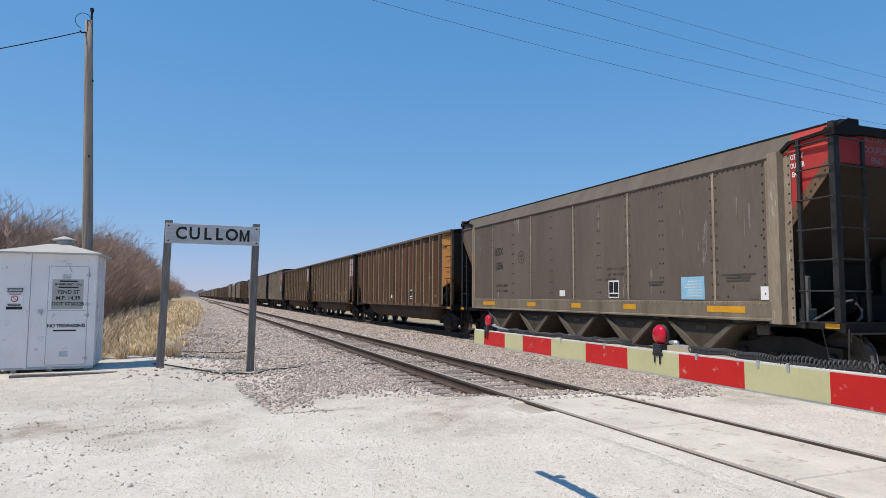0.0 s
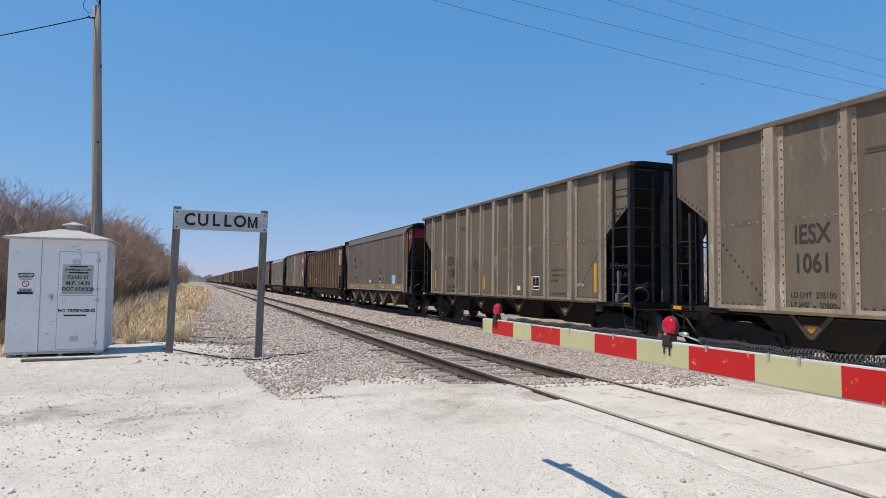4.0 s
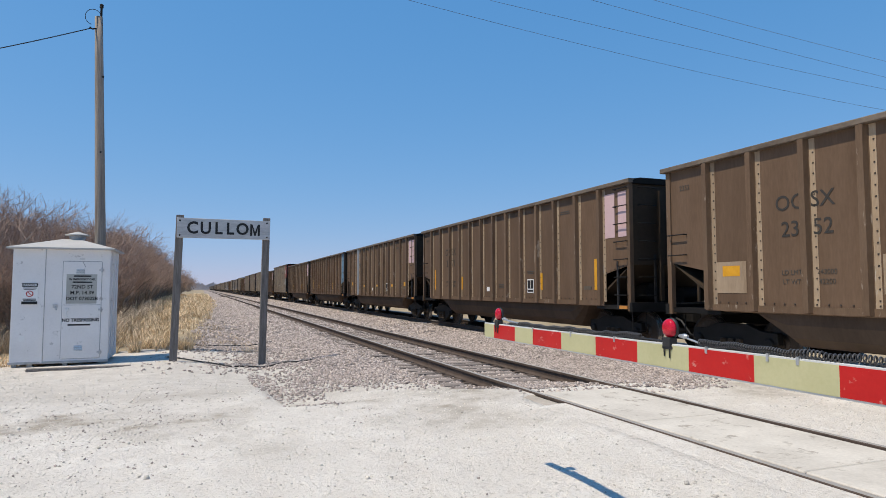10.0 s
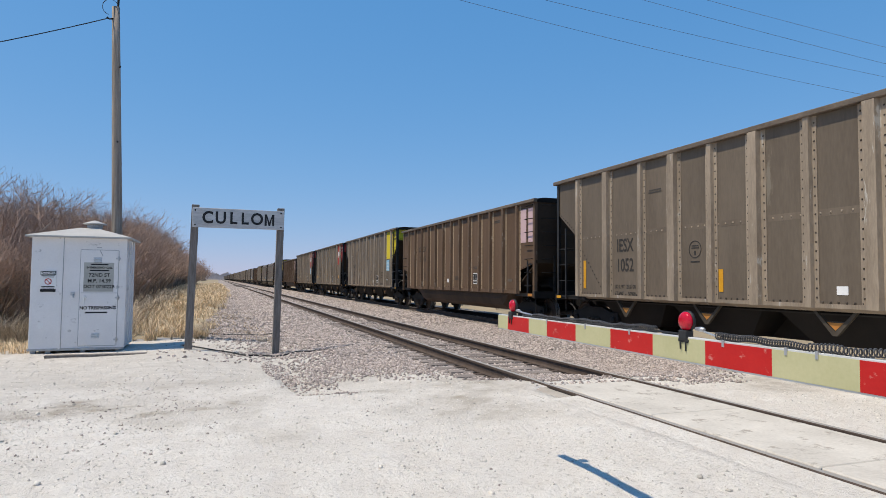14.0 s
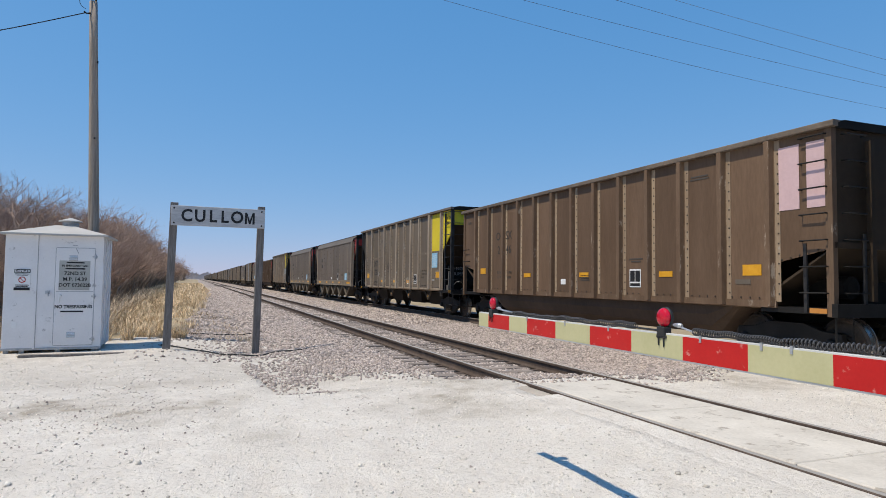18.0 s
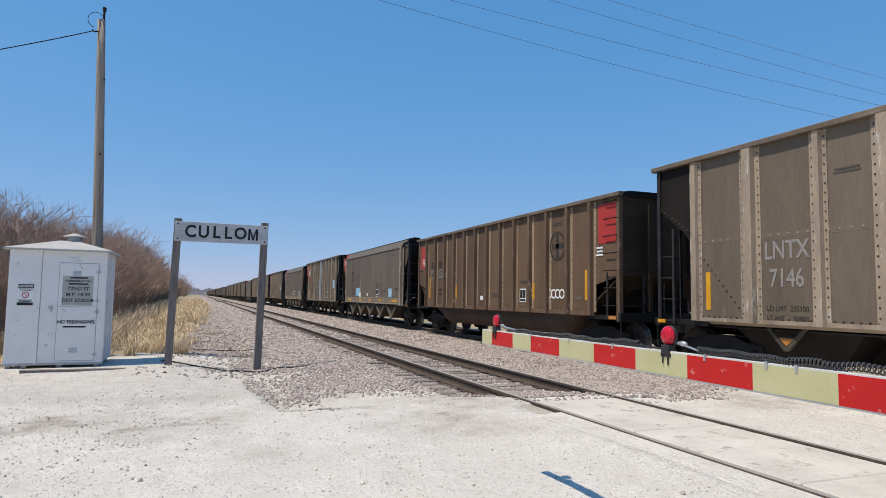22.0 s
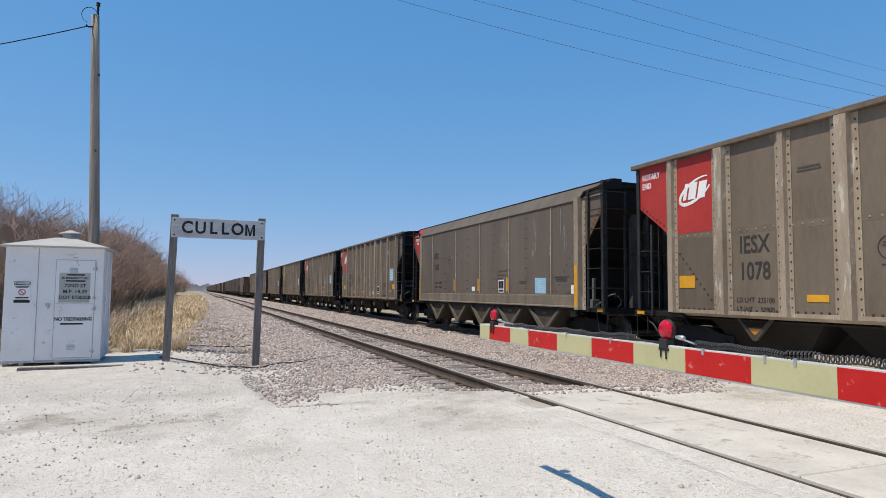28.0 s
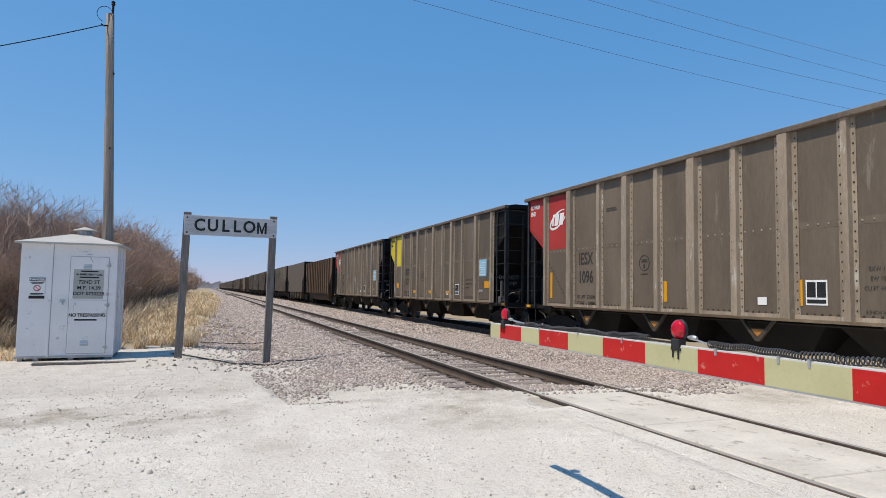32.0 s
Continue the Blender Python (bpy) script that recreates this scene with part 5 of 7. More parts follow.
def build_smooth():
    """Smooth-sided five-bay hopper with a bevelled top."""
    car = new("smooth_hopper_car")
    z0, z1 = 1.42, 3.95
    cuts = [-6.35, -4.89, -2.27, 0.0, 2.27, 4.89, 6.45]
    for s in (-1, 1):
        if s > 0:
            part("side_sheet", shared("ss", lambda: panel_mesh([(-6.45, z1), (-6.45, z0), (6.35, z0), (6.35, z1)], SMOOTH, "side_sheet")), None, car).matrix_basis = mirrored(1)
        else:
            for i in range(6):
                a, b = cuts[i], cuts[i + 1]
                part("side_panel", shared("sp%d" % i, lambda: panel_mesh([(a, z1), (a, z0), (b, z0), (b, z1)], SMOOTH)), None, car)
        for e in (-1, 1):
            k = "%d" % e
            part("end_gusset", shared("sg" + k, lambda: panel_mesh([(e * 7.26, 4.17), (e * 7.26, 3.60), (e * 6.30, 2.50), (e * 6.30, 4.0), (e * 6.5, 4.12)], SMOOTH, "end_gusset")), None, car).matrix_basis = mirrored(s) @ pose(0, e * 0.15, 0)
            if s < 0:
                part("gusset_flange", shared("sgf" + k, lambda: Shape().prism([(e * 7.26, 3.84), (e * 7.26, 3.58), (e * 6.30, 2.48), (e * 6.30, 2.76)], 0, -1.524, -1.5155).mesh("gusset_flange", BROWN)), None, car).location.y = e * 0.15
            part("bevel_end", shared("sbe" + k, lambda: Shape().prism([(-1.525, 3.91), (-1.545, 3.95), (-1.24, TOP), (-1.20, TOP), (-1.20, TOP - 0.05), (-1.49, 3.95)], 1, e * 6.36, e * 7.26).mesh("bevel_end", CHAMFER)), None, car).matrix_basis = mirrored(s) @ pose(0, e * 0.15, 0)
            part("gusset_chord", shared("sgc" + k, lambda: Shape().prism([(e * 6.26, 3.97), (e * 6.48, 4.14), (e * 7.28, 4.19), (e * 7.28, 4.14), (e * 6.52, 4.09), (e * 6.30, 3.93)], 0, -1.575, -1.50).mesh("gusset_chord", SOOT_SHADE)), None, car).matrix_basis = mirrored(s) @ pose(0, e * 0.15, 0)
            part("corner_cap", shared("scc" + k, lambda: Shape().prism([(-1.57, 4.08), (-1.57, 4.20), (-1.24, TOP + 0.004), (-1.0, TOP + 0.004), (-1.0, 4.1)], 1, e * 7.14, e * 7.34).mesh("corner_cap", SOOT_SHADE)), None, car).matrix_basis = mirrored(s) @ pose(0, e * 0.15, 0)
        part("bevel_sheet", shared("sb", lambda: Shape().prism([(-1.525, 3.91), (-1.545, 3.95), (-1.24, TOP), (-1.20, TOP), (-1.20, TOP - 0.05), (-1.49, 3.95)], 1, -6.51, 6.51).mesh("bevel_sheet", CHAMFER)), None, car).matrix_basis = mirrored(s)
        part("top_lip", shared("stl", lambda: Shape().box(-1.26, -1.18, -7.38, 7.38, TOP - 0.01, TOP + 0.02).mesh("top_lip", SOOT_SHADE)), None, car).matrix_basis = mirrored(s)
        part("side_sill", shared("ssill", lambda: Shape().prism([(-1.50, 1.42), (-1.535, 1.40), (-1.535, 1.12), (-1.56, 1.10), (-1.56, 1.07), (-1.45, 1.07)], 1, -6.3, 6.45).mesh("side_sill", SILLM)), None, car).matrix_basis = mirrored(s)
        for y in cuts[1:-1]:
            part("seam_strip", shared("sst", lambda: Shape().box(-1.526, -1.513, -0.03, 0.03, z0, z1).mesh("seam_strip", POSTM)), None, car).matrix_basis = mirrored(s) @ pose(0, -s * y, 0)
        for e in (-1, 1):
            part("bolster_post", shared("sbp%d" % (s * e), lambda: hat_post(0.10, 0.26, 1.03, 4.0, 0.14, POSTM) if s * e > 0 else hat_post(0.04, 0.10, 1.08, 4.0, 0.05, POSTM)), None, car).matrix_basis = mirrored(s) @ pose(0, e * (6.38 if s * e > 0 else 6.40), 0)

    def rivets():
        rows = [((-6.2, 3.89), (6.4, 3.89), 0.13)]
        for y in cuts[1:-1]:
            rows += [((y - 0.07, 1.5), (y - 0.07, 3.85), 0.22), ((y + 0.07, 1.5), (y + 0.07, 3.85), 0.22)]
        for y in (-3.4, -1.13, 1.13, 3.4):
            rows += [((y - 0.05, 1.6), (y - 0.05, 3.75), 0.3), ((y + 0.05, 1.6), (y + 0.05, 3.75), 0.3)]
        rows += [((-6.05, 1.55), (-6.05, 3.85), 0.16), ((-6.0, 2.6), (-5.2, 1.5), 0.2), ((6.2, 2.3), (5.5, 1.5), 0.2)]
        return rivet_rows(rows, 0.017).mesh("rivets", RIVET)
    tagged(part("rivets", shared("sriv", rivets), None, car), kind="stuff").location.x = -1.518
    tagged(part("sill_rivets", shared("ssr", lambda: rivet_rows([((-6.2, 1.37), (6.4, 1.37), 0.13)], 0.016).mesh("sill_rivets", POSTM)), None, car), kind="stuff").location.x = -1.534
    tagged(part("end_rivets", shared("ser", lambda: rivet_rows([((-6.57, 2.74), (-7.35, 3.64), 0.13), ((6.57, 2.74), (7.35, 3.64), 0.13), ((-6.60, 1.15), (-6.60, 3.9), 0.16)], 0.018).mesh("end_rivets", RIVET)), None, car), kind="stuff").location.x = -1.526
    for y in (-4.4, -2.2, 0, 2.2, 4.4):
        ch = part("chute", shared("sc", lambda: Shape().add([(-1.42, -0.95, 1.07), (1.42, -0.95, 1.07), (1.42, 0.95, 1.07), (-1.42, 0.95, 1.07), (-1.40, -0.12, 0.36), (1.40, -0.12, 0.36), (1.40, 0.12, 0.36), (-1.40, 0.12, 0.36)],
             [(3, 2, 1, 0), (4, 5, 6, 7), (0, 1, 5, 4), (1, 2, 6, 5), (2, 3, 7, 6), (3, 0, 4, 7)]).mesh("chute", CHUTE)), None, car)
        ch.location.y = y
        part("chute_rim", shared("scr", lambda: Shape().prism([(-1.0, 1.07), (-0.90, 1.07), (0, 0.44), (0.90, 1.07), (1.0, 1.07), (0.08, 0.32), (-0.08, 0.32)], 0, -1.49, -1.42).box(-1.43, -1.415, -0.14, 0.14, 0.84, 0.92).mesh("chute_rim", CHUTER)), None, ch)
    part("brake_pipe", shared("bp2", lambda: Shape().tube([(-1.5, -6, 1.0), (-1.5, 6, 1.0)], 0.022, 6).mesh("brake_pipe", DARK)), None, car)
    part("reservoir_plate", shared("rp", lambda: Shape().box(-1.42, -1.38, -6.0, -5.75, 0.82, 1.02).mesh("plate", CHUTE)), None, car)
    for s in (-1, 1):
        add_open_end(car, s)
    return car


def build_gondola():
    """High-sided coal gondola with a belly tub."""
    car = new("coal_gondola")
    z0, z1 = SILL + 0.02, TOP - 0.04
    cuts = [-7.29] + G_POSTS + [7.29]
    for s in (-1, 1):
        if s > 0:
            part("side_sheet", shared("gs", lambda: panel_mesh([(-7.29, z1), (-7.29, 2.05), (G_POSTS[0], 1.82), (G_POSTS[0], z0), (G_POSTS[-1], z0), (G_POSTS[-1], 1.82), (7.29, 2.05), (7.29, z1)], BROWN, "side_sheet")), None, car).matrix_basis = mirrored(1)
        else:
            for i in range(14):
                a, b = cuts[i], cuts[i + 1]
                poly = [(a, z1), (a, z0), (b, z0), (b, z1)] if 0 < i < 13 else [(a, z1), (a, 2.05), (b, 1.82), (b, z1)] if i == 0 else [(a, z1), (a, 1.82), (b, 2.05), (b, z1)]
                part("side_panel", shared("gp%d" % i, lambda: panel_mesh(poly, BROWN)), None, car)
        if s > 0:
            row = Shape()
            for y in G_POSTS:
                row.box(1.515, 1.61, y - 0.07, y + 0.07, SILL, TOP - 0.09)
            tagged(part("offside_post_row", shared("gpr", lambda: row.mesh("offside_post_row", POSTB)), None, car), kind="stuff")
        for y in G_POSTS if s < 0 else ():
            part("post_flange", shared("gflange", lambda: Shape().box(-1.5215, -1.5145, -0.195, -0.05, SILL + 0.08, TOP - 0.11).mesh("post_flange", FLANGE)), None, car).location.y = y
            part("side_post", shared("gpost", lambda: hat_post(0.055, 0.09, SILL, TOP - 0.10, 0.105, POSTB)), None, car).matrix_basis = mirrored(s) @ pose(0, y, 0)
        part("top_chord", shared("gch", lambda: chord_mesh(CHORDB, 0.10)), None, car).matrix_basis = mirrored(s)
        part("side_sill", shared("gsill", lambda: Shape().prism([(-1.54, SILL - 0.02), (-1.54, SILL + 0.1), (-1.505, SILL + 0.1), (-1.505, SILL), (-1.35, SILL), (-1.35, SILL - 0.05)], 1, -6.25, 6.25).mesh("side_sill", POSTB)), None, car).matrix_basis = mirrored(s)
        for y in (-7.25, 7.25):
            part("corner_post", shared("gcp", lambda: Shape().box(-1.545, -1.44, -0.06, 0.06, 0.95, TOP - 0.1).mesh("corner_post", POSTB)), None, car).matrix_basis = mirrored(s) @ pose(0, y, 0)
            for i in range(7) if y < 0 else (2, 3):
                z = 1.33 + 0.43 * i
                part("grab_iron", shared("ggx", lambda: grab_mesh(0.46, "x")), None, car).matrix_basis = mirrored(s) @ pose(-1.51, y - math.copysign(0.26, y), z)
        for x in (-1.05,):
            for i in range(7):
                part("grab_iron", shared("ggy", lambda: grab_mesh(0.45, "y")), None, car).matrix_basis = mirrored(s) @ pose(x, -7.28, 1.33 + 0.43 * i)
        for x in (-1.3, 1.3):
            part("step", shared("stepm", lambda: Shape().tube([(-0.2, -7.3, 1.0), (-0.2, -7.3, 0.5), (0.2, -7.3, 0.5), (0.2, -7.3, 1.0)], 0.018, 6).mesh("step", DARK)), None, car).matrix_basis = mirrored(s) @ pose(x, 0, 0)
        part("end_sheet", shared("ge", lambda: Shape().box(-1.50, 1.50, -7.27, -7.22, 2.05, z1).prism([(-7.27, 2.05), (-7.22, 2.05), (-5.7, 1.12), (-5.75, 1.08)], 0, -1.48, 1.48).mesh("end_sheet", SLOPE)), None, car).matrix_basis = mirrored(s)
        part("end_rib", shared("ger", lambda: Shape().box(-1.5, 1.5, -7.31, -7.27, 2.05, 2.15).box(-0.7, -0.6, -7.36, -7.27, 1.2, 3.85).box(0.6, 0.7, -7.36, -7.27, 1.2, 3.85).mesh("end_rib", SLOPE)), None, car).matrix_basis = mirrored(s)
        part("platform", shared("plat", lambda: Shape().box(-1.5, 1.5, -7.32, -5.9, 0.98, 1.08).box(-1.56, 1.56, -7.38, -7.28, 0.94, 1.16).mesh("platform", DARK)), None, car).matrix_basis = mirrored(s)
        part("ladder_rail", shared("glr", lambda: Shape().box(-1.53, -1.49, -6.83, -6.77, 1.0, 2.15).box(-0.86, -0.80, -7.33, -7.30, 1.0, 2.3).mesh("ladder_rail", LADDER)), None, car).matrix_basis = mirrored(s)
        part("end_light", shared("gor", lambda: Shape().box(-1.565, -1.555, -7.2, -6.9, 1.0, 1.08).mesh("plate", ORANGE)), None, car).matrix_basis = mirrored(s)
    sec = [(-1.42, 1.08), (-1.40, 0.85), (-1.28, 0.62), (-1.05, 0.47), (-0.7, 0.42), (0.7, 0.42), (1.05, 0.47), (1.28, 0.62), (1.40, 0.85), (1.42, 1.08)]
    tub = Shape()
    n = len(sec)
    v = []
    for y, k in ((-5.25, 0.0), (-4.55, 1.0), (4.55, 1.0), (5.25, 0.0)):
        v += [(x, y, z if k else 1.08 + (z - 1.08) * 0.12) for x, z in sec]
    tub.add(v, [(j * n + i, j * n + i + 1, (j + 1) * n + i + 1, (j + 1) * n + i) for j in range(3) for i in range(n - 1)] + [tuple(range(n)), tuple(range(3 * n, 4 * n))])
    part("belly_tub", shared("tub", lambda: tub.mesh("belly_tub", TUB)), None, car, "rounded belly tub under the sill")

    def rivets():
        rows = [((-6.1, 1.22), (6.1, 1.22), 0.2)]
        for y in G_POSTS:
            rows += [((y - 0.155, 1.3), (y - 0.155, 3.75), 0.17)]
        rows += [((-6.2, 1.85), (-7.2, 2.07), 0.16), ((-7.2, 2.2), (-7.2, 3.7), 0.17)]
        return rivet_rows(rows, 0.014).mesh("rivets", RIVET)
    tagged(part("rivets", shared("griv", rivets), None, car), kind="stuff").location.x = -1.522
    return car


LABELS = {"H": "weathered aluminium ribbed coal hopper car with outside posts", "S": "grey brown smooth sided coal hopper car with five chutes", "G": "brown weathered high sided coal gondola with a belly tub"}


def swap(ob, mat):
    """Gives this object its own paint, leaving the shared mesh as it is."""
    ob.material_slots[0].link = "OBJECT"
    ob.material_slots[0].material = mat


def plate(name, car, y0, y1, z0, z1, mat, x=-1.521, label=""):
    a, b = min(y0, y1), max(y0, y1)
    return part(name, shared(("pl", round(b - a, 3), round(z1 - z0, 3), mat.name), lambda: Shape().box(-0.002, 0.003, 0, b - a, 0, z1 - z0).mesh(name, mat)), None, car, label), (x, a, z0)


def decal(name, car, y0, y1, z0, z1, mat, x=-1.521, label=""):
    ob, at = plate(name, car, y0, y1, z0, z1, mat, x, label)
    ob.location = at
    return ob


def bars(car, y, z, rows, wide, mat, x=-1.521, step=0.055):
    rng = random.Random(int(y * 100 + z * 10))
    for i in range(rows):
        w = wide * rng.uniform(0.65, 1.0)
        decal("stencil_bar", car, y - w / 2, y + w / 2, z - i * step, z - i * step + step * 0.5, mat, x)


def notice_box(car, y, z, x=-1.521):
    decal("data_panel", car, y - 0.2, y + 0.2, z, z + 0.42, WHITE, x, "black and white data panel")
    for a, b, c, d in ((-0.175, -0.012, 0.13, 0.385), (0.012, 0.175, 0.13, 0.385), (-0.175, 0.175, 0.03, 0.095)):
        decal("data_field", car, y + a, y + b, z + c, z + d, LETTER, x - 0.004)


def logo(car, y, z):
    """White slanted bars inside a swept ring, standing for the owner's mark."""
    s = Shape()
    n = 26
    pts = []
    for i in range(n):
        a = 0.5 + i / (n - 1) * 5.2
        u, w = 0.46 * math.cos(a), 0.19 * math.sin(a)
        pts.append((0.0, -(u * 0.93 - w * 0.37), u * 0.42 + w * 0.93))
    for i in range(n - 1):
        p, q = Vector(pts[i]), Vector(pts[i + 1])
        t = 0.012 + 0.026 * math.sin(math.pi * i / n)
        d = (q - p).normalized().cross(Vector((1, 0, 0))) * t
        s.add([p - d, q - d, q + d, p + d, p - d + Vector((0.002, 0, 0)), q - d + Vector((0.002, 0, 0)), q + d + Vector((0.002, 0, 0)), p + d + Vector((0.002, 0, 0))], [(0, 1, 2, 3), (7, 6, 5, 4), (0, 4, 5, 1), (1, 5, 6, 2), (2, 6, 7, 3), (3, 7, 4, 0)])

    def slab(u0, u1, w0, w1):
        sk = 0.22
        s.prism([(-(u0 + sk * w0), w0), (-(u1 + sk * w0), w0), (-(u1 + sk * w1), w1), (-(u0 + sk * w1), w1)], 0, -0.001, 0.002)
    slab(-0.31, -0.22, -0.17, 0.17)
    slab(-0.17, 0.04, -0.17, 0.17)
    slab(0.09, 0.30, -0.17, 0.17)
    me = shared("logo", lambda: s.mesh("emblem", WHITE))
    ob = part("emblem", me, None, car, "white swept ring emblem")
    ob.location = (-1.528, y, z)


def smear(car, y, z, seed, x):
    """A pale overspray round a reflector, with runs below it."""
    def build():
        rng = random.Random(seed + 5)
        top = [(-0.30 + 0.05 * i, 0.13 + 0.08 * math.sin(math.pi * i / 12) + rng.uniform(-0.03, 0.03)) for i in range(13)]
        low = [(0.27 - 0.03 * i, -0.10 - (rng.uniform(0.04, 0.15) if rng.random() < 0.35 else rng.uniform(0, 0.03))) for i in range(19)]
        return Shape().prism(top + low, 0, -0.0015, 0.001).mesh("overspray", SMEAR)
    ob = part("overspray", shared(("smear", seed), build), None, car, "pale overspray with runs")
    ob.location = (x, y, z)
    return ob


# kind, number, leading-end paint, trailing-end paint, extras
CARS = {-1: ("G", "4744", None, None, ""), 0: ("S", "1286", RED, None, "xc"), 1: ("G", "", ORANGE, None, "r"), 2: ("G", "2247", PINK, None, "y"), 3: ("G", "2113", PINK, None, "yp"), 4: ("H", "1061", RED, None, "s"),
        5: ("H", "1038", None, None, "o"), 6: ("S", "1287", RED, None, "x"), 7: ("G", "2124", PINK, None, "ow"), 8: ("H", "1049", RED, None, "sy"), 9: ("S", "1261", BLUE, None, "xb"),
        10: ("H", "1029", RED, None, "syp"), 11: ("G", "2352", PINK, None, "yp"), 12: ("G", "2071", PINK, None, "o"), 13: ("G", "2011", PINK, None, "y"), 14: ("G", "", BLUE, None, "ro"),
        15: ("G", "2126", PINK, None, "o"), 16: ("H", "1052", RED, None, "so"), 17: ("G", "2165", PINK, None, ""), 18: ("H", "7211", YELLOW, None, "s"), 19: ("H", "7224", RED, SOOT_SHADE, "yp"),
        20: ("H", "1105", RED, None, "sy"), 21: ("G", "2146", PINK, None, "y"), 22: ("H", "7205", YELLOW, SOOT_SHADE, "sy"), 23: ("S", "1270", RED, None, "x"), 24: ("S", "1302", RED, None, "x"),
        25: ("H", "7146", YELLOW, SOOT_SHADE, "so"), 26: ("G", "699173", RED, RED, "eo"), 27: ("S", "1251", None, RED, "xp"), 28: ("H", "1097", None, RED, "syp"), 29: ("S", "1274", None, RED, "x"),
        30: ("H", "1083", None, RED, "so"), 31: ("H", "1064", None, RED, "sy"), 32: ("H", "1078", None, RED, "sy"), 33: ("S", "1260", None, RED, "xo"), 34: ("H", "1027", None, RED, "sy"),
        35: ("H", "1009", None, RED, "so"), 36: ("H", "7220", SOOT_SHADE, YELLOW, "sy"), 37: ("H", "1096", None, RED, "so"), 38: ("H", "1071", SOOT_SHADE, YELLOW, "sy"), 39: ("H", "1044", None, RED, "s")}


def paint_hopper(car, number, lead, trail, extra):
    x = -1.521
    for paint, s in ((lead, -1), (trail, 1)):
        if paint is None:
            continue
        panel = [o for o in car.children if o.name.startswith("side_panel") and len(o.data.vertices)]
        end = min(panel, key=lambda o: s * -1 * sum(v.co.y for v in o.data.vertices) / len(o.data.vertices))
        swap(end, paint)
        for o in car.children:
            if o.name.startswith("end_band") and (o.matrix_basis.to_euler().z < 1) == (s < 0):
                swap(o, paint)
        if paint is SOOT_SHADE:
            continue
        decal("paint_panel", car, s * 4.96, s * 6.05, 2.72, TOPS["H"] - 0.13, paint, -1.519, "painted panel")
        if paint is RED:
            logo(car, s * 5.48, 3.58)
        words = WHITE if paint is RED else LETTER
        for i, w in enumerate(("ROTARY", "END")):
            lettering("writing", w, 0.17 if s < 0 else 0.19, words, car, (x, (-6.98 if s < 0 else 6.83) + i * (0.10 if s < 0 else 0.14), (4.0 if s < 0 else 4.08) - i * 0.2), stretch=0.78, weight=0.004)
    owner = "LNTX" if number.startswith("7") else "IESX"
    y = 4.05
    ink = FAINT_WHITE if number == "7146" else STENCIL
    lettering("reporting_mark", owner, 0.45, ink, car, (x, y, 2.37), weight=0.007, stretch=0.78)
    lettering("reporting_mark", number, 0.45, ink, car, (x, y, 1.88), weight=0.007, stretch=0.78)
    lettering("writing", "LD LMT  235100", 0.135, STENCIL, car, (x, y, 1.36), stretch=0.9)
    lettering("writing", "LT WT     50900", 0.135, STENCIL, car, (x, y, 1.19), stretch=0.9)
    ring = part("round_mark", shared("ring", lambda: Shape().ring(0.185, 0.168).box(-0.001, 0.002, -0.10, 0.10, 0.065, 0.085).box(-0.001, 0.002, -0.11, 0.11, 0.02, 0.04).box(-0.001, 0.002, -0.025, 0.03, -0.12, -0.03).box(-0.001, 0.002, -0.13, 0.13, -0.27, -0.245).mesh("ring", STENCIL)), None, car)
    ring.location = (x, 1.62, 2.18)
    for i, w in enumerate(("EXW 11'-0\" H  2'-6\"", "EW 10'-8\" H 13'-6\"", "CU FT 4495")):
        lettering("writing", w, 0.10, FAINT, car, (x, -4.05 + (0.22 if i == 2 else 0), 1.90 - 0.15 * i), stretch=0.85)
    lettering("writing", "2 INCH HF COMP SHOES", 0.075, FAINT, car, (x, -4.05, 1.24))
    bars(car, 2.9, 3.6, 2, 0.6, FAINT)
    notice_box(car, -2.8, 1.32)
    decal("label", car, -1.8, -1.6, 1.3, 1.44, WHITE)
    decal("routing_plate", car, -5.35, -5.0, 1.45, 1.53, ZINC)
    if "s" in extra:
        decal("blue_notice", car, -5.68, -4.98, 2.02, 2.64, STICKER, x, "faded blue notice")
        for i in range(6):
            decal("notice_line", car, -5.58, -5.05 - 0.05 * (i % 3), 2.08 + 0.085 * i, 2.1 + 0.085 * i, WHITE, x - 0.004)
    if "y" in extra:
        for yy, w in ((-5.72, 0.44), (-1.7, 0.4), (0.5, 0.45), (2.8, 0.4), (5.75, 0.44)):
            if number in ("1049", "7205", "1097", "7224", "1105"):
                smear(car, yy, 1.71 if abs(yy) > 5 else 1.41, int(yy * 10) % 3, x + 0.003)
            decal("reflector", car, yy - w / 2, yy + w / 2, 1.59 if abs(yy) > 5 else 1.35, 1.84 if abs(yy) > 5 else 1.47, AMBER, x, "amber reflective strip")
    for yy, zz in {"1097": ((-5.78, 1.62),), "7224": ((5.72, 1.66),)}.get(number, ()):
        splash = smear(car, yy, zz, 7, x + 0.004)
        splash.scale = (1, 1.05, 2.3)
    if "o" in extra:
        for yy in (-5.85, -2.48, 0.9, 5.85):
            decal("reflector", car, yy - 0.06, yy + 0.06, 1.3, 2.05 if abs(yy) > 5 else 1.75, AMBER, x, "amber reflective strip")
    if "p" in extra:
        for yy, zz, w, h in ((-5.7, 1.42, 0.5, 0.30), (0.3, 1.42, 0.55, 0.24), (2.7, 1.42, 0.4, 0.24)):
            decal("paint_patch", car, yy - w / 2, yy + w / 2, zz, zz + h, CHAMFER, x + 0.002)


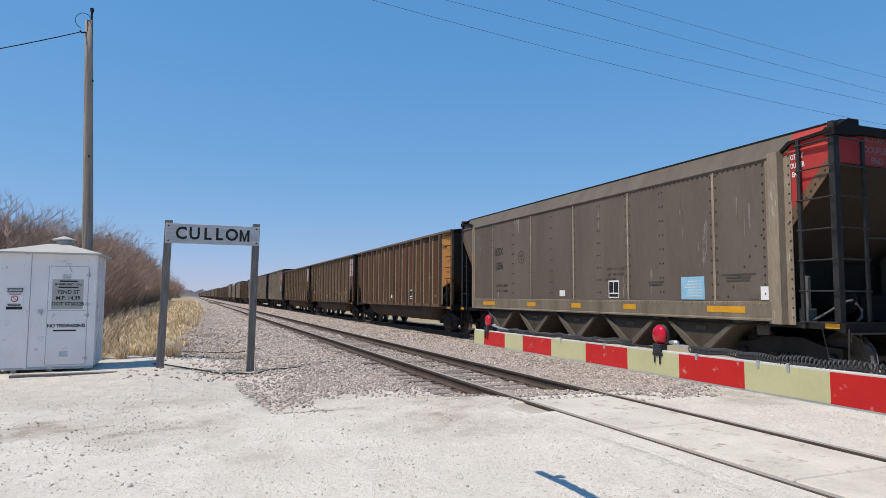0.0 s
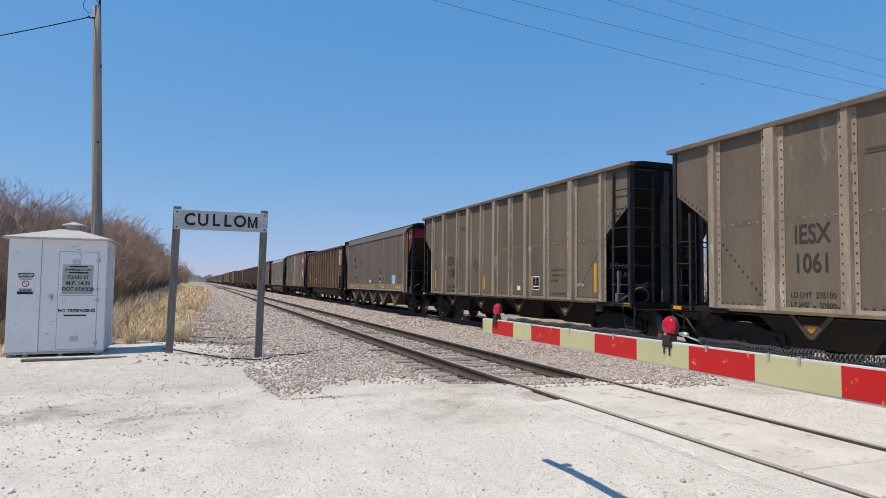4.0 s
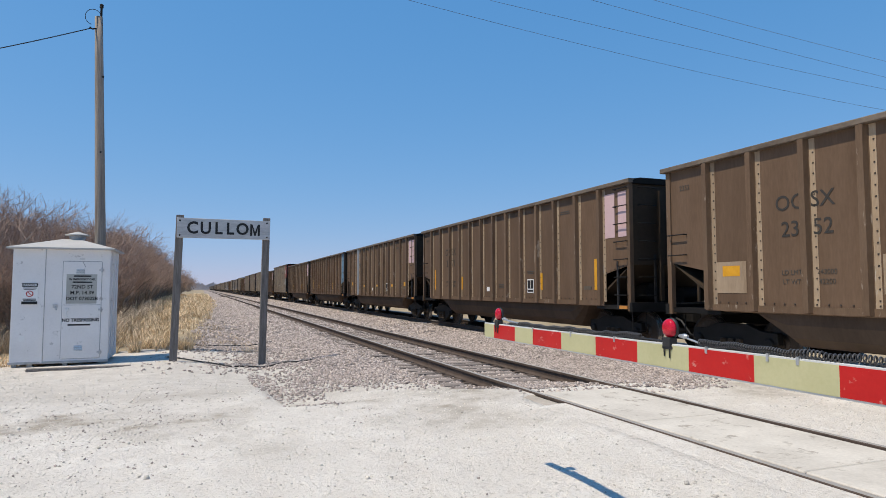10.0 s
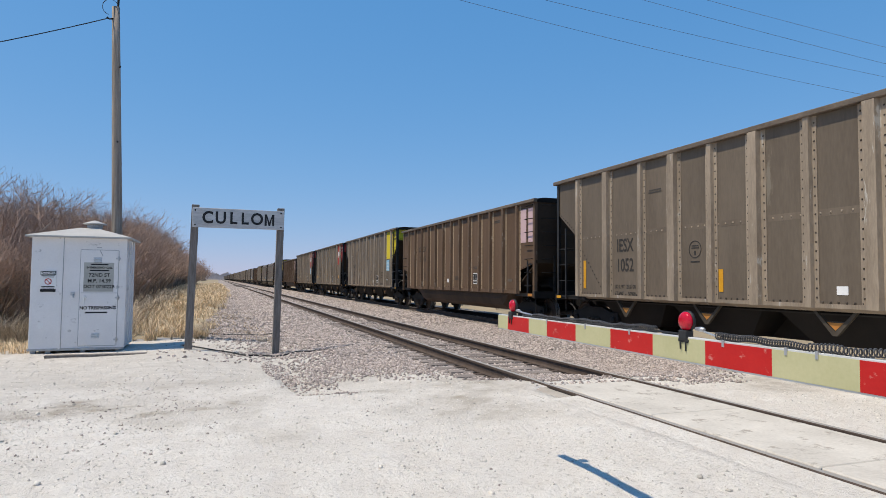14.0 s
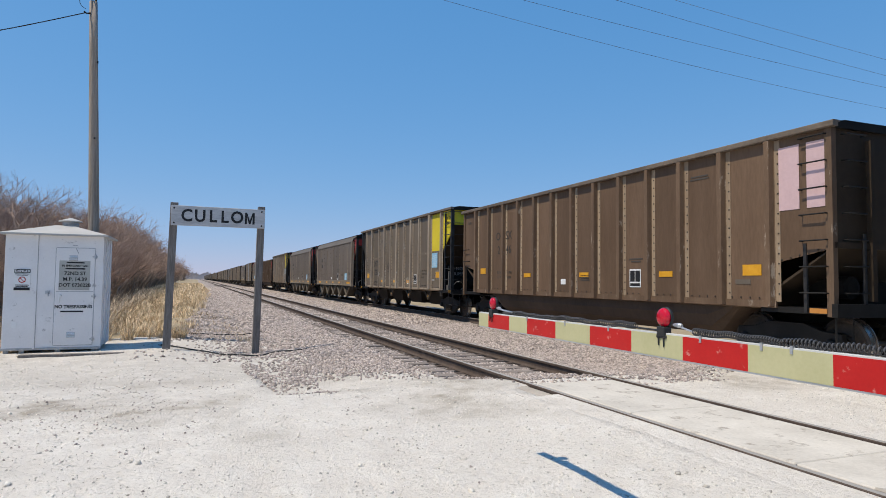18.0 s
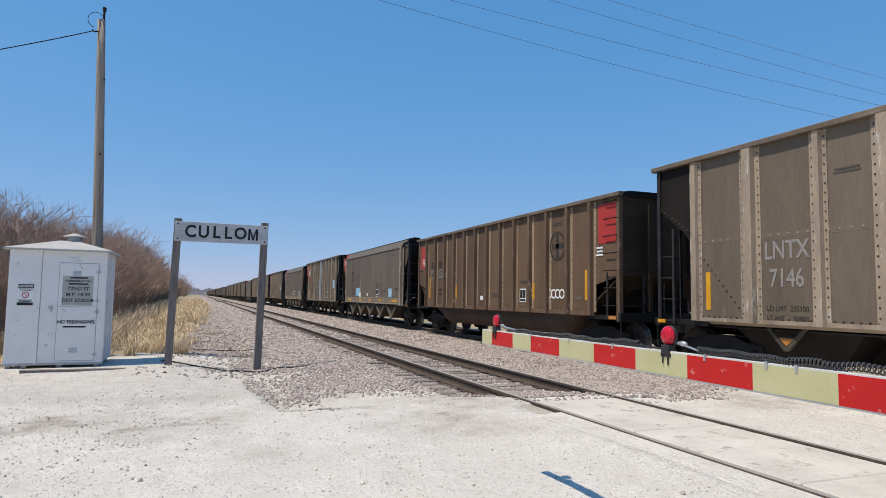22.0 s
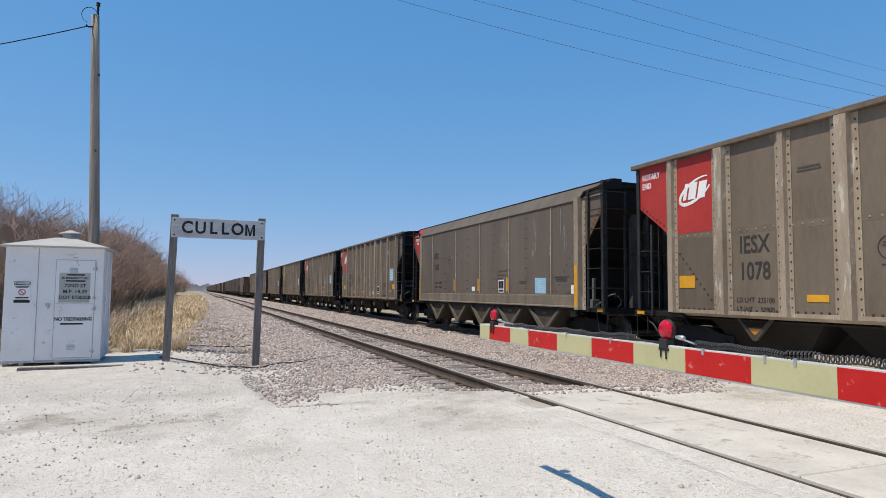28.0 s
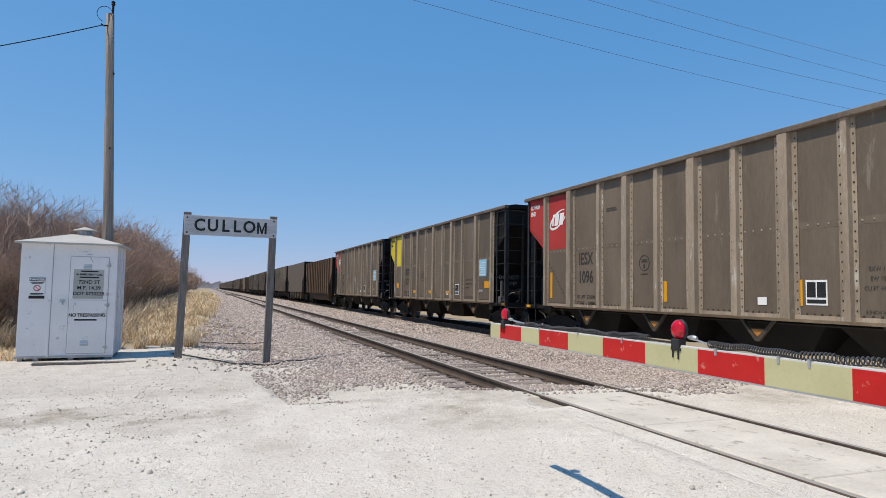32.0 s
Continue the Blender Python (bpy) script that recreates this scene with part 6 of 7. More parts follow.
def paint_smooth(car, number, lead, trail, extra):
    x = -1.521
    for paint, s in ((lead, -1), (trail, 1)):
        if paint is None:
            continue
        for o in car.children:
            if o.name.startswith("end_gusset"):
                far = sum(v.co.y for v in o.data.vertices) > 0
                if o.matrix_basis.to_euler().z < 1 and far == (s > 0):
                    swap(o, paint)
            if o.name.startswith("bevel_end") and paint is RED and abs(o.matrix_basis.to_euler().z) < 1 and (sum(v.co.y for v in o.data.vertices) > 0) == (s > 0):
                swap(o, RED)
            if paint is not ORANGE and o.name.startswith("end_band") and (o.matrix_basis.to_euler().z < 1) == (s < 0):
                swap(o, paint if paint is not BLUE else RED)
        if paint is RED:
            for i, w in enumerate(("ROTARY", "COUPLER", "END")):
                lettering("writing", w, 0.125 if s < 0 else 0.15, WHITE, car, (x, -6.74 if s < 0 else 6.86, (3.86 - 0.15 * i) if s < 0 else 3.98 - 0.16 * i), stretch=0.6 if s < 0 else 0.8, weight=0.003)
                if s < 0:
                    # dimmer white puts the end's shade into this lettering
                    lettering("writing", w, 0.15, FAINT_WHITE, car, (-0.45, -7.394, 4.1 - 0.18 * i), FRONT)
    y = 5.14
    lettering("reporting_mark", "IESX", 0.34, STENCIL, car, (x, y - 0.75, 2.95), weight=0.007, stretch=0.85)
    lettering("reporting_mark", number, 0.34, STENCIL, car, (x, y - 0.75, 2.48), weight=0.007, stretch=0.85)
    lettering("writing", "LD LMT  236300", 0.115, STENCIL, car, (x, y - 0.95, 1.84))
    lettering("writing", "LT WT     49700", 0.115, STENCIL, car, (x, y - 0.95, 1.66))
    ring = part("round_mark", shared("ringS", lambda: Shape().ring(0.19, 0.172).box(-0.001, 0.002, -0.1, 0.1, 0.06, 0.08).box(-0.001, 0.002, -0.1, 0.1, 0.02, 0.04).box(-0.001, 0.002, -0.02, 0.03, -0.11, -0.02).mesh("ring", FAINT)), None, car)
    ring.location = (x, 2.87, 2.70)
    for i, w in enumerate(("EX W  11-1  H  2-8", "EW   10-6  H 13-2", "CU FT 4300")):
        lettering("writing", w, 0.095, FAINT, car, (x, -1.80 + (0.20 if i == 2 else 0), 2.16 - 0.13 * i), stretch=0.85)
    bars(car, -5.45, 1.9, 3, 0.8, FAINT)
    bars(car, -3.2, 1.8, 2, 0.5, FAINT)
    notice_box(car, -1.72, 1.46)
    decal("label", car, 0.42, 0.69, 1.5, 1.66, WHITE)
    decal("label", car, -6.15, -5.95, 1.44, 1.68, WHITE)
    decal("routing_plate", car, -5.89, -5.68, 1.46, 1.54, CHAMFER)
    decal("blue_notice", car, -4.62, -3.98, 1.44, 1.9, STICKER, x, "faded blue notice")
    for i in range(6):
        decal("notice_line", car, -4.55, -4.1 - 0.04 * (i % 3), 1.50 + 0.06 * i, 1.515 + 0.06 * i, WHITE, x - 0.004)
    if "x" in extra and "o" not in extra:
        for yy, w in ((-5.15, 0.93), (-2.32, 0.45), (-0.12, 0.45), (2.23, 0.5), (5.12, 0.9)):
            decal("reflector", car, yy - w / 2, yy + w / 2, 1.2, 1.32, AMBER, -1.537, "amber reflective strip")
    if "o" in extra:
        for yy in (-2.15, 0.12, 2.40):
            decal("reflector", car, yy - 0.05, yy + 0.05, 1.5, 1.95, AMBER, -1.526)
        decal("reflector", car, -6.45, -6.31, 1.1, 2.2, AMBER, -1.658)
        decal("reflector", car, 6.37, 6.43, 1.1, 2.0, AMBER, -1.569)
    if "p" in extra:
        decal("paint_patch", car, 2.3, 3.5, 1.5, 2.0, STICKER, x + 0.001, "pale blue patch of paint")
        decal("paint_patch", car, 2.1, 2.6, 1.42, 1.7, WHITE, x - 0.001)
    rng = random.Random(int(number))
    for yy, z in ((-5.72, 2.75), (-5.6, 2.6), (-5.47, 2.95), (-5.4, 3.1), (-4.05, 2.7), (-4.02, 3.2), (4.15, 2.75), (5.75, 2.9), (5.9, 3.0), (6.02, 3.1)):
        h = rng.uniform(0.3, 0.75)
        yy += rng.uniform(-0.05, 0.05)
        scuff = Shape().prism([(yy, z), (yy + rng.uniform(0.012, 0.035), z), (yy + rng.uniform(-0.02, 0.08), z + h), (yy - 0.01, z + h)], 0, -1.5195, -1.514)
        part("scuff", scuff, SCUFF, car, "pale scrape in the paint")
    if number == "1274":
        for k, (ya, yb, za, zb) in enumerate(((-0.42, -0.36, 1.62, 2.12), (-0.36, -0.22, 1.62, 1.68), (-0.62, -0.56, 1.56, 2.0), (-0.82, -0.76, 1.56, 2.1), (-0.76, -0.62, 1.76, 1.82))):
            decal("painted_scrawl", car, ya, yb, za, zb, WHITE, x)
    if "b" in extra:
        for o in car.children:
            if o.name.startswith(("bevel_sheet", "bevel_end")):
                swap(o, BARE)
            if o.name.startswith(("side_panel", "side_sheet")):
                swap(o, SMOOTH_TAN)


def paint_gondola(car, number, lead, trail, extra):
    x = -1.521
    if "r" in extra:
        for o in car.children:
            if o.name.split(".")[0] in ("side_panel", "side_sheet"):
                swap(o, RUST)
    panels = sorted((o for o in car.children if o.name.startswith("side_panel")), key=lambda o: sum(v.co.y for v in o.data.vertices) / len(o.data.vertices))
    if lead in (ORANGE, BLUE):
        swap(panels[0], lead)
    elif lead is PINK:
        decal("paint_panel", car, -6.88, -6.48, 2.74, 3.84, PINK, x, "faded pink painted panel")
        decal("paint_panel", car, -7.36, -7.02, 2.74, 3.84, PINK, x, "faded pink painted panel")
    elif lead is RED:
        decal("paint_panel", car, -7.43, -6.6, 2.88, 3.88, RED, x, "red painted panel")
        bars(car, -6.66, 2.76, 3, 0.3, WHITE, x - 0.005, 0.09)
    if trail is RED:
        decal("paint_panel", car, 6.35, 7.15, 2.75, 3.72, RED, x, "red painted panel")
        for i, word in enumerate(("ROTARY", "COUPLER", "END")):
            lettering("writing", word, 0.11, WHITE, car, (x - 0.005, 6.72, 3.12 - 0.11 * i), weight=0.002)
    if "e" in extra:
        decal("number_patch", car, 5.22, 5.80, 2.28, 2.62, SCUFF, x, "pale number patch")
        decal("number_patch", car, 4.36, 4.90, 2.28, 2.62, SCUFF, x, "pale number patch")
        for yy, name, digits in ((5.54, "BN", "699"), (4.68, "SF", "173")):
            lettering("reporting_mark", name, 0.38, LETTER, car, (x, yy, 2.83), weight=0.012)
            lettering("reporting_mark", digits, 0.31, LETTER, car, (x - 0.004, yy - 0.02, 2.45), weight=0.006)
        for yy, upper, lower in ((5.50, "LD LMT", "LT WT"), (4.66, "244300", "41700")):
            lettering("writing", upper, 0.12, LETTER, car, (x, yy, 1.78))
            lettering("writing", lower, 0.12, LETTER, car, (x, yy, 1.60))
        bars(car, 5.46, 3.40, 3, 0.55, FAINT, x, 0.07)
        decal("label", car, 5.25, 5.42, 1.38, 1.50, WHITE)
        mark = part("round_emblem", shared("rem", lambda: Shape().ring(0.42, 0.35, sides=30).box(-0.001, 0.002, -0.33, 0.33, -0.07, 0.07).box(-0.001, 0.002, -0.07, 0.07, -0.33, 0.33).mesh("round_emblem", STENCIL)), None, car)
        mark.location = (x, -4.62, 2.97)
        for i, yy in enumerate((-4.2, -4.42, -4.64, -4.86)):
            g = part("painted_scrawl", shared("scr%d" % (i % 2), lambda: Shape().ring(0.14, 0.095, sides=14).mesh("scrawl", WHITE)), None, car)
            g.location = (x, yy, 1.62)
    elif number:
        tone = FAINT if "r" in extra else STENCIL
        for yy, owner, digits in ((4.42, "CC" if "r" in extra else "OG", number[:2]), (3.80, "LX" if "r" in extra else "SX", number[2:])):
            lettering("reporting_mark", owner, 0.38, tone, car, (x, yy, 2.96), weight=0.002)
            lettering("reporting_mark", digits, 0.38, tone, car, (x, yy, 2.50), weight=0.002)
        lettering("small_number", number, 0.15, FAINT, car, (x, 6.95, 3.60))
        lettering("writing", "LD LMT", 0.12, FAINT, car, (x, 4.42, 1.76))
        lettering("writing", "LT WT", 0.12, FAINT, car, (x, 4.42, 1.60))
        lettering("writing", "243000", 0.12, FAINT, car, (x, 3.76, 1.76))
        lettering("writing", "42200", 0.12, FAINT, car, (x, 3.76, 1.60))
    if lead is ORANGE:
        lettering("reporting_mark", "4744", 0.24, STENCIL, car, (x, -6.7, 3.45))
    bars(car, -0.55, 1.62, 3, 0.45, FAINT)
    bars(car, -2.6, 2.0, 2, 0.5, FAINT)
    bars(car, -4.6, 3.62, 2, 0.6, FAINT)
    notice_box(car, -2.58, 1.36)
    decal("label", car, 0.38, 0.62, 1.4, 1.55, WHITE)
    decal("routing_plate", car, -5.85, -5.5, 1.46, 1.55, CHAMFER)
    if "y" in extra:
        for yy, w, z in ((5.75, 0.42, 1.72), (2.55, 0.42, 1.6), (-0.5, 0.42, 1.6), (-3.6, 0.42, 1.6), (-5.88, 0.42, 1.62)):
            decal("reflector", car, yy - w / 2, yy + w / 2, z, z + (0.2 if abs(yy) > 5 else 0.12), AMBER, x, "amber reflective strip")
    if "o" in extra:
        for yy, h in ((5.93, 0.85), (2.9, 0.5), (-3.26, 0.5), (-6.05, 0.8)):
            decal("reflector", car, yy - 0.06, yy + 0.06, 1.45, 1.45 + h, AMBER, x, "amber reflective strip")
    if "p" in extra:
        for yy, w in ((5.75, 0.72), (2.55, 0.6), (-0.5, 0.6), (-5.75, 0.7)):
            decal("paint_patch", car, yy - w / 2, yy + w / 2, 1.40, 2.0, FLANGE, x + 0.002)
    if "w" in extra:
        for yy in (2.55, 2.75, 2.95, 3.5, 3.7):
            g = part("painted_scrawl", shared("scr0", lambda: Shape().ring(0.14, 0.095, sides=14).mesh("scrawl", WHITE)), None, car)
            g.location = (x, yy, 1.6)


WHITEPOST = material("bright_new_post", (0.36, 0.38, 0.40), (0.48, 0.50, 0.52), 0.5, 0.1, 2, 20, 0.05, 0.002)
BARE = material("bare_bevel_sheet", (0.27, 0.275, 0.285), (0.34, 0.345, 0.355), 0.5, 0.3, 0.7, 12, 0.06, 0.003)


def far_proto(kind):
    """The same car in few parts, for those that stay far down the line."""
    mat, post = {"H": (ALU, POSTM), "S": (SMOOTH, POSTM), "G": (BROWN, POSTB)}[kind]
    car = new({"H": "ribbed_hopper_car", "S": "smooth_hopper_car", "G": "coal_gondola"}[kind])
    end = 2.25 if kind != "G" else 1.82
    part("body", Shape().prism([(-7.29, TOP - 0.05), (-7.29, 2.9), (-6.1, end), (-6.1, SILL), (6.1, SILL), (6.1, end), (7.29, 2.9), (7.29, TOP - 0.05)], 0, -1.515, 1.515), mat, car)
    ribs = Shape()
    for y in (H_POSTS if kind == "H" else G_POSTS if kind == "G" else []):
        for x in (-1.56, 1.56):
            ribs.box(x - 0.05, x + 0.05, y - 0.07, y + 0.07, SILL, TOP - 0.05)
    if ribs.v:
        tagged(part("post_row", ribs, post, car), kind="stuff")
    under = Shape().box(-0.22, 0.22, -7.9, 7.9, 0.76, 1.08)
    for y in (-6.05, 6.05):
        under.box(-1.1, 1.1, y - 1.2, y + 1.2, 0.3, 0.85)
        for d in (-0.89, 0.89):
            under.turned([(-0.82, 0.46), (0.82, 0.46)], (0, y + d, 0.46), 0, 12)
    part("running_gear", under, SOOT_SHADE, car)
    for y in (-7.2, 7.2):
        part("end_frame", shared("fe", lambda: Shape().box(-1.5, 1.5, -0.1, 0.1, 0.98, TOP - 0.02).mesh("end_frame", SOOT_SHADE)), None, car).location.y = y
    part("coal_load", shared("coal", coal_mesh), None, car)
    if kind == "G":
        part("belly_tub", CACHE["tub", TOP], None, car)
    else:
        for y in ((-4.4, -2.2, 0, 2.2, 4.4) if kind == "S" else (-4.2, -1.45, 1.45, 4.2)):
            part("chute", CACHE["sc" if kind == "S" else "hc", TOP], None, car).location.y = y
    return car


CAR_LIST, SPIN = [], []


def lengthen(car, k):
    """The gondolas are a little longer than the hoppers: everything but the running gear is spread along the car."""
    gear = ("wheelset", "side_frame", "spring_nest", "bolster", "coupler", "air_hose", "brake_wheel", "brake_chain", "brake_housing", "side_post", "post_flange")
    seen = set()
    for o in car.children:
        name = o.name.split(".")[0]
        if name not in ("coupler", "air_hose", "brake_wheel", "brake_chain", "brake_housing"):
            o.location.y *= k
        if name not in gear and o.data not in seen:
            seen.add(o.data)
            for v in o.data.vertices:
                v.co.y *= k


def make_train():
    global TOP
    protos, far = {}, {}
    for k, build in (("H", build_hopper), ("S", build_smooth), ("G", build_gondola)):
        TOP = TOPS[k]
        protos[k] = build()
        add_common(protos[k], None)
        if k == "G":
            lengthen(protos[k], 1.0247)
        far[k] = far_proto(k)
    rng = random.Random(12)
    used = set()
    for k in range(-1, 74):
        if k in CARS:
            kind, number, lead, trail, extra = CARS[k]
            src = protos[kind]
        else:
            kind = rng.choice("HHHHSHHG")
            src = far[kind]
        car = src if src not in used else copy_thing(src, Matrix())
        used.add(src)
        CAR_LIST.append((k, car))
    for k, car in CAR_LIST:
        kind = CARS[k][0] if k in CARS else {"r": "H", "s": "S", "c": "G"}[car.name[0]]
        label = LABELS[kind]
        if k in CARS:
            _, number, lead, trail, extra = CARS[k]
            {"H": paint_hopper, "S": paint_smooth, "G": paint_gondola}[kind](car, number, lead, trail, extra)
            if k in (8, 10, 13, 28):
                for o in car.children:
                    if o.name.startswith("side_post") and o.matrix_basis.to_euler().z < 1 and abs(o.location.y - {8: 0.0, 10: 0.0, 13: 4.1, 28: 0.0}[k]) < 0.2:
                        swap(o, WHITEPOST)
            tone = {RED: "red", PINK: "faded pink", YELLOW: "yellow", BLUE: "blue", ORANGE: "orange"}
            hue = tone.get(lead) or tone.get(trail)
            if hue:
                label = {"H": "weathered ribbed aluminium coal hopper car with a %s painted end", "S": "grey brown smooth sided coal hopper car with a %s end", "G": "brown weathered high sided coal gondola with %s end panels"}[kind] % hue
            if lead not in (None, SOOT_SHADE) and number != "699173":
                for o in car.children:
                    if o.name.split(".")[0] in ("brake_wheel", "brake_housing", "brake_chain", "end_stanchion"):
                        o.matrix_basis = pose(0, 0, 0, 0, 0, 180) @ o.matrix_basis
            # on these ends the shade beneath the slope becomes a near-black colour
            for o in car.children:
                if lead in (None, SOOT_SHADE, ORANGE, BLUE) and kind != "G" and o.name.startswith("slope_sheet") and abs(o.matrix_basis.to_euler().z) < 1:
                    swap(o, SOOT_SHADE)
        tagged(car, label, "freight car", "coal train cars")
        car.matrix_basis = pose(TRACK_B, car_y(k, 0), 0)
        if k in CARS and k >= 0:
            SPIN.extend((k, o) for o in car.children if o.name.startswith("wheelset"))
    for car in set(protos.values()) | set(far.values()):
        if car not in used:
            for o in [*car.children_recursive, car]:
                bpy.data.objects.remove(o)


def travelled(t):
    return SPEED * t + float(np.interp(t, [0, 20, 28, 32], [0.0, 0.0, -0.05, -0.28]))


SLACK = {0: 0.24, 5: -0.14, 6: 0.12, 8: -0.17, 9: -0.11, 10: -0.15, 11: -0.22, 12: -0.14, 13: -0.10, 14: -0.20, 15: -0.20, 16: -0.28, 17: -0.25, 18: -0.30, 19: -0.40, 20: -0.30, 21: -0.37, 22: -0.54, 23: -0.55, 24: -0.50, 25: -0.38, 26: -0.40, 27: -0.15, 28: -0.23, 29: -0.12, 32: -0.07, 33: -0.20, 35: -0.05}


def car_y(k, t):
    return FIRST - 7.3 + PITCH * k - travelled(t) + SLACK.get(k, 0.0)


# ---------------------------------------------------------------- plants
def bush_mesh(seed, height, stems, spread):
    """Bare multi-stemmed brush: stems that fork into fine twigs."""
    rng = random.Random(seed)
    wood, twig = Shape(), Shape()

    def stick(s, a, b, ra, rb):
        d = (b - a)
        u = d.orthogonal().normalized()
        w = d.normalized().cross(u)
        vs = []
        for p, r in ((a, ra), (b, rb)):
            for i in range(3):
                an = 2.094 * i
                vs.append(p + (u * math.cos(an) + w * math.sin(an)) * r)
        s.add(vs, [(0, 1, 4, 3), (1, 2, 5, 4), (2, 0, 3, 5)])

    def grow(p, d, length, r, level):
        q = p + d * length
        mid = p.lerp(q, 0.5) + Vector((rng.uniform(-1, 1), rng.uniform(-1, 1), rng.uniform(-0.5, 0.5))) * length * 0.08
        s = wood if level < 2 else twig
        stick(s, p, mid, r, r * 0.8)
        stick(s, mid, q, r * 0.8, r * 0.6)
        if level == 4:
            return
        for i in range((3, 4, 4, 4)[level]):
            f = rng.uniform(0.35, 1.0)
            b = p.lerp(q, f)
            t = Vector((rng.gauss(0, 1), rng.gauss(0, 1), rng.gauss(0.35, 0.6))).normalized()
            nd = (d * 0.75 + t * (0.62 if level else 0.5)).normalized()
            grow(b, nd, length * rng.uniform(0.45, 0.72), max(0.0055, r * 0.5), level + 1)
    for _ in range(stems):
        a = rng.uniform(0, 6.28)
        d = Vector((math.cos(a) * spread * rng.random(), math.sin(a) * spread * rng.random(), 1)).normalized()
        grow(Vector((math.cos(a) * 0.3 * rng.random(), math.sin(a) * 0.3 * rng.random(), -0.1)), d, height * rng.uniform(0.36, 0.5), height * 0.011, 0)
    return wood.mesh("stems", BARK), twig.mesh("twigs", TWIG)


def plant_brush():
    rng = random.Random(21)
    meshes = [bush_mesh(40 + i, 6.6 + 0.6 * (i % 3), 7, 0.6) for i in range(5)]
    protos = []
    for wood, twig in meshes:
        b = thing("bare_bush", "leafless grey brown brush with dense fine twigs", "bush", group="brush along the railway")
        part("trunk", wood, None, b)
        tagged(part("crown", twig, None, b), kind="stuff")
        protos.append(b)
    spots = []
    y = 20.5
    while y < 240:
        edge = -3.7 - 0.032 * (min(y, 130) - 20)
        gap = 1.65 + (y - 19) * 0.018
        for row in range(3 if y > 60 else 4):
            spots.append((edge - row * (1.7 + 0.006 * y) - rng.uniform(0, 1.6), y + rng.uniform(-0.8, 0.8), (0.47, 0.62, 0.74, 0.82)[row] * rng.uniform(0.86, 1.1) * (1 + min(1.35, (y - 20) * 0.017))))
        y += gap
    for i in range(56):
        y = 235 + i * 8
        spots.append((-7.6 - rng.uniform(0, 7), y, rng.uniform(1.2, 1.8)))
    spots = [(rng.uniform(30, 60), 14 + i * 3.2 + rng.uniform(-1, 1), rng.uniform(1.0, 1.5)) for i in range(16)] + [(rng.uniform(16.5, 19), 6 + i * 2.8 + rng.uniform(-0.6, 0.6), rng.uniform(0.22, 0.36)) for i in range(20)] + spots
    spots = spots[:299]
    first = set()
    for x, yy, s in spots:
        i = rng.randrange(5)
        m = pose(x, yy, ground_z(x, yy), 0, 0, rng.uniform(0, 360)) @ Matrix.Diagonal((s * 1.1, s * 1.1, s, 1))
        if i not in first:
            first.add(i)
            protos[i].matrix_basis = m
        else:
            copy_thing(protos[i], Matrix()).matrix_basis = m


def blades(name, count, box, height, mat, label, seed, test=None):
    rng = np.random.default_rng(seed)
    v, f = [], []
    x0, x1, y0, y1 = box
    for _ in range(count):
        x, y = rng.uniform(x0, x1), y0 + (y1 - y0) * rng.random() ** 1.8
        if test and not test(x, y):
            continue
        h = height * rng.uniform(0.45, 1.15) * (0.75 + 0.5 * rough(x, y, 0.45, 9))
        a, lean = rng.uniform(0, 6.28), rng.uniform(0.1, 1.5) * h
        w = 0.0035 + 0.00025 * y
        z = ground_z(x, y)
        dx, dy = math.cos(a), math.sin(a)
        k = len(v)
        v += [(x - dy * w, y + dx * w, z), (x + dy * w, y - dx * w, z), (x + dx * lean * 0.4 - dy * w * 0.8, y + dy * lean * 0.4 + dx * w * 0.8, z + h * 0.6), (x + dx * lean * 0.4 + dy * w * 0.8, y + dy * lean * 0.4 - dx * w * 0.8, z + h * 0.6), (x + dx * lean, y + dy * lean, z + h)]
        f += [(k, k + 1, k + 3, k + 2), (k + 2, k + 3, k + 4)]
    me = bpy.data.meshes.new(name)
    me.from_pydata(v, [], f)
    me.materials.append(mat)
    return tagged(new(name, me), label, "grass", kind="stuff")


def plant_grass():
    def bank(x, y):
        return x < -0.75 + 0.038 * (y - 20) + 1.1 * rough(x, y, 0.5, 2) + 0.5 * rough(x, y, 2.6, 13) and rough(x, y, 0.9, 6) + 0.6 * rough(x, y, 2.3, 7) > 0.0
    blades("dry_grass", 36000, (-4.4, 1.6, 19.2, 60), 0.48, GRASS, "tall dry yellow grass beside the ballast", 3, bank)
    blades("far_dry_grass", 16000, (-7.5, 1.6, 60, 200), 0.6, GRASS, "dry yellow grass running along the line", 4, bank)
    weed = material("dead_weeds", (0.40, 0.32, 0.23), (0.66, 0.54, 0.40), 0.9, 0, 1.2, 14, 0, island=0.4, spec=0.1)
    blades("dead_weeds", 14000, (-6.5, -2.6, 19.6, 70), 0.95, weed, "tall dead weeds along the foot of the brush", 9, lambda x, y: x < -2.4 - 0.03 * (y - 20) and rough(x, y, 0.7, 4) > -0.25)
    blades("fringe_tufts", 3000, (-1.2, 1.6, 19.3, 34), 0.17, weed, "low brown weeds at the ballast edge", 12, lambda x, y: rough(x, y, 1.1, 15) + 0.5 * rough(x, y, 3.1, 16) > 0.12)
    blades("low_dry_grass", 9000, (-14, -3.9, 17.0, 30), 0.35, GRASS, "low dry grass behind the hut", 6)


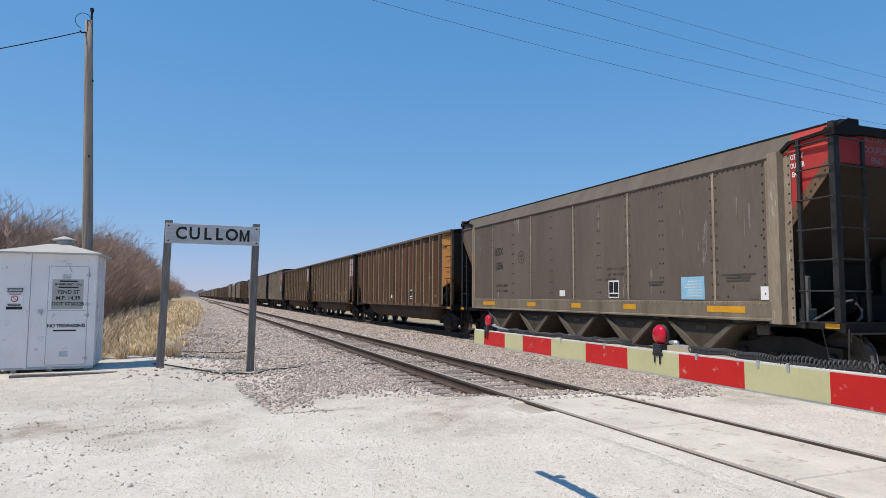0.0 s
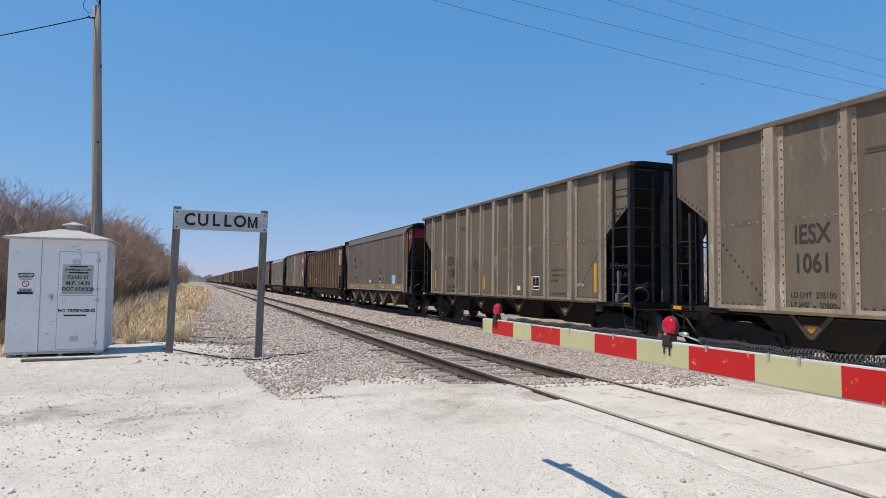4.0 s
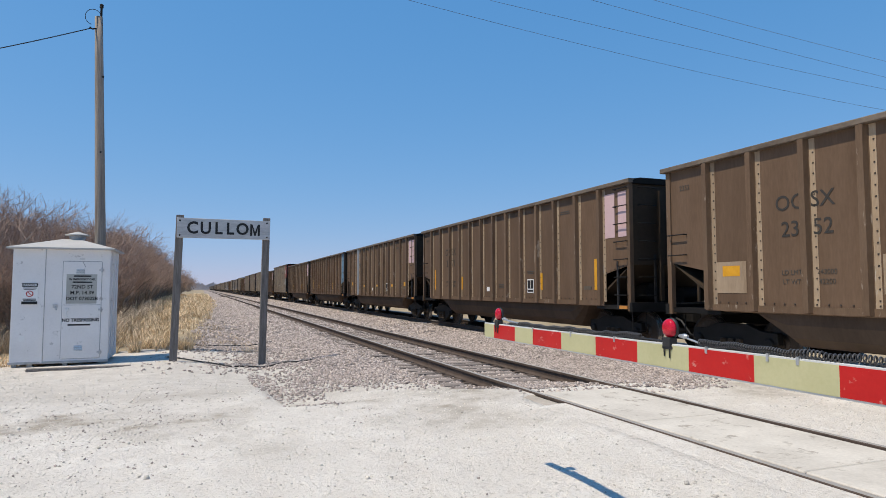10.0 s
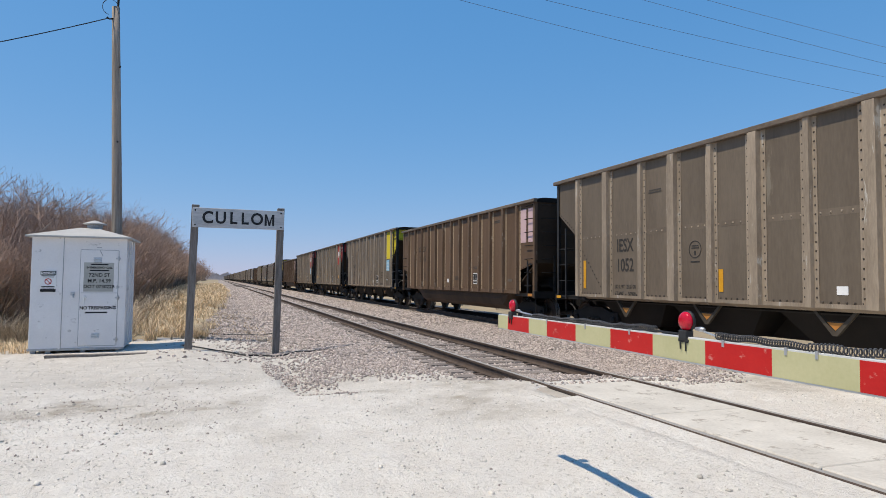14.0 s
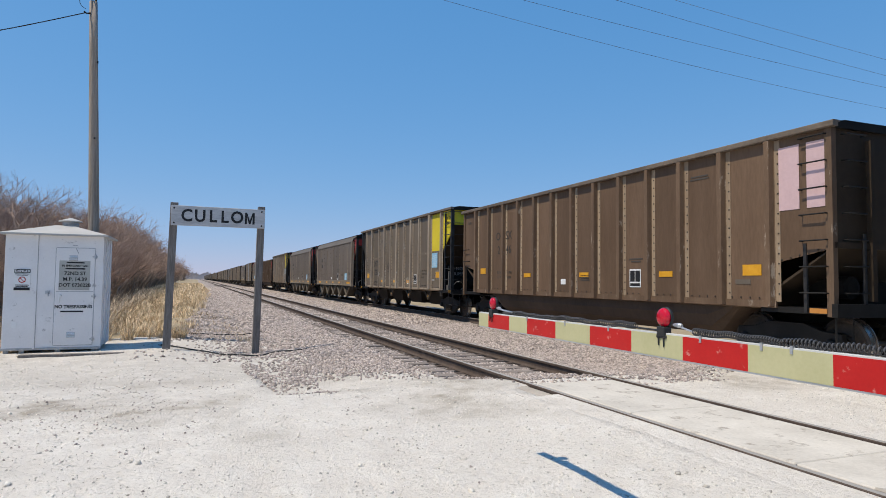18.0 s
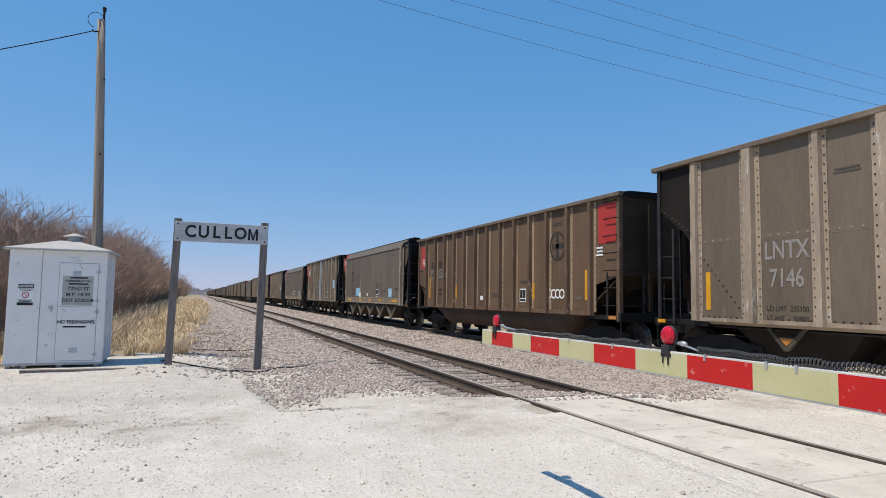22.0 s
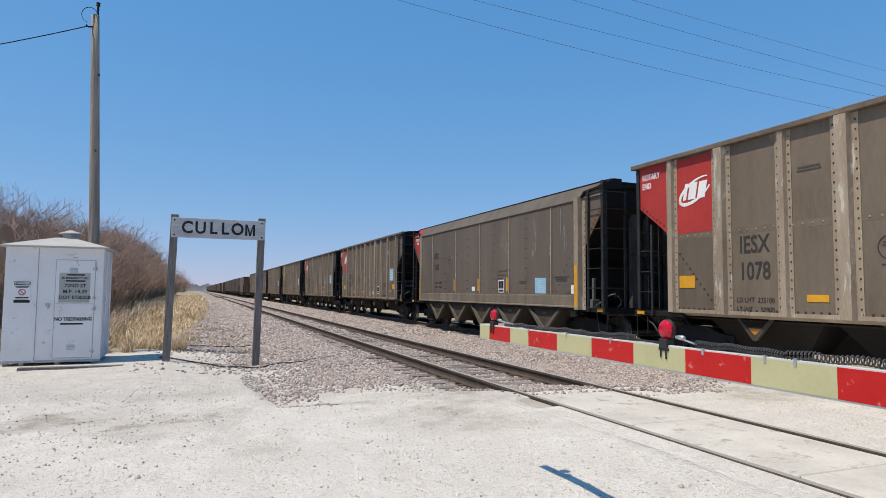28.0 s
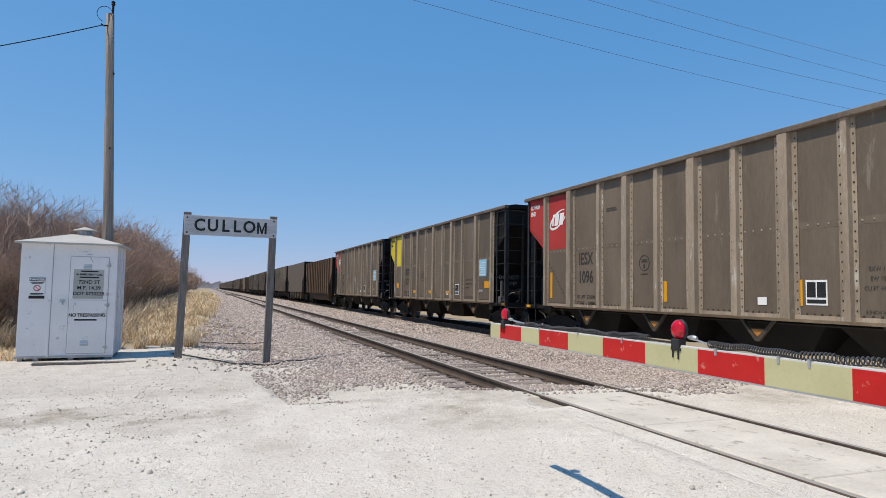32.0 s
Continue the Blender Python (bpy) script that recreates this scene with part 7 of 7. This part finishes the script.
def far_woods():
    rng = random.Random(8)
    s = Shape()
    for i in range(900):
        x, y = rng.uniform(-420, 900), rng.uniform(900, 1100)
        h = rng.uniform(8, 15) * (0.8 + 0.4 * rough(x, y, 0.006, 4))
        w = rng.uniform(2.5, 6)
        s.add([(x - w, y, -1), (x + w, y, -1), (x + w * 0.8, y, h * 0.55), (x + w * 0.3, y + 1, h), (x - w * 0.2, y, h * 0.9), (x - w * 0.8, y + 1, h * 0.6)], [(0, 1, 2, 3, 4, 5)])
    tagged(part("far_woods", s, FARWOOD), "leafless woods on the horizon, paled by a haze tint", "woods", kind="stuff")


make_train()
plant_brush()
plant_grass()
far_woods()


BIRD_DARK = material("dark_feathers", (0.02, 0.018, 0.018), (0.05, 0.045, 0.042), 0.8, 0, 9, 50, 0)


def make_bird():
    bird = thing("bird", "small dark bird flapping away over the wires", "bird")
    part("body", Shape().turned([(-0.16, 0.008), (-0.12, 0.03), (-0.03, 0.048), (0.06, 0.04), (0.12, 0.028), (0.16, 0.02), (0.2, 0.004)], (0, 0, 0), 1, 8), BIRD_DARK, bird, smooth=True)
    part("tail", Shape().prism([(-0.03, -0.12), (0.03, -0.12), (0.06, -0.29), (-0.06, -0.29)], 2, -0.006, 0.006), BIRD_DARK, bird)
    wings = []
    for s in (-1, 1):
        outline = [(0, 0.09), (s * 0.16, 0.13), (s * 0.34, 0.03), (s * 0.37, -0.04), (s * 0.18, -0.05), (0, -0.07)]
        wings.append((s, part("wing", Shape().prism(outline if s > 0 else outline[::-1], 2, -0.006, 0.006), BIRD_DARK, bird)))
    return bird, wings


BIRD, WINGS = make_bird()


def motions():
    walk(BIRD, [(0.0, pose(6.36, 14.08, 14.13, 0, 0, -45)), (1.4, pose(28.90, 32.83, 20.61, 0, 0, -45)), (1.6, pose(32.35, 35.36, 21.92, 0, 0, -45)), (1.7, pose(33.93, 36.72, 22.40, 0, 0, -45)), (1.8, pose(35.42, 38.13, 22.49, 0, 0, -45)), (2.0, pose(38.56, 40.86, 23.38, 0, 0, -45)), (2.2, pose(41.65, 43.50, 23.90, 0, 0, -45)), (2.4, pose(44.91, 46.04, 25.04, 0, 0, -45)), (2.5, pose(45.96, 47.55, 25.14, 0, 0, -45)), (4.5, pose(72.45, 75.32, 30.66, 0, 0, -45)), (4.7, pose(75.41, 78.03, 30.36, 0, 0, -45)), (4.9, pose(78.54, 80.63, 30.89, 0, 0, -45)), (32.0, pose(455.47, 452.22, 41.91, 0, 0, -45))])
    for side, wing in WINGS:
        beat = [(0.1 * i, pose(side * 0.03, 0, 0.02, 0, -side * 38 * math.sin(0.1 * i * 14.3), 0)) for i in range(80)]
        walk(wing, beat + [(8.2, pose(side * 0.03, 0, 0.02, 0, -side * 10, 0)), (32.0, pose(side * 0.03, 0, 0.02, 0, -side * 10, 0))])
    times = [0, 0.034, 0.067] + [0.5 * i for i in range(1, 64)] + [31.934, 31.967, 32.0]
    for k, car in CAR_LIST:
        walk(car, [(t, pose(TRACK_B, car_y(k, t), 0)) for t in times])
    # the wheels turn while their car goes by the crossing
    for k, w in SPIN:
        at = w.location.copy()
        start = (car_y(k, 0) - 34) / SPEED
        stop = (car_y(k, 0) + 12) / SPEED
        a, b = max(0, int(start * 30)), min(960, int(stop * 30))
        rows = [(0.0, pose(*at, 0, 0, 0))] if a > 0 else []
        for i in range(a, b + 1):
            rows.append((i / 30, pose(*at, math.degrees((i - a) / 30 * SPEED / 0.46) % 360, 0, 0)))
        if b < 960:
            rows.append((32.0, rows[-1][1]))
        walk(w, rows)


motions()
